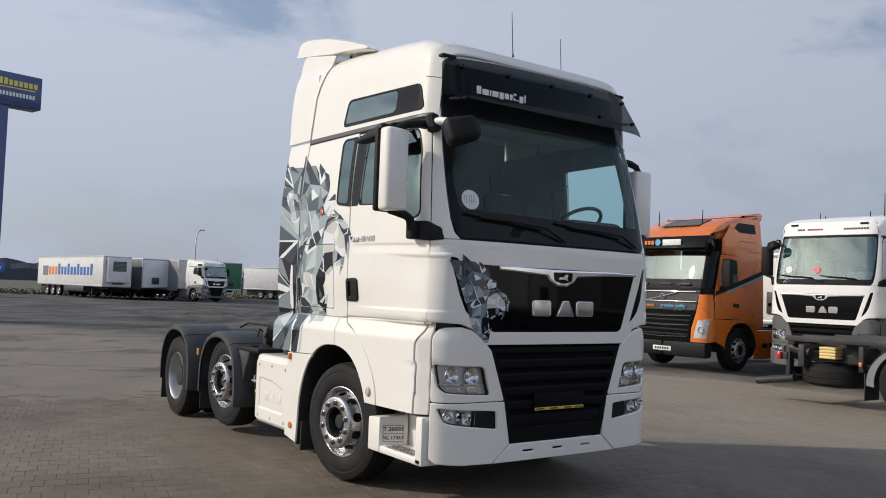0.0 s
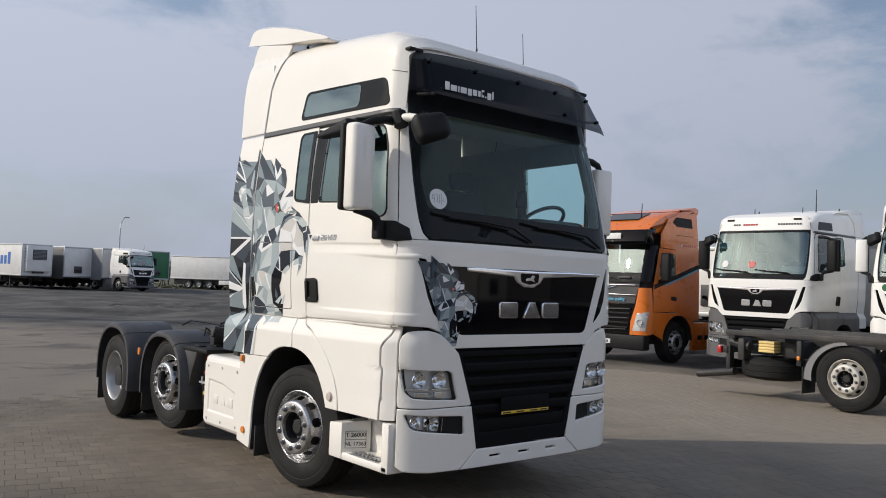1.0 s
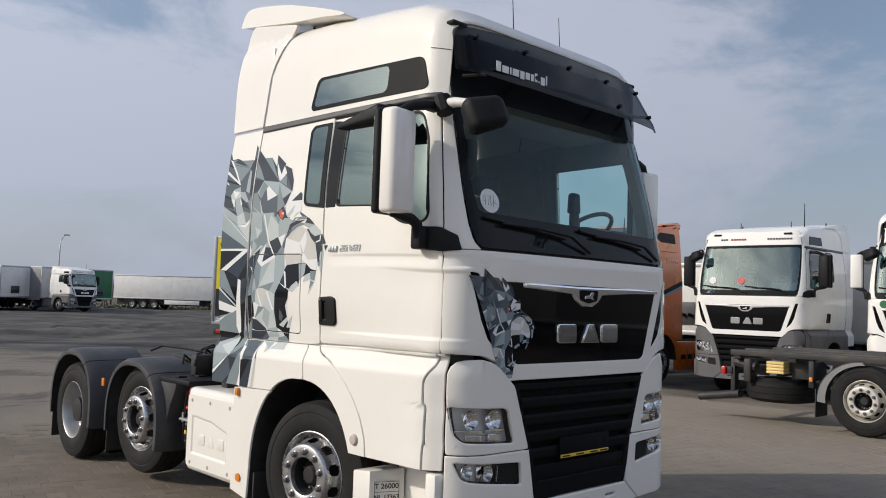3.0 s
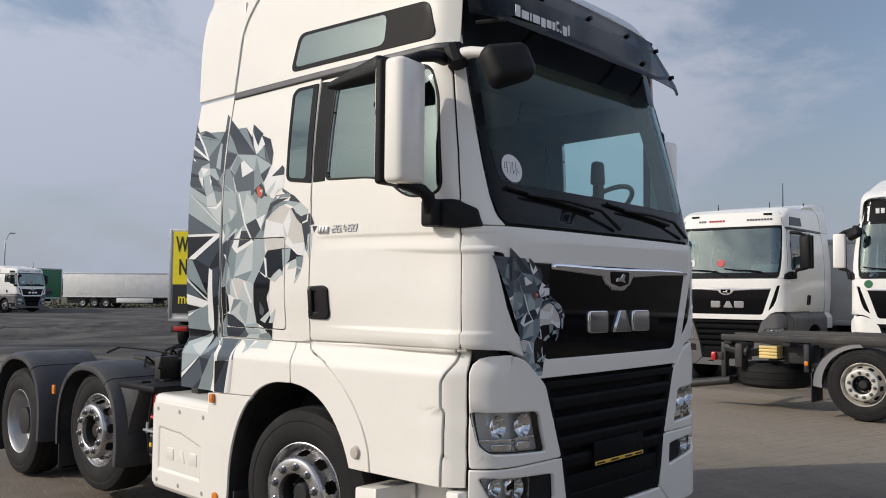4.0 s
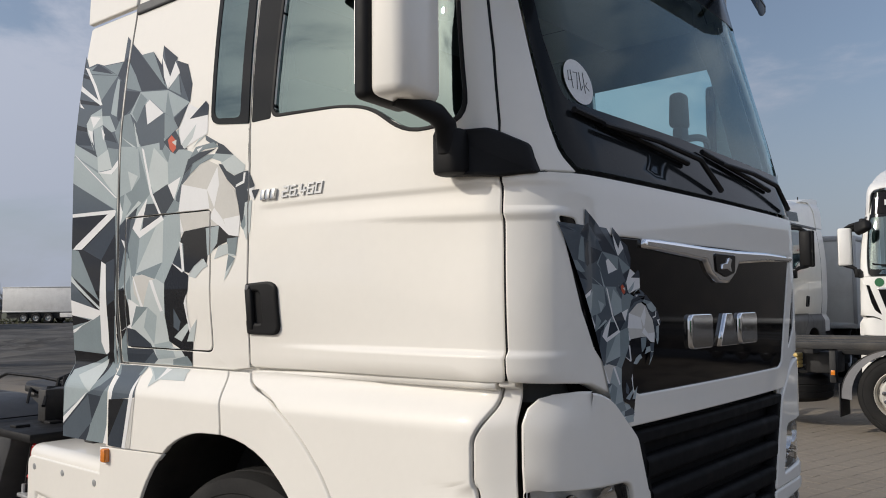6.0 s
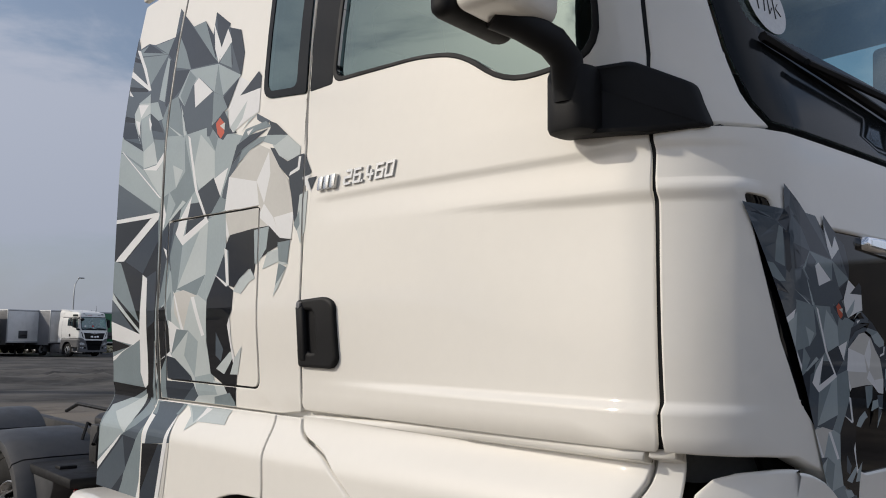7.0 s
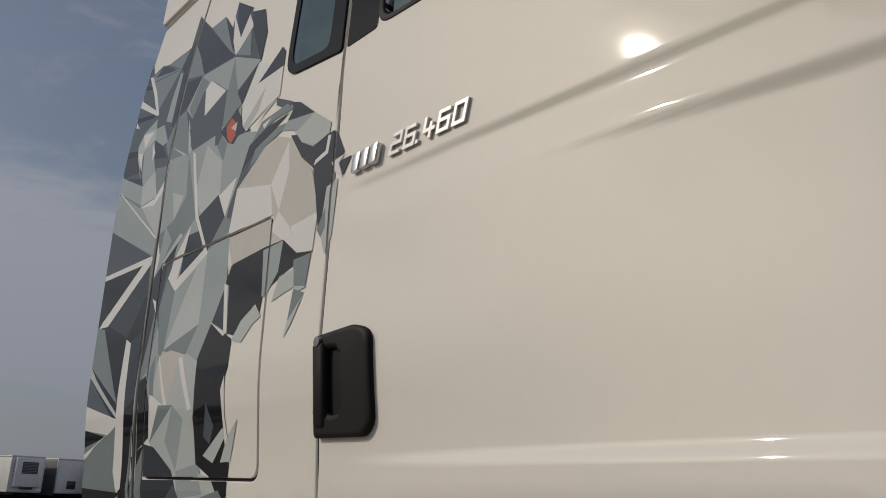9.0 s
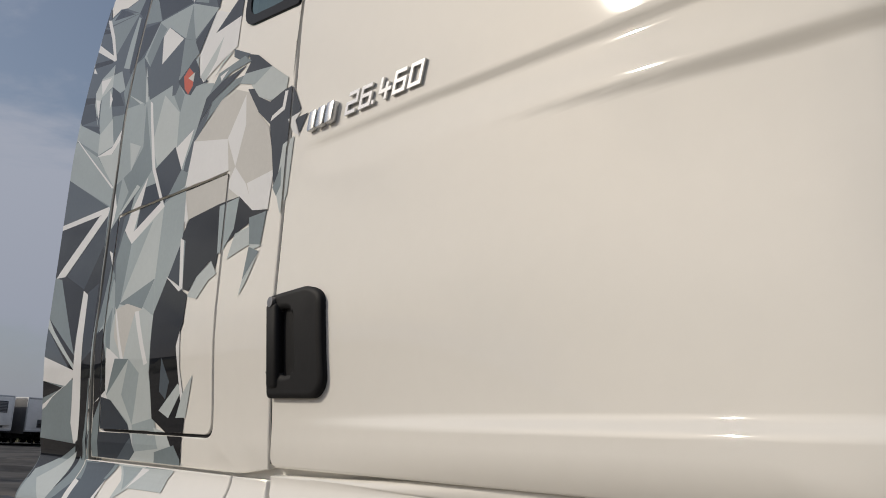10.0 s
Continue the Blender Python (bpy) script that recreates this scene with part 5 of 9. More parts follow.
# ---- ground ----
def ground_mat():
    m = mat("paved_yard", (0.174, 0.148, 0.117), 0.85, vary=0.24, scale=0.8, fine=35, bump=0.006)
    nt = m.node_tree
    b = nt.nodes["Principled BSDF"]
    co = nt.nodes.new("ShaderNodeTexCoord")
    sep = nt.nodes.new("ShaderNodeSeparateXYZ")
    nt.links.new(co.outputs["Object"], sep.inputs[0])
    # muddy gravel beyond the paving
    nz = nt.nodes.new("ShaderNodeTexNoise")
    nz.inputs["Scale"].default_value, nz.inputs["Detail"].default_value, nz.inputs["Roughness"].default_value = 0.16, 8, 0.65
    nt.links.new(co.outputs["Object"], nz.inputs["Vector"])
    ad = nt.nodes.new("ShaderNodeMath")
    ad.operation = "MULTIPLY_ADD"
    ad.inputs[1].default_value = 6.0
    nt.links.new(nz.outputs["Fac"], ad.inputs[0])
    dx = nt.nodes.new("ShaderNodeMath")
    dx.operation = "MULTIPLY"
    dx.inputs[1].default_value = 0.85
    nt.links.new(sep.outputs["X"], dx.inputs[0])
    dy = nt.nodes.new("ShaderNodeMath")
    dy.operation = "MULTIPLY_ADD"
    dy.inputs[1].default_value = 0.52
    nt.links.new(sep.outputs["Y"], dy.inputs[0])
    nt.links.new(dx.outputs[0], dy.inputs[2])
    nt.links.new(dy.outputs[0], ad.inputs[2])
    mr = nt.nodes.new("ShaderNodeMapRange")
    for k, v in (("From Min", 15.6), ("From Max", 17.6)):
        mr.inputs[k].default_value = v
    nt.links.new(ad.outputs[0], mr.inputs["Value"])
    nd = nt.nodes.new("ShaderNodeTexNoise")
    nd.inputs["Scale"].default_value, nd.inputs["Detail"].default_value, nd.inputs["Roughness"].default_value = 0.36, 10, 0.68
    nm = nt.nodes.new("ShaderNodeMapping")
    nm.inputs["Rotation"].default_value = (0, 0, 0.58)
    nm.inputs["Scale"].default_value = (0.75, 1.3, 1)
    nt.links.new(co.outputs["Object"], nm.inputs["Vector"])
    nt.links.new(nm.outputs["Vector"], nd.inputs["Vector"])
    cr = nt.nodes.new("ShaderNodeValToRGB")
    cr.color_ramp.elements[0].position, cr.color_ramp.elements[0].color = 0.40, (0.018, 0.016, 0.014, 1)
    cr.color_ramp.elements[1].position, cr.color_ramp.elements[1].color = 0.64, (0.10, 0.091, 0.080, 1)
    nt.links.new(nd.outputs["Fac"], cr.inputs["Fac"])
    # dark oily stains and tyre marks on the paving
    mp = nt.nodes.new("ShaderNodeMapping")
    mp.inputs["Scale"].default_value = (0.30, 0.42, 1)
    mp.inputs["Rotation"].default_value = (0, 0, 0.6)
    nt.links.new(co.outputs["Object"], mp.inputs["Vector"])
    st = nt.nodes.new("ShaderNodeTexNoise")
    st.inputs["Scale"].default_value, st.inputs["Detail"].default_value, st.inputs["Roughness"].default_value, st.inputs["Distortion"].default_value = 1.2, 9, 0.68, 0.8
    nt.links.new(mp.outputs["Vector"], st.inputs["Vector"])
    sr = nt.nodes.new("ShaderNodeMapRange")
    for k, v in (("From Min", 0.50), ("From Max", 0.60), ("To Max", 0.8)):
        sr.inputs[k].default_value = v
    nt.links.new(st.outputs["Fac"], sr.inputs["Value"])
    old = b.inputs["Base Color"].links[0].from_socket
    m1 = nt.nodes.new("ShaderNodeMix")
    m1.data_type = "RGBA"
    m1.inputs["B"].default_value = (0.058, 0.048, 0.038, 1)
    nt.links.new(sr.outputs["Result"], m1.inputs["Factor"])
    nt.links.new(old, m1.inputs["A"])
    m2 = nt.nodes.new("ShaderNodeMix")
    m2.data_type = "RGBA"
    nt.links.new(mr.outputs["Result"], m2.inputs["Factor"])
    nt.links.new(m1.outputs["Result"], m2.inputs["A"])
    nt.links.new(cr.outputs["Color"], m2.inputs["B"])
    nt.links.new(m2.outputs["Result"], b.inputs["Base Color"])
    return m


M_GROUND = ground_mat()


def ground_z(x, y):
    far = ease((0.85 * x + 0.52 * y - 15.0) / 8)
    z = far * (0.16 * noise.noise((x * 0.09, y * 0.2, 1.0)) + 0.075 * noise.noise((x * 0.35, y * 0.6, 4.0))) - 0.012
    z -= 0.055 * ease((y - 4.6) / 1.2) * (1 - ease((y - 7) / 5)) * (1 - ease((x - 3) / 4))
    z -= 0.10 * ease((x - 10.2) / 2.0) * (1 - ease((y - 6.0) / 1.2)) * (1 - ease((x - 24) / 6))
    # churned heaps of mud behind the paving
    heap = ease((y - 26) / 5) * (1 - ease((y - 40) / 6)) * ease((0.9 * x + 0.1 * y - 7) / 5)
    if heap > 0:
        ridge = 1 - abs(noise.noise((x * 0.55 + 0.2 * y, y * 0.42, 7.0))) * 2.4
        z += heap * (0.17 * ridge * abs(ridge) + 0.08 * noise.noise((x * 1.3, y * 1.1, 2.0)) - 0.05)
    return -0.02 if y > 100 else z


def build_ground():
    bm = bmesh.new()
    xs = [-900, -300, -120] + [-60 + 0.75 * i for i in range(80)] + [0.375 * i for i in range(81)] + [31 + 0.75 * i for i in range(70)] + [120, 300, 900]
    ys = [-300, -120, -60, -30] + [-20 + 0.75 * i for i in range(60)] + [25 + 0.375 * i for i in range(61)] + [48.25 + 0.75 * i for i in range(68)] + [130, 200, 400, 1200]
    grid = []
    for y in ys:
        row = []
        for x in xs:
            z = ground_z(x, y)
            row.append(bm.verts.new((x, y, z)))
        grid.append(row)
    for r0, r1 in zip(grid, grid[1:]):
        for i in range(len(xs) - 1):
            bm.faces.new((r0[i], r0[i + 1], r1[i + 1], r1[i]))
    return solo("ground", bm, M_GROUND, "worn grey paved lorry yard with muddy gravel behind", "ground", kind="structure")


build_ground()


# ---- the white tractor unit ----
def fender(parent, s, y, r, w, mat_, top=True):
    """A mudguard of three shells over one axle: arc from ahead to behind."""
    f = new("mudguard")
    f.parent = parent
    x0, x1 = s * 1.265, s * (1.265 - w)
    segs = [(-13, 52), (53, 128), (129, 190)]
    for a0, a1 in segs:
        bm = bmesh.new()
        rows = []
        n = 12
        for i in range(n + 1):
            g = radians(a0 + (a1 - a0) * i / n)
            ring = []
            for xx, rr in ((x0 - s * 0.004, r - 0.055), (x0, r - 0.045), (x0 - s * 0.006, r - 0.012), (x0 - s * 0.05, r + 0.012), (x0 - s * 0.18, r + 0.018), (x1, r + 0.018), (x1, r - 0.0), (x0 - s * 0.18, r - 0.0), (x0 - s * 0.05, r - 0.008)):
                c, sn = math.cos(g), math.sin(g)
                c = math.copysign(abs(c) ** 0.85, c)
                sn = math.copysign(abs(sn) ** 0.85, sn)
                ring.append(bm.verts.new((xx, y - rr * c, 0.50 + rr * sn)))
            rows.append(ring)
        for r0, r1 in zip(rows, rows[1:]):
            for j in range(len(r0)):
                k = (j + 1) % len(r0)
                bm.faces.new((r0[j], r0[k], r1[k], r1[j]))
        bm.faces.new(rows[0])
        bm.faces.new(rows[-1])
        part("shell", bm, mat_, f)
    return f


MID_Y, REAR_Y = 4.24, 5.80


def build_chassis(truck, detail=True):
    for s in (-1, 1):
        steer_wheel(truck, s * 1.165, 1.385, "steer", s, turn=9)
        steer_wheel(truck, s * 1.185, MID_Y - 0.07, "tag", s, turn=4).location.z += 0.048
        steer_wheel(truck, s * 1.235, REAR_Y, "drive", s).location.z -= 0.05
        rail = bm_extrude([(0.7, 0.72), (6.3, 0.72), (6.5, 0.80), (6.5, 1.0), (0.7, 1.0)], "x", s * 0.42 - 0.04, s * 0.42 + 0.04, 0.01)
        part("frame_rail", rail, M_FRAME, truck)
        fender(truck, s, MID_Y, 0.60, 0.42, M_GREY_PL)
        fender(truck, s, REAR_Y, 0.60, 0.60, M_GREY_PL)
        part("mudflap", bm_box(min(s * 1.22, s * 0.80), max(s * 1.22, s * 0.80), REAR_Y + 0.60, REAR_Y + 0.615, 0.10, 0.52, 0.004), M_FRAME, truck)
        part("mudflap", bm_box(min(s * 1.22, s * 0.80), max(s * 1.22, s * 0.80), MID_Y + 0.60, MID_Y + 0.615, 0.16, 0.52, 0.004), M_FRAME, truck)
        part("tail_lamp", bm_box(s * 0.95 - 0.2, s * 0.95 + 0.2, 6.50, 6.56, 0.78, 0.92, 0.015), M_RED, truck)
        # dark step frame between tank and mudguard
        part("step_frame", bm_box(min(s * 1.19, s * 0.7), max(s * 1.19, s * 0.7), 3.20, 3.82, 0.94, 0.99, 0.015), M_BLACK_PL, truck)
        part("battery_box", bm_box(min(s * 0.98, s * 0.5), max(s * 0.98, s * 0.5), 3.18, 3.72, 0.36, 0.93, 0.03), M_BLACK_PL, truck)
        guard = bm_extrude(rounded([(3.80, 0.985), (3.46, 0.955), (3.47, 0.90), (3.58, 0.72), (3.68, 0.44), (3.80, 0.40)], [0.01, 0.02, 0.02, 0.05, 0.03, 0.02]), "x", min(s * 1.18, s * 0.8), max(s * 1.18, s * 0.8), 0.012)
        part("guard_panel", guard, M_GREY_PL, truck)
        for x in (1.10, 0.92):
            part("catch", bm_box(s * x - 0.04, s * x + 0.04, 3.50, 3.58, 0.985, 1.005, 0.006), M_BLACK_PL, truck)
        part("reflector", bm_box(min(s * 1.215, s * 1.2), max(s * 1.215, s * 1.2), 5.0, 5.06, 0.78, 0.86, 0.004), M_AMBER, truck)
    tank = new("side_locker")
    tank.parent = truck
    body = bm_box(-1.215, -0.66, 2.325, 3.16, 0.26, 0.955, 0.05, 4)
    part("body", body, M_WHITE, tank)
    def cover(u, z):
        y = -u
        d = min(y - 2.45, 3.05 - y, z - 0.41, 0.655 + 0.22 * (y - 2.45) - z if y < 2.72 else 0.715 + 0.05 * (y - 2.72) - z)
        return Vector((-1.226 + 0.016 * ease(d / 0.028), y, z))

    panel("cover", [(-y, z) for y, z in rounded([(3.13, 0.90), (3.13, 0.30), (2.345, 0.30), (2.345, 0.90)], 0.05)][::-1], cover, M_WHITE, tank, thick=0.02, rim=0.008, cell=0.013)
    for kind, y in ((2, 2.56), (1, 2.72), (0, 2.88)):
        pts = [(y - px * 0.55, 0.50 + pz * 0.72) for px, pz in badge_shape(kind, 0.2, 0.12)]
        part("embossing", bm_extrude(pts, "x", -1.219, -1.205, 0.002), M_WHITE, tank)
    for y, z in ((2.42, 0.85), (2.74, 0.855), (3.05, 0.85), (2.42, 0.34), (2.74, 0.34), (3.05, 0.34)):
        part("bolt", bm_lathe([(-1.215, 0.018), (-1.228, 0.016), (-1.231, 0.001)], 10, at=(0, y, z)), M_GALV, tank)
    for i in range(4):
        y0 = 3.24 + 0.05 * i
        part("hose", bm_tube([(-1.0 - 0.03 * i, y0, 0.92), (-1.10, y0 + 0.02, 0.80), (-1.12 + 0.02 * (i % 2), y0 + 0.06, 0.62), (-1.10, y0 + 0.01 * i, 0.46), (-1.02, y0 + 0.08, 0.38)], 0.012, 6), M_BLACK_PL, truck)
    for z in (0.46, 0.60, 0.74):
        part("coupling", bm_tube([(-1.13, 3.26, z), (-1.13, 3.33, z + 0.01)], 0.016, 8), M_GREY_PL if z < 0.7 else M_RED, truck)
    # filter and pressure line in the gap behind the locker
    dryer = new("air_dryer")
    dryer.parent = truck
    part("canister", bm_lathe([(0.40, 0.03), (0.405, 0.05), (0.50, 0.058), (0.505, 0.062), (0.52, 0.062), (0.525, 0.058), (0.60, 0.058), (0.61, 0.05), (0.615, 0.001)], 20, "z", at=(-1.09, 3.31, 0)), M_BLACK_PL, dryer)
    part("sticker", bm_box(-1.156, -1.147, 3.285, 3.318, 0.53, 0.56, 0.002), M_YELLOW, dryer)
    part("holder", bm_box(-1.16, -0.96, 3.22, 3.42, 0.635, 0.655, 0.006), M_GALV, dryer)
    part("screw", bm_tube([(-1.13, 3.40, 0.62), (-1.13, 3.40, 0.70)], 0.012, 8), M_GALV, dryer)
    part("hose", bm_tube([(-1.14, 3.19, 0.84), (-1.145, 3.20, 0.91), (-1.145, 3.24, 0.925), (-1.14, 3.27, 0.90), (-1.14, 3.275, 0.82)], 0.012, 8), M_RED, truck, "red pressure line")
    # lines and clutter on the frame behind the cab
    part("hose", bm_tube([(-0.62, 2.75, 1.12), (-0.60, 3.3, 1.14), (-0.58, 3.9, 1.155), (-0.55, 4.6, 1.17), (-0.50, 5.3, 1.16), (-0.45, 5.7, 1.08)], 0.013, 6), M_BLACK_PL, truck)
    part("hose", bm_tube([(-0.66, 2.8, 1.25), (-0.70, 3.05, 1.12), (-0.62, 3.4, 1.10), (-0.5, 3.8, 1.12), (-0.42, 4.2, 1.05)], 0.016, 6), M_BLACK_PL, truck)
    part("coupling", bm_tube([(-0.578, 3.98, 1.157), (-0.571, 4.14, 1.160)], 0.026, 8), M_BLACK_PL, truck)
    part("line_bracket", bm_box(-0.72, 0.72, 2.78, 2.84, 1.02, 1.30, 0.012), M_FRAME, truck)
    part("line_bracket", bm_box(-0.85, -0.45, 2.9, 3.35, 1.0, 1.10, 0.02), M_FRAME, truck)
    valves = new("valve_block")
    valves.parent = truck
    for x, y, z, w in ((-0.70, 3.55, 1.10, 0.09), (-0.52, 3.62, 1.14, 0.11), (-0.62, 3.80, 1.09, 0.08), (-0.40, 3.70, 1.12, 0.10), (-0.30, 3.95, 1.10, 0.12)):
        part("valve", bm_box(x - w, x + w, y - w * 0.7, y + w * 0.7, z - 0.12, z + 0.06, 0.015), M_FRAME, valves)
        part("valve_cap", bm_lathe([(0.05, 0.045), (0.10, 0.042), (0.115, 0.028), (0.116, 0.001)], 14, "z", at=(x, y, z)), M_BLACK_PL, valves)
    for i in range(5):
        y0 = 3.5 + 0.11 * i
        part("hose", bm_tube([(-0.75, y0, 1.08), (-0.70, y0 + 0.05, 1.20 + 0.02 * (i % 2)), (-0.55, y0 + 0.12, 1.24), (-0.42, y0 + 0.1, 1.16), (-0.35, y0, 1.02)], 0.011, 6), M_BLACK_PL, truck)
    rnd = random.Random(31)
    for i in range(16):
        x, y = rnd.uniform(-0.95, -0.2), 2.95 + 0.085 * i + rnd.uniform(-0.05, 0.05)
        z, w = rnd.uniform(1.02, 1.10), rnd.uniform(0.04, 0.10)
        part("line_bracket", bm_box(x - w, x + w, y - 0.05, y + 0.05, z - 0.10, z + rnd.uniform(0.02, 0.09), 0.012), M_FRAME, truck)
        part("hose", bm_tube([(x - 0.1, y - 0.08, z), (x - 0.04, y, z + rnd.uniform(0.08, 0.15)), (x + 0.08, y + 0.10, z + rnd.uniform(0.04, 0.12)), (x + 0.16, y + 0.2, z - 0.02)], rnd.uniform(0.008, 0.013), 6), M_BLACK_PL, truck)
    part("fuel_tank", bm_box(0.66, 1.2, 2.35, 3.9, 0.28, 0.95, 0.08, 3), M_ALU, truck)
    part("marker_lamp", bm_box(-1.287, -1.245, 2.215, 2.255, 0.972, 1.032, 0.008), M_AMBER, truck)
    part("reflector", bm_lathe([(-1.245, 0.032), (-1.272, 0.030), (-1.273, 0.001)], 16, at=(0, 2.185, 0.365)), M_AMBER, truck)
    for y in (MID_Y, REAR_Y, 1.475):
        part("axle", bm_tube([(-0.95, y, 0.5), (0.95, y, 0.5)], 0.09, 10), M_FRAME, truck)
    part("inner_tyre", bm_lathe([(-0.85, 0.28), (-0.85, 0.46), (-0.82, 0.5), (-0.6, 0.5), (-0.57, 0.46), (-0.57, 0.28)], 40, at=(0, REAR_Y, 0.455)), M_RUBBER, truck)
    part("inner_tyre", bm_lathe([(0.85, 0.28), (0.85, 0.46), (0.82, 0.5), (0.6, 0.5), (0.57, 0.46), (0.57, 0.28)], 40, at=(0, REAR_Y, 0.455)), M_RUBBER, truck)
    part("cross_plate", bm_box(-0.5, 0.5, 2.4, 3.9, 0.96, 1.02, 0.01), M_FRAME, truck)
    fifth = new("fifth_wheel")
    fifth.parent = truck
    pl = bm_extrude(rounded([(-0.46, 4.5), (-0.46, 5.1), (-0.3, 5.45), (-0.12, 5.5), (-0.05, 5.1), (0.05, 5.1), (0.12, 5.5), (0.3, 5.45), (0.46, 5.1), (0.46, 4.5), (0.3, 4.3), (-0.3, 4.3)], 0.06), "z", 1.03, 1.08, 0.01)
    part("plate", pl, M_FRAME, fifth)
    part("stand", bm_box(-0.4, 0.4, 4.7, 5.1, 0.95, 1.03, 0.02), M_FRAME, fifth)
    return truck


def aerial(parent, x, y, h, z=None):
    z = roof(x / 1.1, y).z - 0.01 if z is None else z
    a = new("aerial")
    a.parent = parent
    part("foot", bm_lathe([(0, 0.022), (0.02, 0.018), (0.06, 0.008), (0.08, 0.005)], 10, "z", at=(x, y, z)), M_BLACK_PL, a)
    part("rod", bm_tube([(x, y, z + 0.04), (x - 0.01, y + 0.02, z + h)], 0.0045, 6, r_end=0.0025), M_BLACK_PL, a)


def fin(parent, x, y):
    z = roof(x / 1.1, y).z - 0.005
    part("marker_fin", bm_extrude([(y - 0.05, z), (y + 0.06, z), (y + 0.045, z + 0.03), (y + 0.03, z + 0.085), (y + 0.012, z + 0.09), (y - 0.02, z + 0.04)], "x", x - 0.02, x + 0.02, 0.008), M_BLACK_PL, parent)


tractor = thing("tractor_truck", "white three-axle tractor unit with faceted grey side wrap", "truck")
build_cab(tractor, M_WHITE, M_WHITE, cell=0.07, visor=True)
build_chassis(tractor)
aerial(tractor, 0.05, 0.72, 0.46)
aerial(tractor, 0.70, 0.80, 0.46)
fin(tractor, -0.45, 0.75)
fin(tractor, 0.52, 0.70)
for s in (-1, 1):
    part("roof_marker", bm_box(s * 0.925 - 0.065, s * 0.925 + 0.065, 0.262, 0.335, 3.505, 3.535, 0.012), M_BLACK_PL, tractor)

# ---- the other lorries and trailers ----
def wheel_plain(parent, x, y, s=-1, r=0.505, deep=True, w=0.3, rim=None):
    hub = new("wheel")
    hub.parent = parent
    hub.location = (x, y, r)
    hub.rotation_euler = (0, 0, 0 if s < 0 else math.pi)
    k = r / 0.505
    part("tyre", bm_lathe([(w, 0.29 * k), (w, 0.44 * k), (w - 0.03, 0.49 * k), (w - 0.06, 0.505 * k), (0.06, 0.505 * k), (0.02, 0.485 * k), (0.0, 0.43 * k), (0.0, 0.36 * k), (0.016, 0.30 * k), (0.04, 0.285 * k)], 40), M_RUBBER, hub)
    prof = [(0.02, 0.30), (0.012, 0.295), (0.03, 0.28), (0.09, 0.268), (0.11, 0.22), (0.105, 0.17), (0.09, 0.16), (0.05, 0.10), (0.02, 0.09), (0.015, 0.001)] if deep else [(0.02, 0.30), (0.012, 0.295), (0.03, 0.28), (0.06, 0.268), (0.05, 0.235), (0.02, 0.20), (0.0, 0.185), (-0.005, 0.12), (0.02, 0.11), (-0.01, 0.08), (-0.012, 0.001)]
    part("rim", bm_lathe([(a, q * k) for a, q in prof], 40), rim or M_STEEL, hub)
    return hub


def rear_frame(truck, axles=(1.475, 5.1)):
    for s in (-1, 1):
        for y in axles:
            steer_wheel(truck, s * 1.165, y, "steer" if y < 2 else "drive", s, rim_mat=M_STEEL)
        part("frame_rail", bm_box(s * 0.42 - 0.04, s * 0.42 + 0.04, 0.7, 6.0, 0.74, 1.0, 0.01), M_FRAME, truck)
        part("fuel_tank", bm_box(min(s * 1.2, s * 0.6), max(s * 1.2, s * 0.6), 2.4, 3.8, 0.3, 0.95, 0.08), M_DARKGREY, truck)
        fender(truck, s, axles[-1], 0.60, 0.55, M_GREY_PL)
    for y in axles:
        part("axle", bm_tube([(-0.95, y, 0.5), (0.95, y, 0.5)], 0.09, 10), M_FRAME, truck)


lorry = thing("tractor_truck", "white tractor unit with grey plastic bumper, facing the yard", "truck", "white tractor units")
build_cab(lorry, M_WHITE_B, M_DARKGREY, cell=0.14, visor=False, drop=0.29, skirt=M_DARKGREY, mirror=M_BLACK_PL, screen=M_WS_B)
rear_frame(lorry)
for x, y in ((-0.5, 0.9), (0.55, 0.9), (0.75, 1.1)):
    part("aerial", bm_tube([(x, y, 3.45), (x, y + 0.01, 3.62 if x < 0.6 else 4.0)], 0.012, 6, r_end=0.006), M_BLACK_PL, lorry)
c = cab(*F(-0.72, 2.36))
for x, z, m_ in ((-0.72, 2.36, M_PAPER), (-0.12, 2.36, M_RED)):
    c = cab(*F(x, z))
    d = bm_lathe([(0.0, 0.001), (0.0, 0.075)], 20, "y")
    d.transform(pose(c.x, c.y - 0.01, c.z, -12, 0, 0))
    part("sticker", d, m_, lorry)
for x0, n, m_ in ((-0.62, 3, M_DARKGREY), (-0.40, 6, M_RED), (0.35, 9, M_DARKGREY)):
    for i in range(n):
        c = cab(*F(x0 + i * 0.055, 3.2))
        part("lettering_bar", bm_box(c.x - 0.018, c.x + 0.018, c.y - 0.012, c.y + 0.01, 3.19, 3.225), m_, lorry)
for s in (-1, 1):
    c = cab(*F(s * 0.72, 3.31))
    part("roof_marker", bm_box(c.x - 0.08, c.x + 0.08, c.y - 0.02, c.y + 0.02, 3.29, 3.33, 0.01), M_BLACK_PL, lorry)
lorry.matrix_basis = pose(12.4, 5.1, -0.10, 0, 0, -85) @ Matrix.Scale(1.06, 4)
copy_thing(lorry, pose(21.5, 2.0, -0.10, 0, 0, -85) @ Matrix.Scale(1.06, 4))
far_lorry = copy_thing(lorry, pose(20.65, 66.0, 0, 0, 0, 12.5) @ Matrix.Diagonal((1, 1, 0.94, 1)))
tagged(far_lorry, "white tractor unit coupled to a grey curtain trailer")

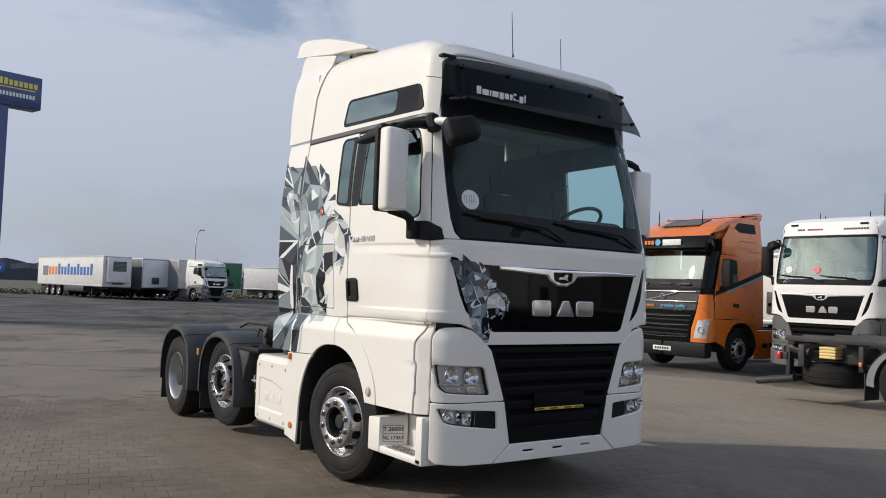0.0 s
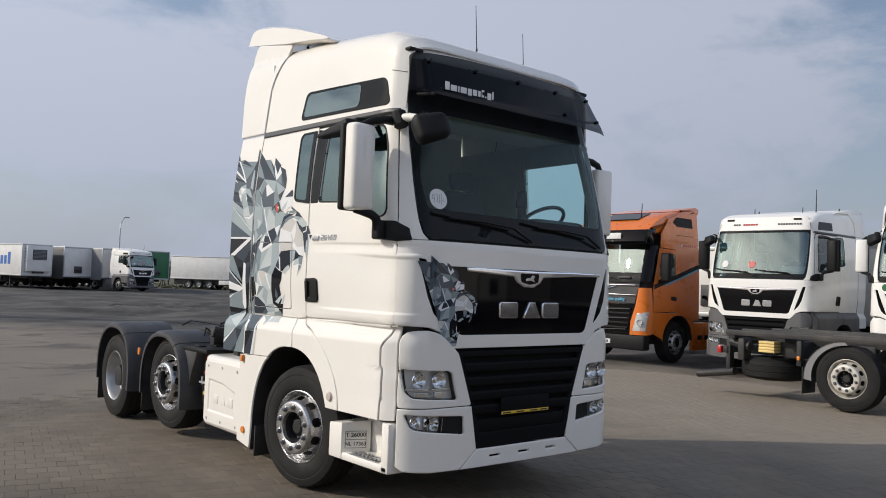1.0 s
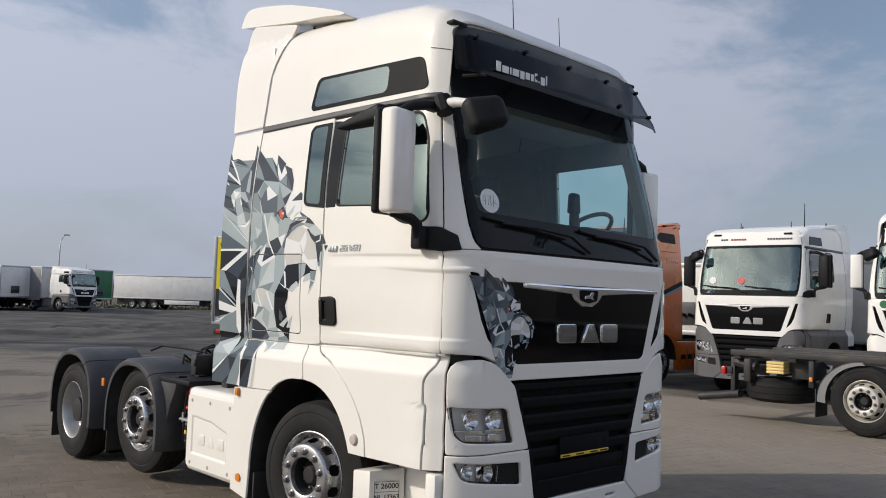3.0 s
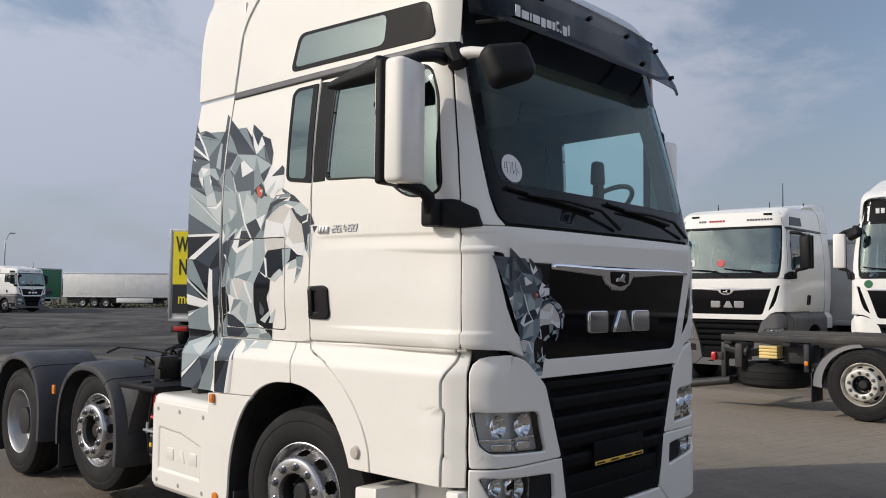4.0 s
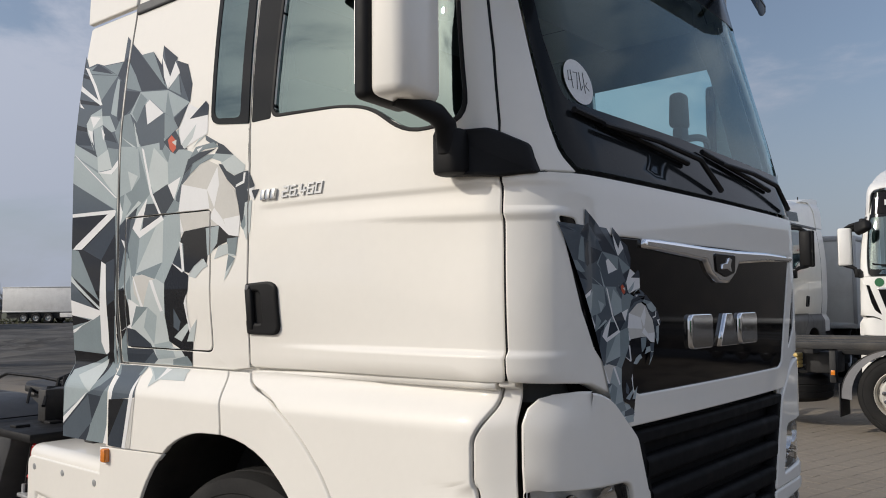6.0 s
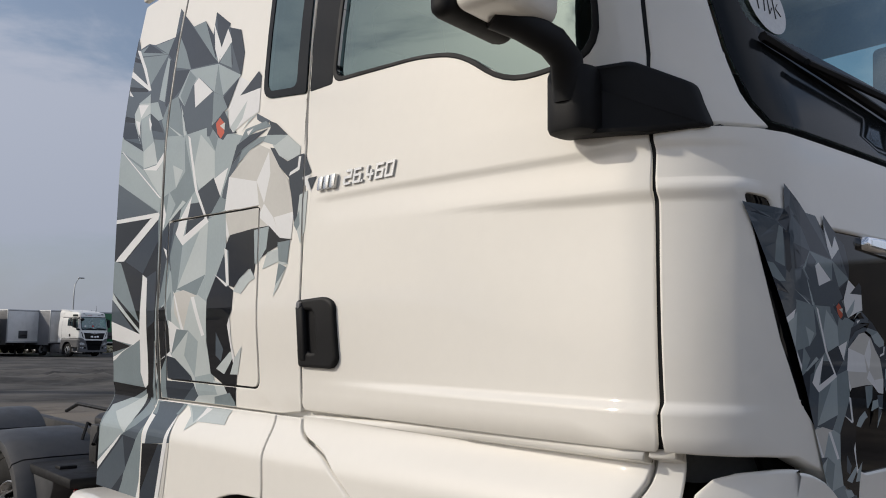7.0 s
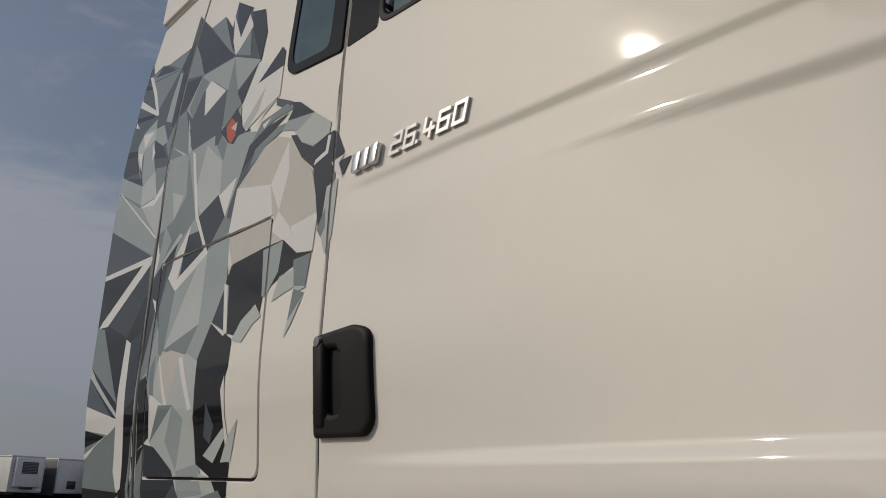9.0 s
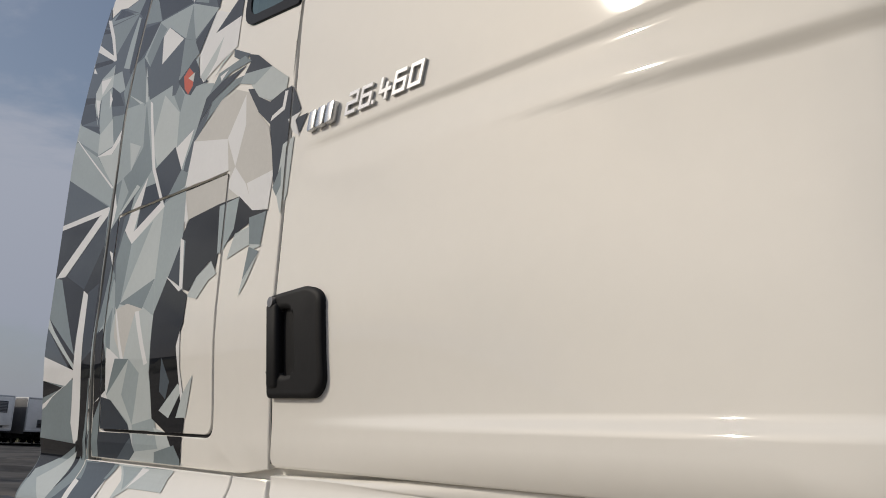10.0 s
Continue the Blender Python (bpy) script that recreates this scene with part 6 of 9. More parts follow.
lorry_c = thing("tractor_truck", "white tractor unit with dark windscreen band and white mirrors", "truck", "white tractor units")
build_cab(lorry_c, M_WHITE_B, M_WHITE_B, cell=0.14, visor=False, drop=0.05, screen=M_WS_B)
rear_frame(lorry_c)
panel("shade_band", front_loop([(-0.96, 3.08), (0.96, 3.08), (0.93, 3.44), (-0.93, 3.44)]), cab, M_BLACK_GLOSS, lorry_c, off=0.004, thick=0.006, rim=0.002, cell=0.14)
for i in range(9):
    c = cab(*F(-0.72 + i * 0.085, 3.26))
    part("lettering_bar", bm_box(c.x - 0.03, c.x + 0.03, c.y - 0.016, c.y, 3.22, 3.31), M_PAPER if i < 4 else M_RED, lorry_c)
c = cab(*F(-0.83, 1.96))
d = bm_lathe([(0.0, 0.001), (0.0, 0.07)], 20, "y")
d.transform(pose(c.x, c.y - 0.012, c.z))
part("sticker", d, M_GREEN, lorry_c, "round green sticker")
part("plate_holder", bm_box(-0.26, 0.0, -0.10, -0.085, 1.5, 1.72, 0.005), M_STEEL, lorry_c)
lorry_c.matrix_basis = pose(12.4, 1.45, -0.10, 0, 0, -85) @ Matrix.Scale(1.05, 4)


# ---- orange lorry ----
def make_skin(front, width, A, R):
    Lc = R * math.pi / 2

    def surf(u, z):
        s, a = (-1 if u < 0 else 1), abs(u)
        if a <= A:
            x, y = a, 0.03 * (a / A) ** 2
        elif a <= A + Lc:
            g = (a - A) / R
            x, y = A + R * math.sin(g), 0.03 + R * (1 - math.cos(g))
        else:
            x, y = A + R, 0.03 + R + a - A - Lc
        y2 = y + front(z) * (1 - ease((y - 0.3) / 1.4))
        return Vector((s * x * width(z), y2, z))

    def fs(s, y, z):
        lo, hi = 0.5, 4.5
        for _ in range(32):
            mid = (lo + hi) / 2
            lo, hi = (mid, hi) if surf(mid, z).y < y else (lo, mid)
        return (s * lo, z)

    def ff(x, z):
        lo, hi = 0.0, A + Lc
        for _ in range(32):
            mid = (lo + hi) / 2
            lo, hi = (mid, hi) if surf(mid, z).x < abs(x) else (lo, mid)
        return (math.copysign(lo, x), z)

    return surf, fs, ff


def build_orange():
    t = thing("tractor_truck", "orange tractor unit with dark grille and white stripe", "truck")
    surf, fs, ff = make_skin(lambda z: 0.30 * max(0.0, z - 2.0) + 0.05 * max(0.0, 0.9 - z), lambda z: 1.0 - 0.035 * max(0.0, z - 2.2), 1.0, 0.25)
    DARK = M_GREY_PL
    for s in (-1, 1):
        arc = [(1.36 - 0.66 * math.cos(math.pi * k / 14), 0.55 + 0.64 * math.sin(math.pi * k / 14)) for k in range(15)]
        win = rounded([(1.22, 2.10), (1.20, 2.72), (0.60, 2.74), (0.50, 2.16), (0.72, 2.08)], 0.05)
        door = [(1.28, 1.28), (1.28, 2.82), (0.55, 2.84), (0.34, 2.1), (0.30, 1.28)]
        panel("door_skin", [fs(s, *p) for p in door], surf, M_ORANGE, t, holes=[[fs(s, *p) for p in win]], cell=0.2)
        panel("window_glass", [fs(s, *p) for p in win], surf, M_GLASS, t, off=-0.01, thick=0.005, rim=0, cell=0.3)
        panel("quarter_panel", [fs(s, *p) for p in [(2.30, 1.05), (2.26, 3.2), (1.29, 3.2), (1.29, 1.25), (2.03, 1.05)]], surf, M_ORANGE, t, cell=0.2)
        panel("upper_panel", [fs(s, *p) for p in [(2.25, 3.21), (2.20, 3.80), (1.5, 3.78), (0.95, 3.60), (0.62, 3.2), (0.58, 2.86), (1.28, 2.83), (1.28, 3.21)]], surf, M_ORANGE, t, cell=0.2)
        panel("arch_panel", [fs(s, *p) for p in arc + [(2.03, 0.55), (2.03, 1.04), (1.29, 1.24), (0.30, 1.27), (0.28, 0.75), (0.70, 0.6)]], surf, M_ORANGE, t, cell=0.2)
        panel("roof_inlet", [fs(s, *p) for p in rounded([(2.0, 3.42), (1.95, 3.66), (1.25, 3.66), (1.1, 3.52), (1.3, 3.42)], 0.04)], surf, M_BLACK_PL, t, off=0.006, thick=0.02, rim=0.004, cell=0.3)
        for a, b, m_ in (((0.30, 1.88), (2.28, 2.46), M_BLACK_PL), ((0.75, 1.93), (2.28, 2.385), M_BLUE_FLAT)):
            wd = 0.055 if m_ is M_BLACK_PL else 0.022
            panel("stripe", [fs(s, a[0], a[1] - wd), fs(s, b[0], b[1] - wd), fs(s, b[0], b[1] + wd), fs(s, a[0], a[1] + wd)], surf, m_, t, off=0.003 if m_ is M_BLACK_PL else 0.006, thick=0.004, rim=0, cell=0.2)
        panel("door_handle", [fs(s, *p) for p in rounded([(1.24, 1.55), (1.24, 1.65), (1.02, 1.66), (1.02, 1.57)], 0.02)], surf, M_BLACK_PL, t, off=0.02, thick=0.02, cell=0.3)
        for i in range(7):
            y = 1.45 + i * 0.1
            panel("lettering_bar", [fs(s, *p) for p in [(y, 2.93), (y + 0.06, 2.93), (y + 0.06, 2.99), (y, 2.99)]], surf, M_RED if i else M_PAPER, t, off=0.004, thick=0.003, rim=0, cell=0.3)
        # corner, headlamp
        panel("corner_panel", [ff(s * 0.80, 1.02), ff(s * 0.92, 1.40), ff(s * 1.0, 1.85), fs(s, 0.22, 1.85), fs(s, 0.28, 1.27), fs(s, 0.27, 0.72), fs(s, 0.1, 0.70), ff(s * 0.78, 0.70)], surf, M_ORANGE, t, cell=0.2)
        hl = new("headlamp")
        hl.parent = t
        loop = [ff(s * 0.86, 0.80), ff(s * 0.97, 1.22), fs(s, 0.16, 1.27), fs(s, 0.10, 0.80)]
        panel("lamp_bowl", loop, surf, M_LAMP_IN, hl, off=0.006, thick=0.02, rim=0.004, cell=0.2)
        panel("lens", loop, surf, M_LENS, hl, off=0.010, thick=0.008, rim=0.003, cell=0.2)
        part("reflector", bm_lathe([(-0.02, 0.075), (0.0, 0.08), (0.05, 0.03), (0.06, 0.001)], 16, "y", at=(s * 1.06, 0.02, 1.0)), M_CHROME, hl)
        m = new("side_mirror")
        m.parent = t
        part("housing", bm_box(min(s * 1.32, s * 1.56), max(s * 1.32, s * 1.56), 0.42, 0.56, 2.02, 2.72, 0.05, 3), M_BLACK_PL, m)
        part("arm", bm_tube([(s * 1.2, 0.5, 2.0), (s * 1.42, 0.48, 2.06)], 0.05, 8), M_BLACK_PL, m)
        for y in (1.36, 5.0):
            steer_wheel(t, s * 1.19, y, "steer" if y < 2 else "drive", s, rim_mat=M_STEEL)
        sk = new("side_skirt")
        sk.parent = t
        part("panel", bm_box(min(s * 1.22, s * 1.14), max(s * 1.22, s * 1.14), 2.06, 3.9, 0.28, 1.0, 0.02), M_ORANGE, sk)
        for y in (2.3, 2.62, 2.94):
            part("step_slot", bm_box(min(s * 1.226, s * 1.19), max(s * 1.226, s * 1.19), y, y + 0.26, 0.55, 0.68, 0.02), M_BLACK_PL, sk)
        part("frame_rail", bm_box(s * 0.42 - 0.04, s * 0.42 + 0.04, 0.7, 6.0, 0.74, 1.0, 0.01), M_FRAME, t)
        fender(t, s, 5.0, 0.60, 0.55, M_GREY_PL)
        bm = bmesh.new()
        prev = None
        for p in arc:
            a, b = bm.verts.new((s * 1.245, p[0], p[1])), bm.verts.new((s * 0.7, p[0], p[1]))
            if prev:
                bm.faces.new((prev[0], a, b, prev[1]))
            prev = (a, b)
        part("arch_liner", bm, M_FRAME, t)
    panel("lower_front", [ff(-0.78, 0.69), ff(-0.78, 1.0), ff(-0.93, 1.44), ff(0.93, 1.44), ff(0.78, 1.0), ff(0.78, 0.69)], surf, M_BLACK_GLOSS, t, cell=0.2)
    for i in range(5):
        part("slat", bm_box(-0.74 - 0.02 * i, 0.74 + 0.02 * i, -0.022, 0.03, 0.84 + i * 0.115, 0.89 + i * 0.115, 0.012), M_BLACK_PL, t)
    for z, w in ((0.80, 0.70), (1.08, 0.74), (1.30, 0.80)):
        part("chrome_trim", bm_tube([(-w, -0.028, z + 0.03), (0, -0.036, z), (w, -0.028, z + 0.03)], 0.006, 6), M_DARKGREY, t)
    panel("upper_front", [ff(-0.90, 1.46), ff(-1.02, 1.95), ff(1.02, 1.95), ff(0.90, 1.46)], surf, DARK, t, cell=0.2)
    for z in (1.66, 1.90):
        part("chrome_trim", bm_box(-0.95, 0.95, -0.025, 0.02, z, z + 0.02, 0.005), M_CHROME, t)
    part("chrome_trim", bm_tube([(-0.45, -0.02, 1.68), (0.4, -0.02, 1.88)], 0.012, 6), M_CHROME, t)
    part("emblem", bm_lathe([(-0.03, 0.05), (-0.03, 0.068), (0.0, 0.07)], 20, "y", at=(0, 0, 1.79)), M_CHROME, t)
    lettering("hard work", 0.11, pose(-0.475, -0.02, 1.56, 90, 0, 0), M_TXT_ORANGE, t, 0.003)
    lettering("provides quality", 0.11, pose(0.30, -0.02, 1.56, 90, 0, 0), M_BLUE_FLAT, t, 0.003)
    for s in (-1, 1):
        part("bumper", bm_box(min(0, s * 1.2), max(0, s * 1.2), 0.0, 0.28, 0.33, 0.70, 0.06), M_BLACK_PL, t)
    part("number_plate", bm_box(-0.26, 0.26, -0.012, 0.0, 0.45, 0.56, 0.002), M_PAPER, t)
    for i in range(6):
        part("plate_bar", bm_box(-0.20 + i * 0.07, -0.155 + i * 0.07, -0.016, -0.012, 0.475, 0.535), M_INK, t)
    ws = [ff(-1.02, 2.22), ff(1.02, 2.22), ff(1.0, 2.5), ff(0.98, 2.92), ff(-0.98, 2.92), ff(-1.0, 2.5)]
    panel("windscreen", ws, surf, M_WS_B, t, off=-0.004, thick=0.005, rim=0, cell=0.2)
    panel("wiper_cowl", [ff(-1.03, 1.965), ff(-1.02, 2.21), ff(1.02, 2.21), ff(1.03, 1.965)][::-1], surf, M_BLACK_PL, t, off=-0.006, thick=0.02, rim=0.004, cell=0.2)
    for x in (-0.62, 0.05, 0.6):
        part("cowl_vent", bm_box(x - 0.17, x + 0.17, 0.0, 0.03, 2.07, 2.12, 0.006), M_GREY_PL, t)
    panel("pillar", [ff(1.04, 2.0), fs(1, 0.28, 2.0), fs(1, 0.5, 2.9), ff(1.0, 2.9)], surf, M_BLACK_GLOSS, t, cell=0.2)
    panel("pillar", [ff(-1.04, 2.0), fs(-1, 0.28, 2.0), fs(-1, 0.5, 2.9), ff(-1.0, 2.9)], surf, M_BLACK_GLOSS, t, cell=0.2)
    vz = bm_extrude(rounded([(0.10, 2.92), (0.02, 2.98), (0.16, 3.28), (0.50, 3.32), (0.42, 2.92)], 0.03), "x", -1.13, 1.13, 0.02)
    part("sun_visor", vz, M_BLACK_GLOSS, t)
    for i in range(3):
        part("lettering_bar", bm_box(-0.62 + i * 0.1, -0.55 + i * 0.1, 0.045, 0.06, 3.08, 3.18), M_TXT_ORANGE, t)
    part("lettering_bar", bm_lathe([(0.0, 0.001), (0.0, 0.08)], 16, "y", at=(-0.22, 0.04, 3.13)), M_BLUE_FLAT, t)
    part("lamp_strip", bm_box(-0.08, 0.45, 0.035, 0.06, 3.05, 3.20, 0.01), M_PAPER, t)
    roof_out = rounded([(0.20, 3.28), (0.62, 3.58), (1.2, 3.78), (2.22, 3.92), (2.26, 3.3), (0.5, 3.2)], [0.05, 0.2, 0.2, 0.05, 0, 0])
    part("roof_shell", bm_extrude(roof_out, "x", -1.12, 1.12, 0.07), M_ORANGE, t)
    part("roof_hatch", bm_extrude([(0.58, 3.57), (1.12, 3.765), (1.12, 3.78), (0.58, 3.585)], "x", -0.55, 0.55), M_BLACK_GLOSS, t)
    part("roof_spoiler", bm_extrude(rounded([(1.5, 3.84), (2.3, 4.0), (2.45, 3.95), (2.4, 3.80), (1.9, 3.8)], 0.04), "x", -1.1, 1.1, 0.03), M_ORANGE, t)
    for x, y in ((-0.75, 0.75), (0.5, 0.8)):
        part("aerial", bm_tube([(x, y, 3.6), (x, y + 0.02, 4.0)], 0.016, 6, r_end=0.008), M_BLACK_PL, t)
    part("dashboard", bm_box(-1.05, 1.05, 0.25, 0.7, 1.7, 2.06, 0.04), M_INT, t)
    part("rear_wall", bm_box(-1.1, 1.1, 2.2, 2.26, 1.0, 3.6, 0.01), M_INT, t)
    part("cab_floor", bm_box(-1.1, 1.1, 0.12, 2.2, 0.95, 1.05, 0.01), M_FRAME, t)
    for x in (-0.5, 0.45):
        part("windscreen_wiper", bm_tube([(x, 0.02, 2.02), (x - 0.3, 0.03, 2.12), (x - 0.55, 0.08, 2.16)], 0.016, 6), M_BLACK_PL, t)
        part("seat", bm_box(x * 1.2 - 0.25, x * 1.2 + 0.25, 1.2, 1.4, 1.5, 2.5, 0.06), M_SEAT, t)
    for y in (1.36, 5.0):
        part("axle", bm_tube([(-0.95, y, 0.5), (0.95, y, 0.5)], 0.09, 10), M_FRAME, t)
    t.matrix_basis = pose(11.25, 8.48, 0, 0, 0, -87) @ Matrix.Diagonal((1, 1, 0.967, 1))
    return t


build_orange()


# ---- container chassis trailer beside the yard's lane ----
def build_chassis_trailer():
    t = thing("trailer", "bare black container chassis trailer with spare wheel", "trailer")
    for x in (8.95, 9.95):
        part("frame_rail", bm_extrude([(3.35, 1.0), (3.35, 1.13), (-11, 1.26), (-11, 0.95), (2.4, 0.95)], "x", x - 0.07, x + 0.07, 0.01), M_FRAME, t)
    part("side_rail", bm_extrude([(3.30, 1.035), (3.30, 1.125), (-11, 1.25), (-11, 1.14)], "x", 8.30, 8.42, 0.01), M_FRAME, t)
    part("side_rail", bm_extrude([(3.30, 1.035), (3.30, 1.125), (-11, 1.25), (-11, 1.14)], "x", 10.55, 10.67, 0.01), M_FRAME, t)
    for y in (3.2, 2.3, 0.6, -0.8, -2.4, -5.0, -8.0):
        part("cross_beam", bm_box(8.32, 10.65, y - 0.06, y + 0.06, 0.98, 1.1, 0.01), M_FRAME, t)
    for y in (1.25, -0.06, -1.37):
        steer_wheel(t, 8.32, y, "tag", -1, rim_mat=M_RIM_W)
        steer_wheel(t, 10.65, y, "tag", 1, rim_mat=M_STEEL)
        part("axle", bm_tube([(8.5, y, 0.5), (10.5, y, 0.5)], 0.08, 8), M_FRAME, t)
        part("suspension", bm_box(8.85, 9.05, y - 0.2, y + 0.3, 0.5, 1.0, 0.04), M_FRAME, t)
    # rear mudguard quarter with flap
    bm = bmesh.new()
    prev = None
    for k in range(12):
        g = radians(88 - k * 8.2)
        y, z = 1.25 + 0.66 * math.cos(g), 0.46 + 0.60 * math.sin(g)
        a, b, c2, d2 = bm.verts.new((8.30, y, z)), bm.verts.new((8.72, y, z)), bm.verts.new((8.30, y + 0.012, z + 0.012)), bm.verts.new((8.72, y + 0.012, z + 0.012))
        row = (a, b, d2, c2)
        if prev:
            for i in range(4):
                j = (i + 1) % 4
                bm.faces.new((prev[i], prev[j], row[j], row[i]))
        else:
            bm.faces.new(row)
        prev = row
    bm.faces.new(prev)
    part("mudguard", bm, M_FRAME, t)
    # galvanised cheek; its shade is put in as a darker grey
    cheek = [(1.25 + 0.66 * math.cos(radians(88 - k * 8.2)), 0.46 + 0.60 * math.sin(radians(88 - k * 8.2))) for k in range(12)]
    part("mudguard", bm_extrude(cheek + [(y - 0.04 - 0.08 * k / 11, z - 0.015 - 0.03 * (1 - k / 11)) for k, (y, z) in list(enumerate(cheek))[::-1]], "x", 8.295, 8.303), M_TARP_G, t)
    part("mudflap", bm_box(8.30, 8.72, 1.93, 1.945, 0.20, 0.62, 0.004), M_FRAME, t)
    part("bracket", bm_box(8.34, 8.44, 1.98, 2.06, 0.62, 1.04, 0.01), M_FRAME, t)
    part("reflector", bm_box(8.29, 8.31, 1.98, 2.03, 0.72, 0.78, 0.004), M_AMBER, t)
    part("spare_wheel", bm_lathe([(0.37, 0.28), (0.365, 0.36), (0.385, 0.47), (0.43, 0.535), (0.50, 0.545), (0.51, 0.535), (0.52, 0.545), (0.60, 0.548), (0.61, 0.54), (0.62, 0.548), (0.68, 0.535), (0.725, 0.47), (0.745, 0.36), (0.74, 0.28), (0.56, 0.27), (0.56, 0.001)], 48, "z", at=(8.98, 2.76, -0.055)), M_RUBBER, t)
    part("carrier", bm_box(8.6, 9.3, 2.56, 2.68, 0.74, 0.78, 0.01), M_FRAME, t)
    part("carrier", bm_box(9.2, 9.26, 2.3, 2.9, 0.74, 1.0, 0.01), M_FRAME, t)
    part("tool_box", bm_box(8.55, 9.0, 2.05, 2.42, 0.72, 1.0, 0.02), M_FRAME, t)
    part("cylinder", bm_tube([(8.5, 2.95, 0.86), (8.5, 3.3, 0.92)], 0.09, 10), M_FRAME, t)
    part("bracket", bm_box(8.38, 8.62, 3.0, 3.12, 0.62, 1.0, 0.02), M_FRAME, t)
    part("bracket", bm_box(8.42, 8.56, 3.28, 3.36, 0.42, 1.0, 0.02), M_FRAME, t)
    part("lamp_bar", bm_box(8.40, 10.55, 3.32, 3.42, 0.72, 0.84, 0.015), M_FRAME, t)
    part("tail_lamp", bm_box(8.36, 8.46, 3.42, 3.50, 0.71, 0.84, 0.02), M_RED, t)
    part("underrun_bar", bm_tube([(8.45, 3.2, 0.42), (8.5, 3.5, 0.37), (8.5, 3.95, 0.30)], 0.065, 12), M_FRAME, t)
    part("underrun_bar", bm_tube([(8.5, 3.30, 0.40), (10.4, 3.45, 0.40)], 0.06, 12), M_FRAME, t)
    t.matrix_basis = pose(-0.16, -0.10, 0)
    return t


build_chassis_trailer()
for i in range(4):
    z = 0.786 + 0.048 * i
    chock = thing("wheel_chock", "yellow plastic wheel chock stacked on the spare wheel carrier", "wheel chock", "yellow chocks")
    part("wedge", bm_box(8.22, 8.44, 2.36, 2.64, z, z + 0.044, 0.012), M_CREAM, chock)


def box_trailer(label, length, x, y, turn, body_m=M_TARP, z0=1.15, z1=3.95, front="plain", side_m=None, wheels_at=(8.8, 10.1, 11.4), legs=True, cat_="trailer"):
    """A semi-trailer whose front face stands at its origin and looks along -y; it reaches back along +y."""
    t = thing("trailer", label, cat_)
    part("body", bm_box(-1.25, 1.25, 0.0, length, z0, z1, 0.03), body_m, t)
    if side_m:
        for s in (-1, 1):
            part("curtain", bm_box(s * 1.262 - 0.012, s * 1.262 + 0.012, 0.08, length - 0.05, z0 - 0.25, z1 - 0.12, 0.004), side_m, t)
    part("top_rail", bm_box(-1.27, 1.27, -0.02, length + 0.02, z1 - 0.10, z1 + 0.02, 0.02), M_GALV, t)
    part("side_rail", bm_box(-1.27, 1.27, -0.01, length + 0.01, z0 - 0.10, z0 + 0.03, 0.02), M_GALV, t)
    for s in (-1, 1):
        part("corner_post", bm_box(s * 1.24 - 0.04, s * 1.24 + 0.04, -0.03, 0.06, z0, z1, 0.01), M_GALV if front != "reefer" else M_TARP, t)
        part("frame_rail", bm_box(s * 0.5 - 0.06, s * 0.5 + 0.06, 0.4, length - 0.2, 0.8, z0 - 0.1, 0.01), M_FRAME, t)
        for wy in wheels_at:
            wheel_plain(t, s * 1.24, wy * length / 13.6, s)
        if legs:
            part("landing_leg", bm_box(s * 0.85 - 0.06, s * 0.85 + 0.06, 2.6, 2.72, 0.02, z0 - 0.1, 0.01), M_FRAME, t)
        part("guard_panel", bm_box(s * 1.22 - 0.03, s * 1.22 + 0.03, 3.6 * length / 13.6, 7.6 * length / 13.6, 0.55, 1.0, 0.02), M_GREY_PL if front != "curtain" else M_TARP, t)
    # dark block added for the shade beneath the trailer
    part("underframe", bm_box(-1.0, 1.0, 0.25 * length, length - 0.3, 0.45, z0 - 0.1, 0.03), M_FRAME, t)
    if front == "reefer":
        unit = new("cooling_unit")
        unit.parent = t
        part("casing", bm_box(-1.0, 1.0, -0.38, 0.0, 1.4, 3.5, 0.06), M_TARP, unit)
        part("grille", bm_box(-0.55, 0.62, -0.40, -0.37, 2.35, 3.2, 0.04), M_GREY_PL, unit)
        for i in range(7):
            part("slat", bm_box(-0.5, 0.56, -0.425, -0.39, 2.40 + i * 0.11, 2.45 + i * 0.11, 0.008), M_TARP_G, unit)
        part("tank", bm_box(-0.4, 0.5, -0.30, 0.0, 1.25, 1.5, 0.05), M_GREY_PL, unit)
        for i in range(5):
            part("vent", bm_box(-1.02, -0.9, -0.03, -0.01, 2.2 + 0.25 * i, 2.3 + 0.25 * i), M_GREY_PL, unit)
    if front == "plain":
        part("hose_panel", bm_box(-0.35, 0.35, -0.06, 0.0, 1.35, 1.95, 0.02), M_GREY_PL, t)
        for i in range(3):
            part("coupling", bm_lathe([(-0.10, 0.05), (0.0, 0.05)], 10, "y", at=(-0.2 + i * 0.2, -0.05, 1.6)), M_FRAME, t)
    t.matrix_basis = pose(x, y, 0, 0, 0, turn)
    return t


reefer = box_trailer("white refrigerated trailer with orange and blue lettering bars", 13.6, 13.33, 70.0, 12.5, z0=1.1, z1=3.62, front="reefer")
for i in range(14):
    m_ = M_TXT_ORANGE if i < 3 else M_TXT_BLUE
    h = 1.0 if i in (3, 9, 13, 6) else 0.72
    part("lettering_bar", bm_box(-1.262, -1.25, 11.0 - i * 0.66 - 0.45, 11.0 - i * 0.66, 1.95, 1.95 + h), m_, reefer)
part("print", bm_box(-1.262, -1.25, 11.2, 12.4, 1.85, 2.75), M_TARP_G, reefer)
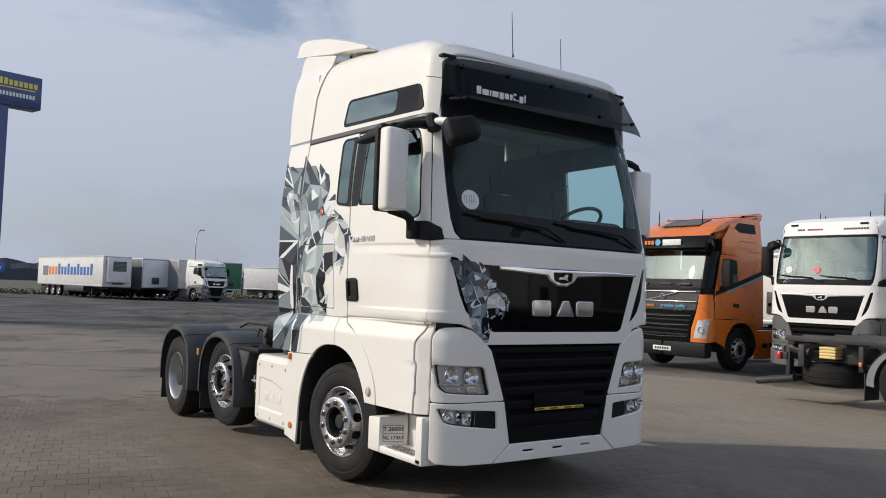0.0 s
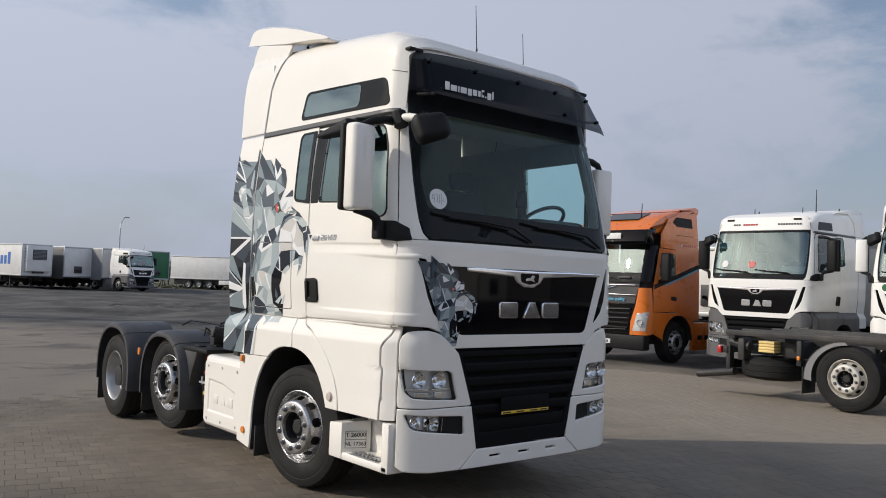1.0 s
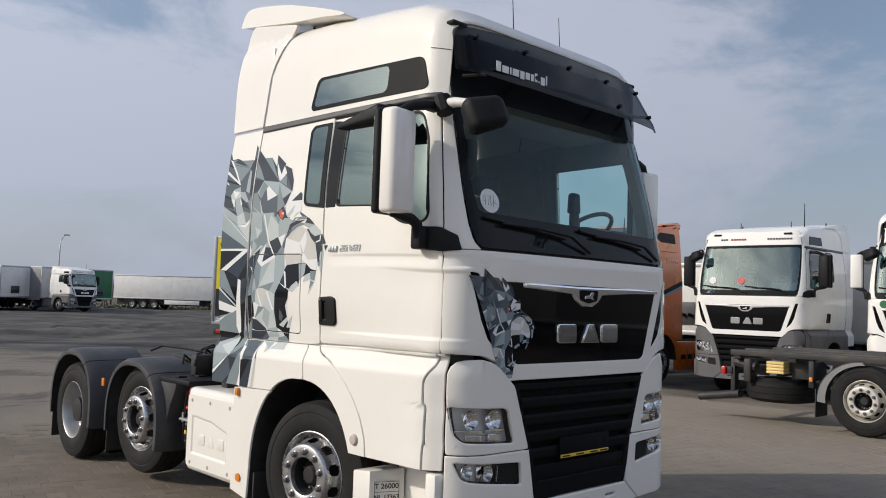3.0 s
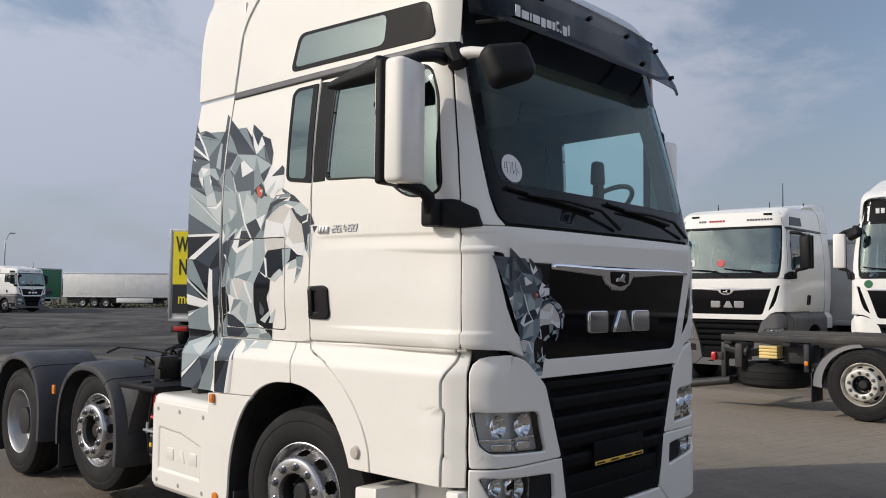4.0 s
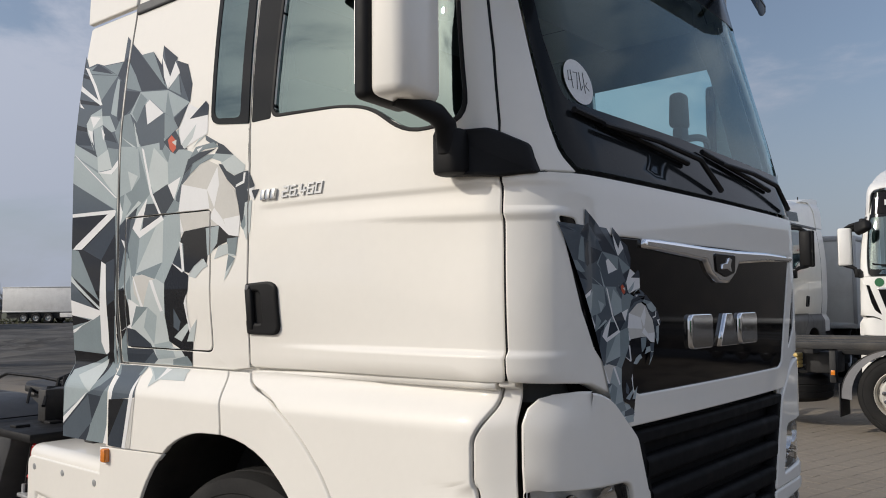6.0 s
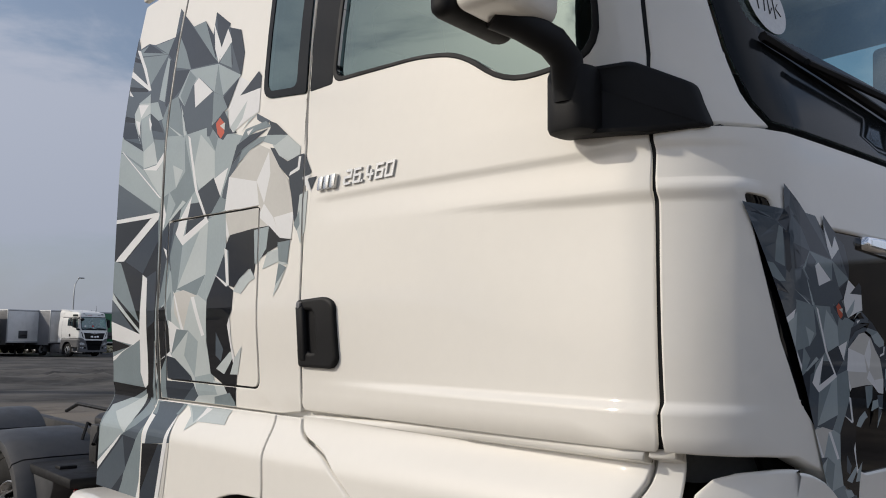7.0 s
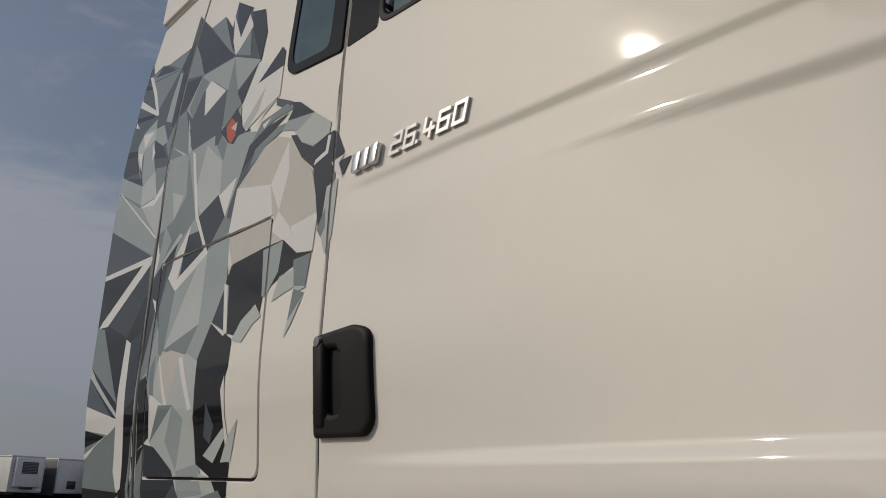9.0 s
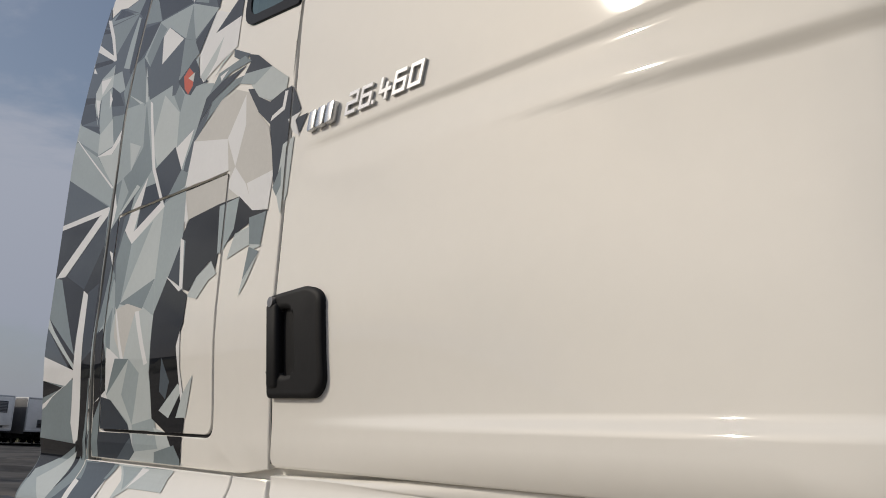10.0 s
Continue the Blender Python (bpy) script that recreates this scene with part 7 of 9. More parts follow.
box_trailer("white curtain trailer with dark grey side, front wall bare", 13.6, 16.75, 70.6, 12.5, body_m=M_TARP, z0=1.1, z1=3.58, side_m=M_DARKGREY)
box_trailer("grey curtain trailer coupled to a white tractor", 13.6, 19.55, 69.5, 12.5, body_m=M_TARP, z0=1.1, z1=3.58, side_m=M_TARP_G, legs=False)
box_trailer("dark green tarpaulin trailer with bare front wall", 13.6, 24.15, 72.0, 12.5, body_m=M_GREEN, z0=1.1, z1=3.62)
box_trailer("long white curtain trailer parked side-on", 13.6, 40.6, 77.1, 36.9, body_m=M_TARP, z1=3.6, front="curtain")
box_trailer("white trailer behind the orange tractor unit", 11.0, 16.0, 8.5, -87, body_m=M_TARP, z1=3.0, front="plain")
box_trailer("silver grey tipping trailer behind a white tractor", 9.0, 16.2, 5.0, -85, body_m=M_SILVER, z1=3.05, front="plain")

banner = box_trailer("white box trailer with yellow and black banner on its rear", 9.0, 8.45, 18.67, -50.0, z0=0.95, z1=3.5, front="none", wheels_at=(1.6, 10.4))
part("banner", bm_box(-1.16, 1.2, -0.035, -0.025, 1.92, 3.44), M_SIGN_Y, banner)
part("banner", bm_box(-1.16, 1.2, -0.035, -0.025, 1.10, 1.92), M_INK, banner)
lettering("W", 0.62, pose(-0.90, -0.04, 3.05, 90, 0, 0) @ Matrix.Diagonal((0.55, 1, 1, 1)), M_INK, banner, 0.003)
lettering("NIS", 0.62, pose(-0.74, -0.04, 2.40, 90, 0, 0) @ Matrix.Diagonal((0.55, 1, 1, 1)), M_INK, banner, 0.003)
lettering("me", 0.42, pose(-0.80, -0.04, 1.50, 90, 0, 0) @ Matrix.Diagonal((0.75, 1, 1, 1)), M_SIGN_Y, banner, 0.003)
for i in range(7):
    part("buckle", bm_box(-1.30, -1.25, -0.02, 0.03, 1.1 + i * 0.35, 1.2 + i * 0.35, 0.01), M_GALV, banner)
part("tail_lamp", bm_box(-1.1, -0.7, -0.05, 0.05, 0.58, 0.72, 0.02), M_RED, banner)
part("tail_lamp", bm_box(0.7, 1.1, -0.05, 0.05, 0.58, 0.72, 0.02), M_RED, banner)
part("bumper", bm_box(-1.2, 1.2, 0.0, 0.1, 0.55, 0.75, 0.02), M_FRAME, banner)


# ---- totem sign, lamp posts, edge of the yard ----
def build_totem():
    t = thing("totem_sign", "tall dark blue totem sign with yellow and white lettering bars", "sign")
    part("board", bm_box(-3.4, 0.0, -0.35, 0.35, 7.97, 9.2, 0.03), M_BLUE, t)
    part("column", bm_box(-2.3, -1.15, -0.3, 0.3, 0.0, 7.97, 0.03), M_BLUE, t)
    for i in range(9):
        part("lettering_bar", bm_box(-1.75 + i * 0.18, -1.62 + i * 0.18, -0.36, -0.35, 8.72, 8.97 if i < 3 else 8.92), M_TXT_YELLOW, t)
    part("lettering_bar", bm_box(-1.6, -0.25, -0.36, -0.35, 8.62, 8.66), M_TXT_YELLOW, t)
    for i in range(14):
        part("lettering_bar", bm_box(-1.9 + i * 0.12, -1.82 + i * 0.12, -0.36, -0.35, 8.32, 8.47), M_PAPER, t)
    t.matrix_basis = pose(0.5, 30.0, 0, 0, 0, 15)


build_totem()
small = thing("direction_sign", "small blue direction sign on a thin steel post", "sign")
part("board", bm_box(-1.2, 0, -0.04, 0.04, 1.78, 2.16, 0.01), M_TXT_BLUE, small)
part("post", bm_tube([(-0.6, 0, 0), (-0.6, 0, 1.8)], 0.04, 8), M_GALV, small)
for i in range(4):
    part("lettering_bar", bm_box(-0.6 + i * 0.13, -0.52 + i * 0.13, -0.045, -0.04, 1.9, 2.02), M_PAPER, small)
small.matrix_basis = pose(-0.28, 30.0, 0, 0, 0, 10)


def lamp_post(x, y, h):
    t = thing("street_lamp", "slim grey steel street lamp with single arm", "street lamp", "yard lamps")
    part("pole", bm_tube([(0, 0, -0.1), (0, 0, h * 0.75), (0.05, 0, h * 0.9), (0.5, 0, h)], 0.10, 8, r_end=0.05), M_GALV, t)
    part("lamp_head", bm_box(0.4, 1.1, -0.14, 0.14, h - 0.06, h + 0.1, 0.04), M_GALV, t)
    t.matrix_basis = pose(x, y, 0)
    return t


lamp_post(31.5, 105.0, 8.6)
lamp_post(-6.0, 92.0, 5.0)

# grass verge, hedge of bare bushes and far woods
bm = bmesh.new()
rng = random.Random(3)
for i in range(9000):
    x, y = rng.uniform(-60, 120), 84 + rng.random() ** 1.5 * 30
    h = rng.uniform(0.08, 0.28)
    a = rng.uniform(0, math.pi)
    dx, dy = 0.25 * math.cos(a), 0.25 * math.sin(a)
    bm.faces.new((bm.verts.new((x - dx, y - dy, -0.03)), bm.verts.new((x + dx, y + dy, -0.03)), bm.verts.new((x + rng.uniform(-0.1, 0.1), y, h))))
solo("grass_tufts", bm, M_GRASS, "dry tufts of grass along the verge", "grass", kind="stuff", smooth=False)
bm = bmesh.new()
lo = [bm.verts.new(p) for p in ((-400, 86, 0.015), (500, 86, 0.015))]
hi = [bm.verts.new(p) for p in ((-400, 240, 0.6), (500, 240, 0.6))]
bm.faces.new((lo[0], lo[1], hi[1], hi[0]))
solo("grass_verge", bm, M_GRASS, "dry brownish grass verge behind the yard", "grass", kind="structure")


def bare_bush(x, y, h, seed):
    rng = random.Random(seed)
    t = thing("bare_bush", "leafless brown bush at the edge of the yard", "bush", "bare bushes")
    trunk = bmesh.new()
    crown = bmesh.new()

    def limb(p, d, length, r, depth):
        q = p + d * length
        bm_tube([p, (p + q) / 2 + Vector((rng.uniform(-1, 1), rng.uniform(-1, 1), 0)) * length * 0.06, q], r, 4, trunk if depth > 2 else crown, r_end=r * 0.6)
        if depth == 0:
            return
        for _ in range(3 if depth > 1 else 4):
            nd = (d + Vector((rng.uniform(-0.8, 0.8), rng.uniform(-0.8, 0.8), rng.uniform(-0.1, 0.5)))).normalized()
            limb(p + d * length * rng.uniform(0.5, 1.0), nd, length * rng.uniform(0.55, 0.8), r * 0.55, depth - 1)

    for _ in range(3):
        limb(Vector((rng.uniform(-0.4, 0.4), rng.uniform(-0.4, 0.4), -0.1)), Vector((rng.uniform(-0.3, 0.3), rng.uniform(-0.3, 0.3), 1)).normalized(), h * 0.38, 0.07, 4)
    part("trunk", trunk, M_TWIG, t)
    part("crown", crown, M_TWIG, t)
    t.matrix_basis = pose(x, y, 0)
    return t


bush = bare_bush(34.0, 96.0, 4.4, 1)
bush2 = bare_bush(31.0, 98.0, 3.6, 2)
for i in range(9):
    rng = random.Random(20 + i)
    src_ = (bush, bush2)[i % 2]
    copy_thing(src_, pose(36 + i * 4.6 + rng.uniform(-1.5, 1.5), 100 + rng.uniform(-4, 6), 0, 0, 0, rng.uniform(0, 360)) @ Matrix.Scale(rng.uniform(0.7, 1.15), 4))


def far_woods():
    bm = bmesh.new()
    rng = random.Random(5)
    for k, (y0, hmax) in enumerate(((330, 9), (360, 11))):
        prev = None
        x = -500
        while x < 700:
            h = hmax * (0.55 + 0.35 * noise.noise((x * 0.012, k * 5.0, 0)) + 0.15 * noise.noise((x * 0.11, k, 2))) + rng.uniform(-0.4, 0.4)
            if x > 60:
                h *= max(0.35, 1 - (x - 60) / 300)
            row = (bm.verts.new((x, y0, -1)), bm.verts.new((x, y0 + 2, h * 0.7)), bm.verts.new((x, y0 + 5, h)), bm.verts.new((x, y0 + 12, h * 0.8)))
            if prev:
                for i in range(3):
                    bm.faces.new((prev[i], row[i], row[i + 1], prev[i + 1]))
            prev = row
            x += 2.2
    solo("far_woods", bm, M_WOOD_FAR, "woods on the horizon, distance haze in their bluish colour", "woods", kind="structure", smooth=False)


far_woods()
mast = thing("lattice_mast", "distant red and white lattice mast", "mast")
for i in range(4):
    part("leg", bm_tube([((i % 2 - 0.5) * 5, (i // 2 - 0.5) * 5, 0), (0, 0, 34)], 0.25, 4), M_GALV, mast)
mast.matrix_basis = pose(6.0, 320, 0)


# ---- what stands behind the camera: a hall and a row of parked trailers, seen in paint and chrome ----
def hall():
    t = thing("hall", "long grey clad hall with cream office front", "building")
    # pale walls out of view, throwing light back at the tractor's front
    part("wall", bm_box(-50, 40, -46, -34, -0.1, 7.5, 0.05), M_CLAD, t)
    part("roof", bm_box(-50.5, 40.5, -46.5, -33.5, 7.5, 7.9, 0.05), M_DARKGREY, t)
    part("office", bm_box(2, 16, -34, -31, -0.1, 6.0, 0.05), M_TARP, t)
    for i in range(5):
        for z in (1.2, 3.9):
            w = part("window", bm_box(3 + i * 2.6, 4.6 + i * 2.6, -31.0, -30.92, z, z + 1.3, 0.02), M_BLACK_GLOSS, t)
    for i in range(5):
        part("roller_gate", bm_box(-44 + i * 8, -40 + i * 8, -34.0, -33.9, 0, 4.5, 0.02), M_DARKGREY, t)


hall()
for i, (x, m_) in enumerate(((-14, M_GREEN), (-6.5, M_TARP_G), (9, M_TARP_G), (17, M_TARP), (24, M_TARP_G), (-22, M_TARP_G))):
    box_trailer("parked curtain trailer on the far side of the yard", 13.6, x, -17.0 - (i % 2), 180, body_m=m_, z1=3.9)
# unseen; added so that the black grille mirrors something dark
box_trailer("added dark grey curtain trailer, out of view, mirrored in the grille", 13.6, 22.0, -16.5, 0, body_m=M_DARKGREY, z1=3.9)

# ---- faceted foil on the side and front of the tractor ----
from mathutils.geometry import delaunay_2d_cdt

FOIL = {
    "black": mat("foil_black", (0.009, 0.01, 0.013), 0.6, coat=0.6, spec=0.02, vary=0.1),
    "slate": mat("foil_slate", (0.034, 0.043, 0.057), 0.6, coat=0.6, spec=0.02, vary=0.1),
    "slate2": mat("foil_slate_light", (0.080, 0.100, 0.122), 0.6, coat=0.6, spec=0.02, vary=0.08),
    "mid": mat("foil_mid", (0.205, 0.25, 0.268), 0.6, coat=0.6, spec=0.02, vary=0.08),
    "soft": mat("foil_soft", (0.345, 0.4, 0.415), 0.6, coat=0.6, spec=0.02, vary=0.06),
    "light": mat("foil_light", (0.5, 0.545, 0.545), 0.6, coat=0.6, spec=0.02, vary=0.05),
    "pale": mat("foil_pale", (0.58, 0.565, 0.53), 0.6, coat=0.6, spec=0.02, vary=0.05),
    "white": mat("foil_white", (0.76, 0.76, 0.76), 0.6, coat=0.6, spec=0.02, vary=0.03),
    "red": mat("foil_red", (0.55, 0.10, 0.05), 0.6, coat=0.6, spec=0.02, vary=0.1),
}
FOIL_ORDER = list(FOIL)
FOIL_FACETS = []


def facet(tone, *outline):
    """One drawn facet; later ones lie over earlier ones."""
    FOIL_FACETS.append((tone, list(outline)))


facet("mid", (2.66, 2.387), (2.25, 2.391), (2.283, 1.383), (2.215, 1.03), (2.66, 0.967), (2.66, 1.362))
facet("soft", (2.25, 2.391), (1.841, 2.382), (1.78, 2.406), (1.742, 2.171), (1.768, 2.053), (1.747, 1.925), (1.873, 1.618), (1.811, 1.445), (1.787, 1.403), (1.996, 1.393), (2.273, 1.383))
facet("light", (1.952, 1.508), (1.771, 1.48), (1.692, 1.412), (1.717, 1.386), (1.996, 1.393))
facet("slate2", (2.66, 2.902), (2.615, 2.837), (2.537, 2.841), (2.468, 2.818), (2.287, 2.804), (2.285, 2.925), (2.248, 2.895), (2.129, 2.803), (2.035, 2.799), (1.955, 2.718), (1.957, 2.812), (1.835, 2.733), (1.84, 2.72), (1.75, 2.686), (1.705, 2.593), (1.711, 2.516), (1.718, 2.513), (1.785, 2.413), (1.841, 2.382), (2.183, 2.381), (2.66, 2.387))
facet("slate", (2.66, 2.902), (2.644, 2.843), (2.583, 2.786), (2.66, 2.819))
# three thin dark streaks across the upper part of the deflector
facet("black", (2.66, 2.813), (2.568, 2.772), (2.57, 2.762), (2.66, 2.791))
facet("black", (2.66, 2.679), (2.476, 2.633), (2.466, 2.616), (2.66, 2.658))
facet("black", (2.66, 2.55), (2.546, 2.518), (2.536, 2.496), (2.66, 2.524))
facet("mid", (2.64, 2.831), (2.534, 2.83), (2.327, 2.743), (2.586, 2.798))
facet("slate", (2.581, 2.813), (2.525, 2.836), (2.37, 2.757))
facet("mid", (2.467, 2.815), (2.295, 2.801), (2.327, 2.743))
facet("slate", (2.287, 2.804), (2.255, 2.825), (2.248, 2.767), (2.266, 2.695), (2.327, 2.743))
facet("mid", (2.585, 2.792), (2.326, 2.741), (2.452, 2.639), (2.518, 2.728))
facet("slate2", (2.324, 2.732), (2.34, 2.646), (2.345, 2.546), (2.432, 2.6), (2.452, 2.639))
facet("soft", (2.322, 2.727), (2.3, 2.715), (2.296, 2.625), (2.295, 2.538), (2.348, 2.559), (2.34, 2.646))
facet("slate", (2.3, 2.715), (2.256, 2.693), (2.259, 2.631), (2.248, 2.493), (2.287, 2.524), (2.291, 2.624))
facet("white", (2.649, 2.841), (2.612, 2.828), (2.518, 2.728), (2.436, 2.616), (2.457, 2.619), (2.544, 2.73))
facet("white", (2.66, 2.769), (2.656, 2.747), (2.444, 2.627), (2.451, 2.616), (2.66, 2.723))
facet("white", (2.66, 2.679), (2.66, 2.666), (2.604, 2.622), (2.646, 2.638))
facet("slate", (2.66, 2.524), (2.535, 2.493), (2.491, 2.425), (2.643, 2.447), (2.66, 2.463))
facet("light", (2.567, 2.54), (2.534, 2.576), (2.437, 2.6), (2.427, 2.56), (2.356, 2.551), (2.291, 2.47), (2.329, 2.469), (2.412, 2.515), (2.496, 2.503), (2.503, 2.432), (2.465, 2.389), (2.545, 2.49))
facet("soft", (2.54, 2.58), (2.437, 2.6), (2.433, 2.561))
facet("white", (2.538, 2.574), (2.441, 2.555), (2.498, 2.513))
facet("soft", (2.427, 2.56), (2.356, 2.551), (2.291, 2.47), (2.329, 2.469), (2.412, 2.515))
facet("slate", (2.412, 2.515), (2.329, 2.469), (2.272, 2.411), (2.303, 2.398), (2.383, 2.44))
facet("white", (2.55, 2.511), (2.505, 2.496), (2.481, 2.424))
facet("soft", (2.496, 2.505), (2.412, 2.512), (2.383, 2.44), (2.349, 2.385), (2.44, 2.363), (2.469, 2.414))
facet("white", (2.426, 2.507), (2.387, 2.465), (2.397, 2.437))
facet("slate2", (2.303, 2.398), (2.383, 2.44), (2.272, 2.411), (2.225, 2.44), (2.228, 2.368))
facet("slate", (2.643, 2.447), (2.466, 2.396), (2.44, 2.363))
facet("soft", (2.66, 2.463), (2.643, 2.447), (2.44, 2.363), (2.428, 2.297), (2.644, 2.392), (2.66, 2.387))
facet("light", (2.44, 2.363), (2.35, 2.39), (2.305, 2.294), (2.428, 2.292))
facet("mid", (2.351, 2.398), (2.228, 2.373), (2.233, 2.333), (2.306, 2.299))
facet("light", (2.428, 2.292), (2.304, 2.267), (2.224, 2.332), (2.242, 2.179), (2.259, 2.152))
facet("white", (2.438, 2.288), (2.315, 2.29), (2.234, 2.345), (2.249, 2.304), (2.309, 2.268))
facet("soft", (2.66, 2.387), (2.643, 2.387), (2.422, 2.283), (2.259, 2.157), (2.265, 2.1), (2.66, 2.259), (2.66, 2.272))
facet("white", (2.656, 2.399), (2.632, 2.388), (2.254, 2.152), (2.273, 2.156))
facet("slate2", (2.66, 2.272), (2.66, 2.26), (2.27, 2.098), (2.375, 2.088), (2.66, 2.103))
facet("black", (2.66, 2.103), (2.275, 2.099), (2.254, 1.826), (2.271, 1.616), (2.66, 1.613))
facet("slate", (2.273, 2.07), (2.268, 1.991), (2.386, 1.873), (2.552, 1.93))
facet("white", (2.66, 2.108), (2.27, 2.101), (2.265, 2.088), (2.341, 2.085), (2.66, 2.092))
facet("white", (2.265, 2.095), (2.273, 2.075), (2.568, 1.931), (2.648, 1.935), (2.623, 1.951), (2.341, 2.083))
facet("mid", (2.66, 1.938), (2.594, 1.925), (2.398, 1.682), (2.66, 1.81))
facet("light", (2.66, 1.81), (2.604, 1.77), (2.364, 1.637), (2.397, 1.641), (2.66, 1.78))
facet("slate2", (2.66, 1.78), (2.431, 1.644), (2.66, 1.686))
facet("white", (2.66, 1.691), (2.364, 1.634), (2.463, 1.598), (2.66, 1.618))
facet("black", (2.66, 1.618), (2.479, 1.593), (2.66, 1.567))
facet("white", (2.365, 1.629), (2.57, 1.569), (2.66, 1.527), (2.66, 1.547))
facet("mid", (2.66, 1.532), (2.439, 1.593), (2.402, 1.543), (2.372, 1.439), (2.66, 1.449))
facet("slate", (2.351, 1.858), (2.271, 1.878), (2.268, 1.686), (2.332, 1.658))
facet("black", (2.336, 1.663), (2.268, 1.69), (2.308, 1.395), (2.374, 1.378), (2.339, 1.497))
facet("white", (2.386, 1.869), (2.346, 1.853), (2.339, 1.686), (2.34, 1.45), (2.368, 1.437), (2.407, 1.495), (2.398, 1.687))
facet("black", (2.66, 1.449), (2.339, 1.438), (2.57, 1.368), (2.655, 1.331))
facet("soft", (2.66, 1.179), (2.64, 1.36), (2.489, 1.396), (2.308, 1.395), (2.357, 1.356), (2.436, 1.265), (2.66, 1.155))
facet("light", (2.575, 1.338), (2.34, 1.422), (2.357, 1.356), (2.426, 1.268))
facet("mid", (2.34, 1.422), (2.303, 1.395), (2.258, 1.357), (2.338, 1.299), (2.359, 1.358))
facet("black", (2.348, 1.426), (2.313, 1.418), (2.354, 1.354), (2.39, 1.316))
facet("slate2", (2.267, 1.357), (2.258, 1.313), (2.322, 1.252), (2.455, 1.256), (2.342, 1.303))
facet("white", (2.66, 1.138), (2.446, 1.267), (2.66, 1.075))
facet("slate", (2.445, 1.26), (2.318, 1.253), (2.411, 1.122), (2.448, 1.014), (2.66, 0.979), (2.66, 1.107))
facet("slate2", (2.435, 1.256), (2.397, 1.135), (2.58, 0.998), (2.66, 0.979), (2.66, 1.094))
facet("mid", (2.322, 1.252), (2.267, 1.317), (2.275, 1.181), (2.298, 1.025), (2.468, 1.012))
facet("slate", (2.248, 2.895), (1.888, 2.6), (2.093, 2.626), (2.185, 2.741), (2.252, 2.814))
facet("mid", (2.129, 2.803), (2.035, 2.799), (1.888, 2.602), (1.932, 2.634))
facet("slate", (2.035, 2.799), (1.951, 2.719), (1.937, 2.747), (1.908, 2.618))
facet("white", (1.958, 2.764), (1.915, 2.706), (1.874, 2.651), (1.883, 2.597), (1.925, 2.661))
facet("slate", (1.957, 2.812), (1.835, 2.733), (1.857, 2.705), (1.879, 2.656), (1.922, 2.72))
facet("white", (1.848, 2.717), (1.803, 2.659), (1.817, 2.648), (1.88, 2.601), (1.875, 2.658))
facet("mid", (1.875, 2.597), (1.814, 2.654), (1.783, 2.556))
facet("slate", (1.807, 2.66), (1.836, 2.719), (1.75, 2.686), (1.705, 2.593), (1.71, 2.511), (1.786, 2.571))
facet("slate2", (1.806, 2.652), (1.776, 2.56), (1.714, 2.512))
facet("mid", (2.237, 2.795), (2.158, 2.71), (2.097, 2.624), (2.229, 2.663))
facet("slate", (2.236, 2.651), (2.102, 2.623), (2.127, 2.574), (2.231, 2.524))
facet("soft", (2.102, 2.623), (1.882, 2.594), (1.888, 2.491), (2.017, 2.573), (2.065, 2.553), (2.109, 2.482), (2.173, 2.534))
facet("mid", (2.1, 2.618), (2.039, 2.577), (2.064, 2.551), (2.109, 2.482), (2.154, 2.531))
facet("white", (2.052, 2.556), (2.021, 2.574), (1.901, 2.496), (2.022, 2.461))
facet("soft", (1.882, 2.594), (1.71, 2.513), (1.82, 2.466), (1.871, 2.486))
facet("mid", (1.888, 2.491), (1.881, 2.589), (1.86, 2.539), (1.819, 2.461))
facet("slate2", (2.021, 2.458), (1.893, 2.492), (1.883, 2.366), (2.013, 2.434))
facet("mid", (1.893, 2.492), (1.819, 2.461), (1.781, 2.412), (1.88, 2.37))
facet("slate", (1.819, 2.457), (1.714, 2.512), (1.781, 2.41))
facet("mid", (2.255, 2.529), (2.173, 2.534), (2.121, 2.448), (2.092, 2.368), (2.299, 2.462))
facet("light", (2.137, 2.492), (2.107, 2.446), (2.074, 2.366), (2.092, 2.368))
facet("slate2", (2.117, 2.453), (2.013, 2.434), (1.883, 2.366), (2.065, 2.367))
facet("mid", (2.299, 2.462), (2.203, 2.423), (2.087, 2.365), (2.15, 2.334), (2.238, 2.375))
facet("light", (2.238, 2.435), (2.1, 2.367), (2.118, 2.367))
facet("soft", (2.231, 2.388), (2.101, 2.37), (2.064, 2.23), (2.132, 2.177), (2.207, 2.294))
facet("mid", (2.083, 2.367), (1.982, 2.148), (2.074, 2.093), (2.193, 2.061), (2.231, 2.154), (2.132, 2.177), (2.064, 2.23))
facet("light", (2.164, 2.267), (2.082, 2.237), (2.132, 2.175))
facet("soft", (2.082, 2.362), (1.883, 2.363), (1.834, 2.314), (1.748, 2.319), (1.671, 2.296), (1.695, 2.239), (1.768, 2.14), (1.848, 2.172), (1.965, 2.144), (2.021, 2.248))
facet("light", (1.96, 2.35), (1.852, 2.272), (1.844, 2.174), (1.953, 2.152), (2.003, 2.223))
facet("mid", (1.91, 2.342), (1.883, 2.363), (1.834, 2.314), (1.848, 2.271))
facet("slate2", (1.923, 2.39), (1.867, 2.363), (1.892, 2.331), (1.913, 2.334))
facet("slate", (1.887, 2.366), (1.841, 2.386), (1.804, 2.407), (1.772, 2.371), (1.757, 2.336), (1.726, 2.327), (1.706, 2.311), (1.772, 2.318), (1.798, 2.302), (1.83, 2.316))
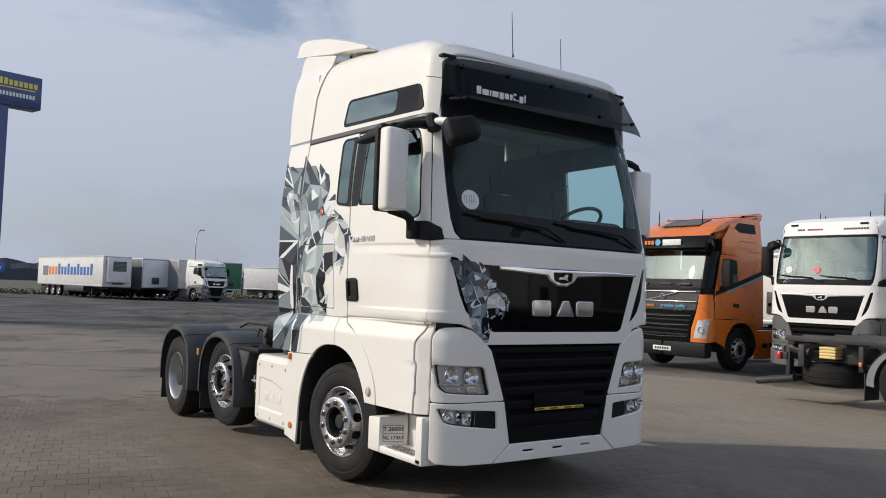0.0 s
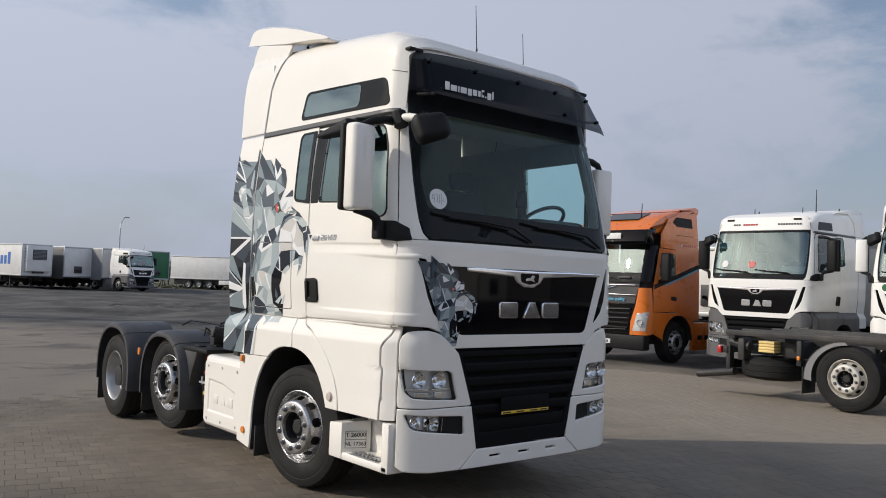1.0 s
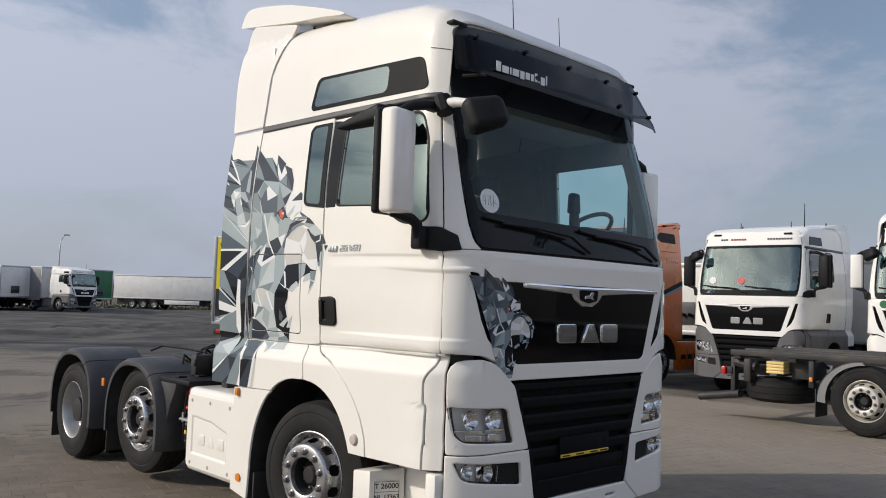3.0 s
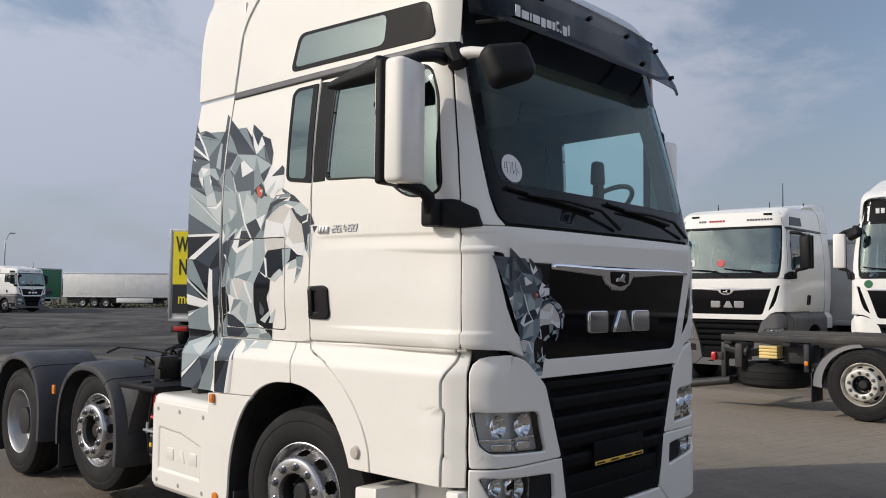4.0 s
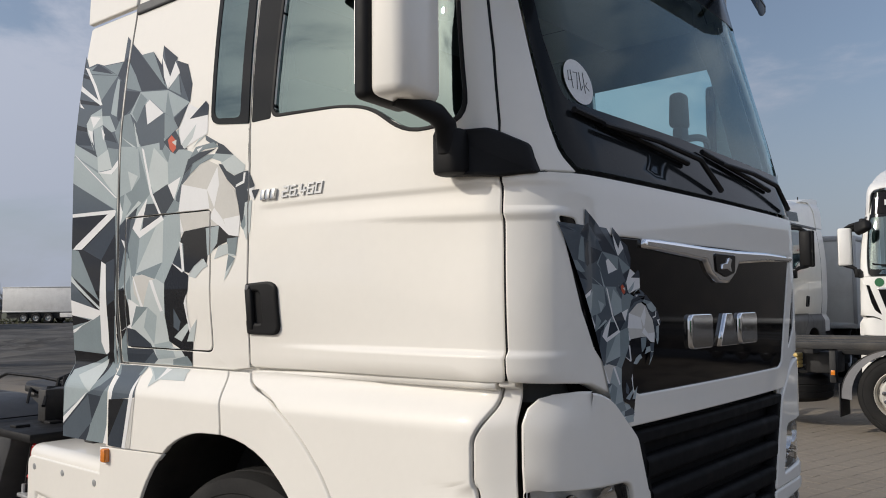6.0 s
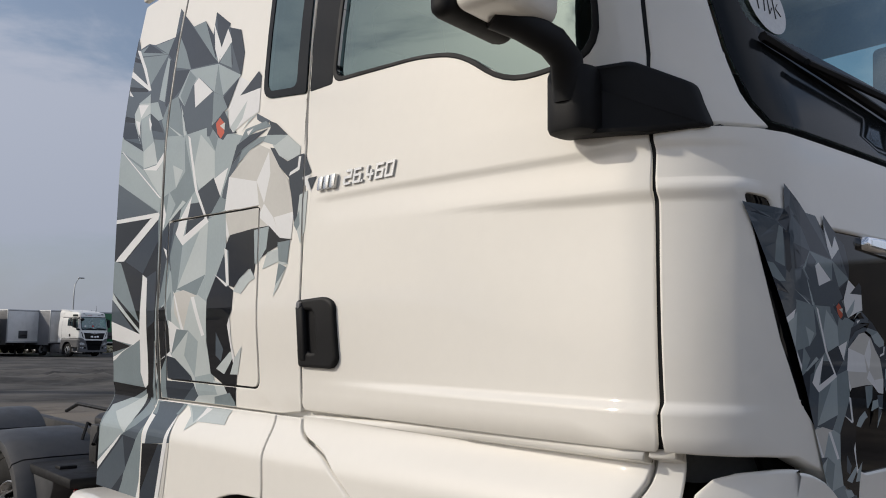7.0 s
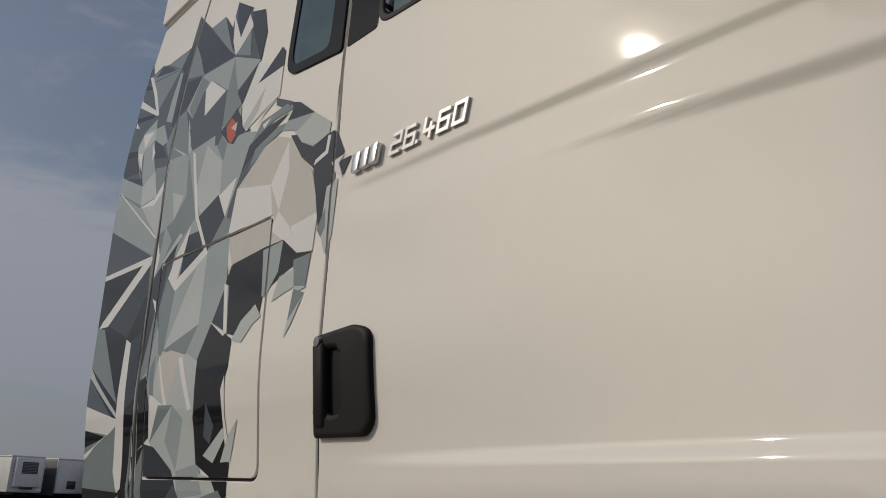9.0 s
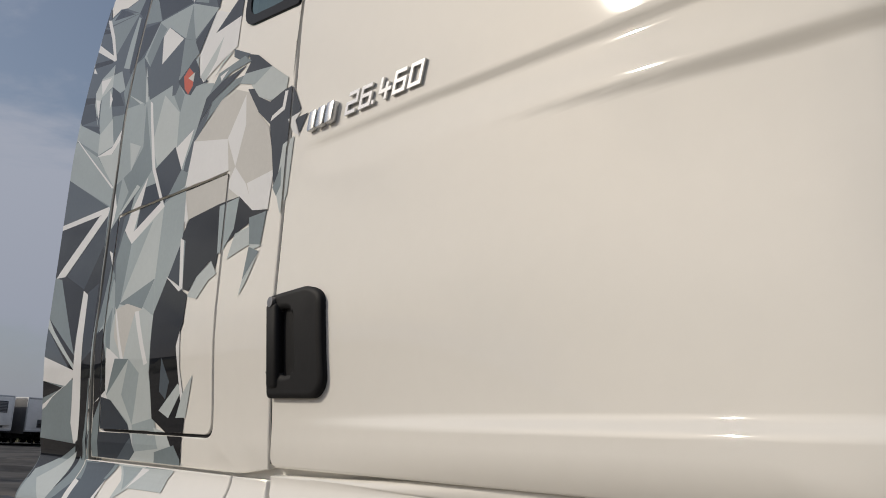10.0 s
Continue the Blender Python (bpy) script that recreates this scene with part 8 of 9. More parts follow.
facet("red", (1.855, 2.37), (1.829, 2.387), (1.799, 2.364), (1.792, 2.326), (1.814, 2.309), (1.84, 2.332))
facet("pale", (1.826, 2.357), (1.791, 2.363), (1.792, 2.337))
facet("white", (1.776, 2.405), (1.717, 2.508), (1.575, 2.441), (1.573, 2.358), (1.627, 2.349), (1.733, 2.317), (1.758, 2.343))
facet("slate", (1.597, 2.501), (1.576, 2.48), (1.575, 2.439), (1.704, 2.439))
facet("light", (1.652, 2.413), (1.675, 2.356), (1.725, 2.316), (1.754, 2.338))
facet("light", (1.583, 2.353), (1.636, 2.333), (1.676, 2.309), (1.627, 2.349))
facet("slate2", (1.587, 2.356), (1.503, 2.316), (1.527, 2.303), (1.582, 2.334))
facet("slate", (1.507, 2.316), (1.465, 2.3), (1.399, 2.252), (1.519, 2.272), (1.499, 2.292))
facet("mid", (1.65, 2.314), (1.528, 2.319), (1.495, 2.296), (1.587, 2.297), (1.693, 2.271))
facet("white", (1.642, 2.304), (1.602, 2.309), (1.634, 2.29))
facet("slate", (1.704, 2.268), (1.623, 2.289), (1.513, 2.292), (1.586, 2.271), (1.67, 2.248), (1.739, 2.197))
facet("mid", (1.67, 2.248), (1.568, 2.273), (1.484, 2.266), (1.61, 2.241), (1.69, 2.204), (1.742, 2.158))
facet("slate2", (1.739, 2.197), (1.669, 2.246), (1.69, 2.208), (1.749, 2.146), (1.762, 2.096), (1.803, 2.05), (1.783, 2.128))
facet("white", (2.236, 2.15), (2.204, 2.09), (2.167, 2.071), (2.224, 2.028))
facet("slate", (1.965, 2.144), (1.852, 2.179), (1.801, 2.108), (1.886, 2.03), (1.938, 2.099))
facet("mid", (1.801, 2.108), (1.878, 2.036), (1.761, 2.061), (1.75, 2.086))
facet("white", (1.848, 2.174), (1.755, 2.201), (1.801, 2.108))
facet("soft", (2.224, 2.028), (2.167, 2.071), (2.129, 2.116), (2.186, 2.173), (2.207, 2.058))
facet("slate", (2.019, 2.106), (1.938, 2.103), (1.899, 2.042), (2.043, 1.986))
facet("slate", (2.071, 2.12), (2.098, 2.049), (2.134, 2.043), (2.146, 1.937), (2.191, 1.777), (2.262, 1.616), (2.224, 2.024))
facet("slate2", (2.134, 2.043), (2.099, 2.054), (2.104, 1.981), (2.059, 1.959), (2.094, 1.807), (2.161, 1.892))
facet("white", (2.003, 2.132), (2.021, 2.077), (2.056, 1.991), (1.903, 2.043), (1.874, 2.029), (2.059, 1.959), (2.118, 2.005), (2.081, 2.061))
facet("light", (2.072, 2.125), (2.049, 2.114), (2.161, 2.059), (2.18, 2.06))
facet("white", (2.056, 2.361), (2.037, 2.349), (1.966, 2.151), (1.878, 2.03), (1.898, 2.036), (1.982, 2.148))
facet("pale", (1.742, 2.167), (1.621, 2.238), (1.56, 2.247), (1.49, 2.219), (1.44, 2.158), (1.389, 2.112), (1.354, 2.014), (1.362, 1.976), (1.42, 1.932), (1.496, 1.977), (1.576, 1.979), (1.73, 1.967), (1.768, 2.058))
facet("white", (1.503, 2.217), (1.491, 2.144), (1.522, 2.053), (1.571, 2.13))
facet("white", (1.746, 2.167), (1.571, 2.13), (1.55, 2.043), (1.768, 2.053))
facet("white", (1.522, 2.053), (1.466, 2.003), (1.42, 1.932), (1.489, 1.977), (1.553, 2.014))
facet("white", (1.462, 2.003), (1.354, 2.01), (1.364, 1.929), (1.427, 1.935))
facet("light", (1.399, 2.252), (1.327, 2.204), (1.332, 2.175), (1.394, 2.171), (1.448, 2.196), (1.483, 2.233), (1.464, 2.263))
facet("soft", (1.519, 2.272), (1.399, 2.252), (1.469, 2.231), (1.539, 2.254))
facet("slate", (1.497, 2.228), (1.469, 2.221), (1.445, 2.195), (1.394, 2.169), (1.336, 2.18), (1.304, 2.18), (1.268, 2.119), (1.298, 2.093), (1.31, 2.065), (1.328, 2.008), (1.349, 1.971), (1.368, 2.051), (1.386, 2.116), (1.44, 2.158))
facet("white", (1.335, 2.176), (1.323, 2.174), (1.331, 2.134), (1.386, 2.122), (1.38, 2.133), (1.341, 2.143))
facet("slate", (1.286, 2.102), (1.24, 2.102), (1.267, 2.065))
facet("white", (1.315, 2.108), (1.265, 2.113), (1.286, 2.098), (1.266, 2.059), (1.292, 2.075))
facet("light", (1.326, 2.057), (1.285, 2.065), (1.295, 1.947), (1.316, 1.91), (1.34, 1.962))
facet("mid", (1.353, 1.971), (1.325, 2.012), (1.321, 1.969), (1.336, 1.95))
facet("white", (1.768, 2.053), (1.73, 1.967), (1.741, 1.953), (1.782, 2.02))
facet("light", (2.059, 1.959), (1.878, 2.027), (1.76, 2.057), (1.747, 1.925), (1.802, 1.838), (1.865, 1.759), (1.873, 1.618), (1.851, 1.511), (1.811, 1.445), (1.946, 1.434), (1.994, 1.503), (2.133, 1.567), (2.155, 1.594), (2.111, 1.794), (2.081, 1.809))
facet("mid", (2.123, 2.005), (2.059, 1.959), (2.081, 1.809), (2.115, 1.775), (2.154, 1.926))
facet("soft", (1.878, 2.027), (1.76, 2.057), (1.747, 1.925), (1.802, 1.838), (1.865, 1.759), (1.881, 1.846))
facet("soft", (2.059, 1.959), (1.934, 2.001), (2.085, 1.806))
facet("mid", (2.094, 1.802), (1.881, 1.846), (1.939, 1.776))
facet("soft", (1.935, 1.78), (1.881, 1.844), (1.865, 1.752))
facet("pale", (2.111, 1.789), (2.037, 1.798), (1.935, 1.775), (1.981, 1.766), (2.034, 1.649), (2.099, 1.716))
facet("white", (2.116, 1.798), (2.097, 1.775), (2.026, 1.649), (2.047, 1.649))
facet("white", (1.981, 1.772), (1.956, 1.772), (1.882, 1.64), (1.902, 1.636))
facet("white", (2.144, 1.694), (2.038, 1.651), (2.132, 1.574), (2.161, 1.589))
facet("mid", (2.085, 1.66), (1.995, 1.655), (2.137, 1.567))
facet("light", (1.995, 1.655), (2.032, 1.571), (2.117, 1.549), (2.137, 1.564))
facet("white", (2.274, 1.532), (2.144, 1.58), (2.129, 1.558))
facet("soft", (1.995, 1.655), (1.929, 1.618), (1.965, 1.495), (2.037, 1.568))
facet("soft", (1.965, 1.495), (1.851, 1.511), (1.808, 1.443), (1.947, 1.432))
facet("black", (1.723, 1.969), (1.576, 1.979), (1.489, 1.979), (1.427, 1.937), (1.358, 1.926), (1.394, 1.921), (1.47, 1.903), (1.538, 1.879), (1.562, 1.864), (1.571, 1.821), (1.6, 1.851), (1.654, 1.822), (1.689, 1.794), (1.727, 1.804), (1.755, 1.915), (1.748, 1.94))
facet("mid", (1.755, 1.926), (1.732, 1.918), (1.72, 1.799), (1.751, 1.813))
facet("soft", (1.576, 1.973), (1.489, 1.977), (1.5, 1.909), (1.548, 1.863), (1.565, 1.864))
facet("mid", (1.437, 1.923), (1.368, 1.925), (1.382, 1.853), (1.432, 1.865))
facet("light", (1.433, 1.903), (1.428, 1.863), (1.472, 1.855), (1.519, 1.845), (1.493, 1.897))
facet("light", (1.428, 1.865), (1.372, 1.855), (1.424, 1.849))
facet("mid", (1.428, 1.859), (1.385, 1.844), (1.443, 1.791))
facet("light", (1.385, 1.842), (1.426, 1.786), (1.455, 1.757), (1.443, 1.791))
facet("light", (1.59, 1.851), (1.56, 1.819), (1.595, 1.808), (1.644, 1.772), (1.693, 1.782), (1.654, 1.822))
facet("black", (1.809, 1.837), (1.727, 1.802), (1.693, 1.786), (1.698, 1.724), (1.722, 1.682), (1.704, 1.578), (1.693, 1.516), (1.679, 1.512), (1.7, 1.408), (1.771, 1.48), (1.851, 1.511), (1.869, 1.618), (1.865, 1.759))
facet("white", (1.759, 1.928), (1.74, 1.921), (1.72, 1.802), (1.739, 1.811))
facet("slate", (1.806, 1.839), (1.758, 1.911), (1.739, 1.811))
facet("white", (1.818, 1.843), (1.724, 1.804), (1.738, 1.798))
facet("slate2", (1.802, 1.649), (1.759, 1.594), (1.779, 1.554), (1.812, 1.572))
facet("light", (1.813, 1.529), (1.714, 1.588), (1.694, 1.574), (1.761, 1.512))
facet("white", (1.727, 1.672), (1.71, 1.705), (1.706, 1.62), (1.683, 1.545), (1.698, 1.539))
facet("light", (1.691, 1.566), (1.642, 1.606), (1.675, 1.514), (1.723, 1.513))
facet("mid", (1.83, 1.435), (1.726, 1.453), (1.7, 1.424), (1.71, 1.375), (1.842, 1.392))
facet("white", (2.211, 1.962), (2.183, 1.951), (2.176, 1.916))
facet("mid", (2.181, 1.916), (2.147, 1.886), (2.185, 1.754), (2.239, 1.727), (2.211, 1.813))
facet("black", (2.234, 1.727), (2.185, 1.745), (2.146, 1.662), (2.144, 1.58), (2.265, 1.532), (2.27, 1.592))
facet("mid", (2.167, 1.754), (2.134, 1.797), (2.122, 1.685), (2.153, 1.694))
facet("slate", (2.182, 1.566), (2.108, 1.556), (1.99, 1.496), (1.943, 1.432), (2.006, 1.396), (2.269, 1.392), (2.274, 1.453), (2.25, 1.495))
facet("mid", (2.26, 1.472), (2.179, 1.557), (2.184, 1.397), (2.279, 1.394))
facet("black", (2.274, 1.532), (2.173, 1.564), (2.255, 1.472))
facet("slate2", (2.089, 1.392), (1.97, 1.464), (1.943, 1.432), (1.998, 1.399))
facet("mid", (2.299, 1.396), (1.998, 1.397), (2.031, 1.352), (2.221, 1.341))
facet("slate2", (2.214, 1.393), (2.023, 1.398), (2.051, 1.355), (2.192, 1.347))
facet("slate2", (2.218, 1.346), (2.035, 1.356), (2.017, 1.269), (2.233, 1.246))
facet("white", (2.226, 1.346), (2.194, 1.341), (2.198, 1.273), (2.256, 1.03), (2.303, 1.024), (2.233, 1.246))
facet("black", (2.224, 1.249), (2.094, 1.259), (2.256, 1.03))
facet("slate", (2.099, 1.258), (2.047, 1.262), (2.104, 1.044), (2.256, 1.03))
facet("white", (2.035, 1.356), (2.029, 1.331), (2.034, 1.268), (2.087, 1.046), (2.113, 1.047), (2.064, 1.259))
facet("pale", (2.034, 1.263), (2.017, 1.265), (2.048, 1.05), (2.078, 1.047))
facet("light", (1.989, 1.395), (1.692, 1.398), (1.71, 1.375), (1.706, 1.345), (1.88, 1.343), (1.94, 1.31), (1.944, 1.357))
facet("soft", (1.976, 1.394), (1.859, 1.395), (1.907, 1.337))
facet("white", (1.859, 1.395), (1.819, 1.393), (1.894, 1.34))


def in_poly(p, poly):
    x, y = p
    k = False
    for (x0, y0), (x1, y1) in zip(poly, poly[1:] + poly[:1]):
        if (y0 > y) != (y1 > y) and x < (x1 - x0) * (y - y0) / (y1 - y0) + x0:
            k = not k
    return k


def foil(name, to_surface, parent, label, slits=None, clip=None, bends=(), tones=()):
    """The drawing as one sheet: all facet edges cut each other, and each piece takes the shade of the uppermost facet."""
    rnd = random.Random(7)
    verts, edges = [], []
    for _, loop in FOIL_FACETS:
        n = len(verts)
        verts += [Vector((p[0] + 1e-5 * rnd.random(), p[1] + 1e-5 * rnd.random())) for p in loop]
        edges += [(n + i, n + (i + 1) % len(loop)) for i in range(len(loop))]
    vs, _, fs, *_ = delaunay_2d_cdt(verts, edges, [], 0, 5e-4)
    bm = bmesh.new()
    bv = [bm.verts.new((v.x, v.y, 0)) for v in vs]
    for f in fs:
        c = sum((vs[i] for i in f), Vector((0, 0))) / len(f)
        tone = None
        for t, loop in FOIL_FACETS:
            if in_poly(c, loop):
                tone = t
        if tone:
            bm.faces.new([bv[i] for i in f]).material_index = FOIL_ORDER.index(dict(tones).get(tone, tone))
    for v in [v for v in bm.verts if not v.link_faces]:
        bm.verts.remove(v)
    for k, c in bends:
        co, no = [0, 0, 0], [0, 0, 0]
        co[k], no[k] = c, 1
        bmesh.ops.bisect_plane(bm, geom=bm.verts[:] + bm.edges[:] + bm.faces[:], plane_co=co, plane_no=no, dist=1e-6)
    if slits:
        for k, c0, c1, lo, hi in slits:
            for c in (c0, c1):
                co, no = [0, 0, 0], [0, 0, 0]
                co[k], no[k] = c, 1
                bmesh.ops.bisect_plane(bm, geom=bm.verts[:] + bm.edges[:] + bm.faces[:], plane_co=co, plane_no=no, dist=1e-6)
        gone = [f for f in bm.faces for k, c0, c1, lo, hi in slits if c0 < f.calc_center_median()[k] < c1 and lo < f.calc_center_median()[1 - k] < hi]
        bmesh.ops.delete(bm, geom=list(set(gone)), context="FACES")
    if clip:
        bmesh.ops.bisect_plane(bm, geom=bm.verts[:] + bm.edges[:] + bm.faces[:], plane_co=(*clip[0], 0), plane_no=(*clip[1], 0), dist=1e-6, clear_outer=True)
    for v in bm.verts:
        v.co = to_surface(v.co.x, v.co.y)
    todo = set(bm.faces)
    while todo:
        seed = todo.pop()
        island, front = [seed], [seed]
        while front:
            f = front.pop()
            for e in f.edges:
                for g in e.link_faces:
                    if g in todo:
                        todo.remove(g)
                        island.append(g)
                        front.append(g)
        index, verts, faces, shades = {}, [], [], []
        for f in island:
            for v in f.verts:
                if v not in index:
                    index[v] = len(verts)
                    verts.append(tuple(v.co))
            faces.append([index[v] for v in f.verts])
            shades.append(f.material_index)
        me = bpy.data.meshes.new(name)
        me.from_pydata(verts, [], faces)
        me.polygons.foreach_set("material_index", shades)
        for k in FOIL_ORDER:
            me.materials.append(FOIL[k])
        ob = new(name, me)
        ob.parent = parent
        tagged(ob, label)
    bm.free()


def on_side(y, z):
    u, z = S(-1, y, z)
    du, dz = cab(u + 0.004, z) - cab(u - 0.004, z), cab(u, z + 0.004) - cab(u, z - 0.004)
    off = -0.004 if y > 2.24 else (0.014 if z < 1.405 else 0.0)
    return cab(u, z) + du.cross(dz).normalized() * (off + 0.0016)




def slit(k, c0, c1, a, b, n, w=0.008):
    """Short straight slits that follow a slightly slanting gap from a to b."""
    for i in range(n):
        c = c0 + (c1 - c0) * (i + 0.5) / n
        yield (k, c - w / 2, c + w / 2, a + (b - a) * i / n, a + (b - a) * (i + 1) / n)


SLITS = [(0, 2.226, 2.254, 0, 9), (1, 1.399, 1.411, 0, 2.24), (0, 1.2995, 1.3075, 2.2, 9)]
SLITS += [*slit(0, 1.3255, 1.3135, 1.411, 1.75, 3), *slit(0, 1.3135, 1.3035, 1.75, 2.2, 3)]
SLITS += [*slit(0, 2.1775, 2.1705, 1.478, 2.056, 3), *slit(0, 1.5535, 1.5465, 1.475, 2.047, 3)]
SLITS += [*slit(1, 2.0455, 2.0545, 1.545, 2.172, 4), *slit(1, 1.4755, 1.4795, 1.552, 2.179, 2)]
foil("side_foil", on_side, tractor, "grey and black faceted foil", SLITS, bends=[(1, z) for z in WAIST_CUTS] + [(1, 1.41 + 0.04 * i) for i in range(38)] + [(0, 2.658)], clip=((2.2, 1.046), (0, -1)))


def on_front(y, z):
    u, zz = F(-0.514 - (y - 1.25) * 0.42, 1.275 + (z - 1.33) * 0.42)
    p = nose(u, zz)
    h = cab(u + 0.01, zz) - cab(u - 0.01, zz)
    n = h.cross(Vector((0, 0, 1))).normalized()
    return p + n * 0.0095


# same drawing as the side foil, its middle tones taken one step darker
foil("front_foil", on_front, tractor, "grey and black faceted foil, middle tones a step darker", bends=[(0, 1.3 + 0.08 * i) for i in range(17)] + [(1, 1.1 + 0.08 * i) for i in range(24)], clip=((2.50, 2.866), (0.94, -0.341)), tones=(("mid", "slate2"), ("soft", "mid"), ("light", "soft")))


def stroke(path, w, d, bm):
    """A flat bar of width w along a path, with mitred corners."""
    n, rows = len(path), []
    for i, p in enumerate(path):
        q = Vector(p)
        a = (q - Vector(path[i - 1])).normalized() if i else (Vector(path[1]) - q).normalized()
        b = (Vector(path[i + 1]) - q).normalized() if i < n - 1 else a
        t = (a + b).normalized()
        k = Vector((-t.y, t.x)) * (w / 2 / max(0.3, t.dot(a)))
        rows.append([bm.verts.new((*c, z)) for c, z in ((q + k, 0), (q - k, 0), (q - k, d), (q + k, d))])
    for r0, r1 in zip(rows, rows[1:]):
        for j in range(4):
            bm.faces.new((r0[j], r1[j], r1[(j + 1) % 4], r0[(j + 1) % 4]))
    bm.faces.new(rows[0])
    bm.faces.new(rows[-1][::-1])
    return bm


# squarish raised figures on the door
FW, FH, FT = 0.0270, 0.0350, 0.0068
FIGURES = {
    "2": [[(0, FH), (FW, FH), (FW, FH / 2), (0, FH / 2), (0, 0), (FW, 0)]],
    "6": [[(FW, FH), (0, FH), (0, 0), (FW, 0), (FW, FH * 0.55), (FT / 2, FH * 0.55)]],
    "4": [[(0.002, FH + FT / 2), (0.002, FH * 0.36), (FW * 0.72 - FT / 2, FH * 0.36)], [(FW * 0.72, FH * 0.75), (FW * 0.72, -FT / 2)], [(FW * 0.72 + FT / 2, FH * 0.36), (FW + 0.005, FH * 0.36)]],
    "0": [[(FW / 2, FH), (0, FH), (0, 0), (FW, 0), (FW, FH), (FW / 2, FH)]],
    ".": [[(0, -FT / 2), (0, FT / 2)]],
}
fig_x = 0.004
fig_at = pose(-1.1825, 1.108, 2.0605, 90, 0, -90 + 2.4) @ Matrix(((1, 0.25, 0, 0), (0, 1, 0, 0), (0, 0, 1, 0), (0, 0, 0, 1)))
for ch in "26.460":
    fig = bmesh.new()
    for path in FIGURES[ch]:
        stroke([(x + fig_x, y) for x, y in path], FT, 0.0075, fig)
    fig_x += 0.016 if ch == "." else 0.0415
    if ch == "6" and fig_x < 0.1:
        fig_x -= 0.004
    fig.transform(fig_at)
    part("letter", fig, M_BADGE, tractor, smooth=False)
for y in (1.214, 1.183, 1.152):
    part("badge_bar", bm_extrude(rounded([(y - 0.010, 2.056), (y + 0.014, 2.056), (y + 0.006, 2.095), (y - 0.018, 2.095)], 0.005), "x", -1.198, -1.178, 0.001), M_BADGE, tractor)
# weight plate on the step
plate_at = pose(-1.0685, 0.6625, 0.512, 90, 0, -24.4)
plate = bm_box(-0.083, 0.083, -0.068, 0.068, -0.001, 0.003)
plate.transform(plate_at)
part("weight_plate", plate, M_WHITE, tractor)
for s_, z in (("T 26000", 0.035), ("NL 17363", -0.034)):
    lettering(s_, 0.046 if s_[0] == "T" else 0.041, plate_at @ pose(0, z, 0.0036), M_INK, tractor, 0.0005)
for x0, x1, z0, z1 in ((-0.081, 0.081, 0.062, 0.065), (-0.081, 0.081, -0.0015, 0.0015), (-0.081, 0.081, -0.065, -0.062), (-0.081, -0.078, -0.065, 0.065), (0.078, 0.081, -0.065, 0.065)):
    line = bm_box(x0, x1, z0, z1, 0.003, 0.004)
    line.transform(plate_at)
    part("plate_line", line, M_INK, tractor)
# dealer lettering on the visor, drawn as bars
bar_x = -0.815
for w, h0, h1 in ((0.040, 0.0, 0.062), (0.058, 0.0, 0.045), (0.012, 0.0, 0.045), (0.058, 0.0, 0.045), (0.038, -0.016, 0.045), (0.040, 0.0, 0.045), (0.024, 0.0, 0.045), (0.024, 0.0, 0.058), (0.012, 0.0, 0.012), (0.038, -0.016, 0.045), (0.012, 0.0, 0.062)):
    x = bar_x + w / 2
    bar_x += w + 0.011
    u, z = F(x / 1.05, 3.22)
    q = cab(u, 3.22)
    part("lettering_bar", bm_box(x - w / 2, x + w / 2, q.y - 0.184, q.y - 0.181, 3.200 + h0, 3.200 + h1, 0.0), M_PAPER, tractor)
# sticker behind the windscreen
c = cab(*F(-0.845, 2.37))
disc = bm_lathe([(0.0, 0.001), (0.0, 0.078)], 28, "y")
disc.transform(pose(c.x, c.y + 0.0022, c.z, -12.7, 0, -2.5))
part("sticker", disc, M_PAPER, tractor, "round white handwritten sticker")
for pts in ([(-0.05, 0.03), (-0.058, -0.005), (-0.035, 0.0)], [(-0.036, 0.035), (-0.040, -0.03)], [(-0.022, 0.03), (0.0, 0.032), (-0.016, -0.028)], [(0.012, 0.036), (0.004, -0.03), (0.02, -0.01)], [(0.034, 0.04), (0.026, -0.035)], [(0.05, 0.008), (0.036, -0.006), (0.052, -0.022)]):
    b = bm_tube([(x, 0.0, z) for x, z in pts], 0.0013, 5)
    b.transform(pose(c.x, c.y + 0.0014, c.z, -12.7, 0, -2.5))
    part("pen_stroke", b, M_INK, tractor)
# plate holder
part("plate_holder", bm_box(-0.26, 0.26, -0.078, -0.066, 0.745, 0.88, 0.004), M_GRILLE, tractor)
part("holder_strip", bm_box(-0.255, 0.255, -0.082, -0.077, 0.746, 0.768, 0.003), M_YELLOW, tractor, "yellow strip with black bars")
for x in (-0.2, -0.06, 0.09, 0.2):
    part("strip_bar", bm_box(x - 0.04, x + 0.04, -0.0832, -0.082, 0.752, 0.762), M_INK, tractor)

# the tractor stands a little askew to the yard's axes: towards its far side it reaches wider and further back
def stand_askew(root, x0=-1.10, wide=0.057, back=0.028):
    for ob in root.children_recursive:
        if ob.type != "MESH":
            continue
        m, up = ob.matrix_basis.copy(), ob.parent
        while up is not root:
            m, up = up.matrix_basis @ m, up.parent
        inv = m.inverted()
        for v in ob.data.vertices:
            p = m @ v.co
            d = max(0.0, p.x - x0)
            v.co = inv @ (p + Vector((wide * d, back * d, 0)))


stand_askew(tractor)

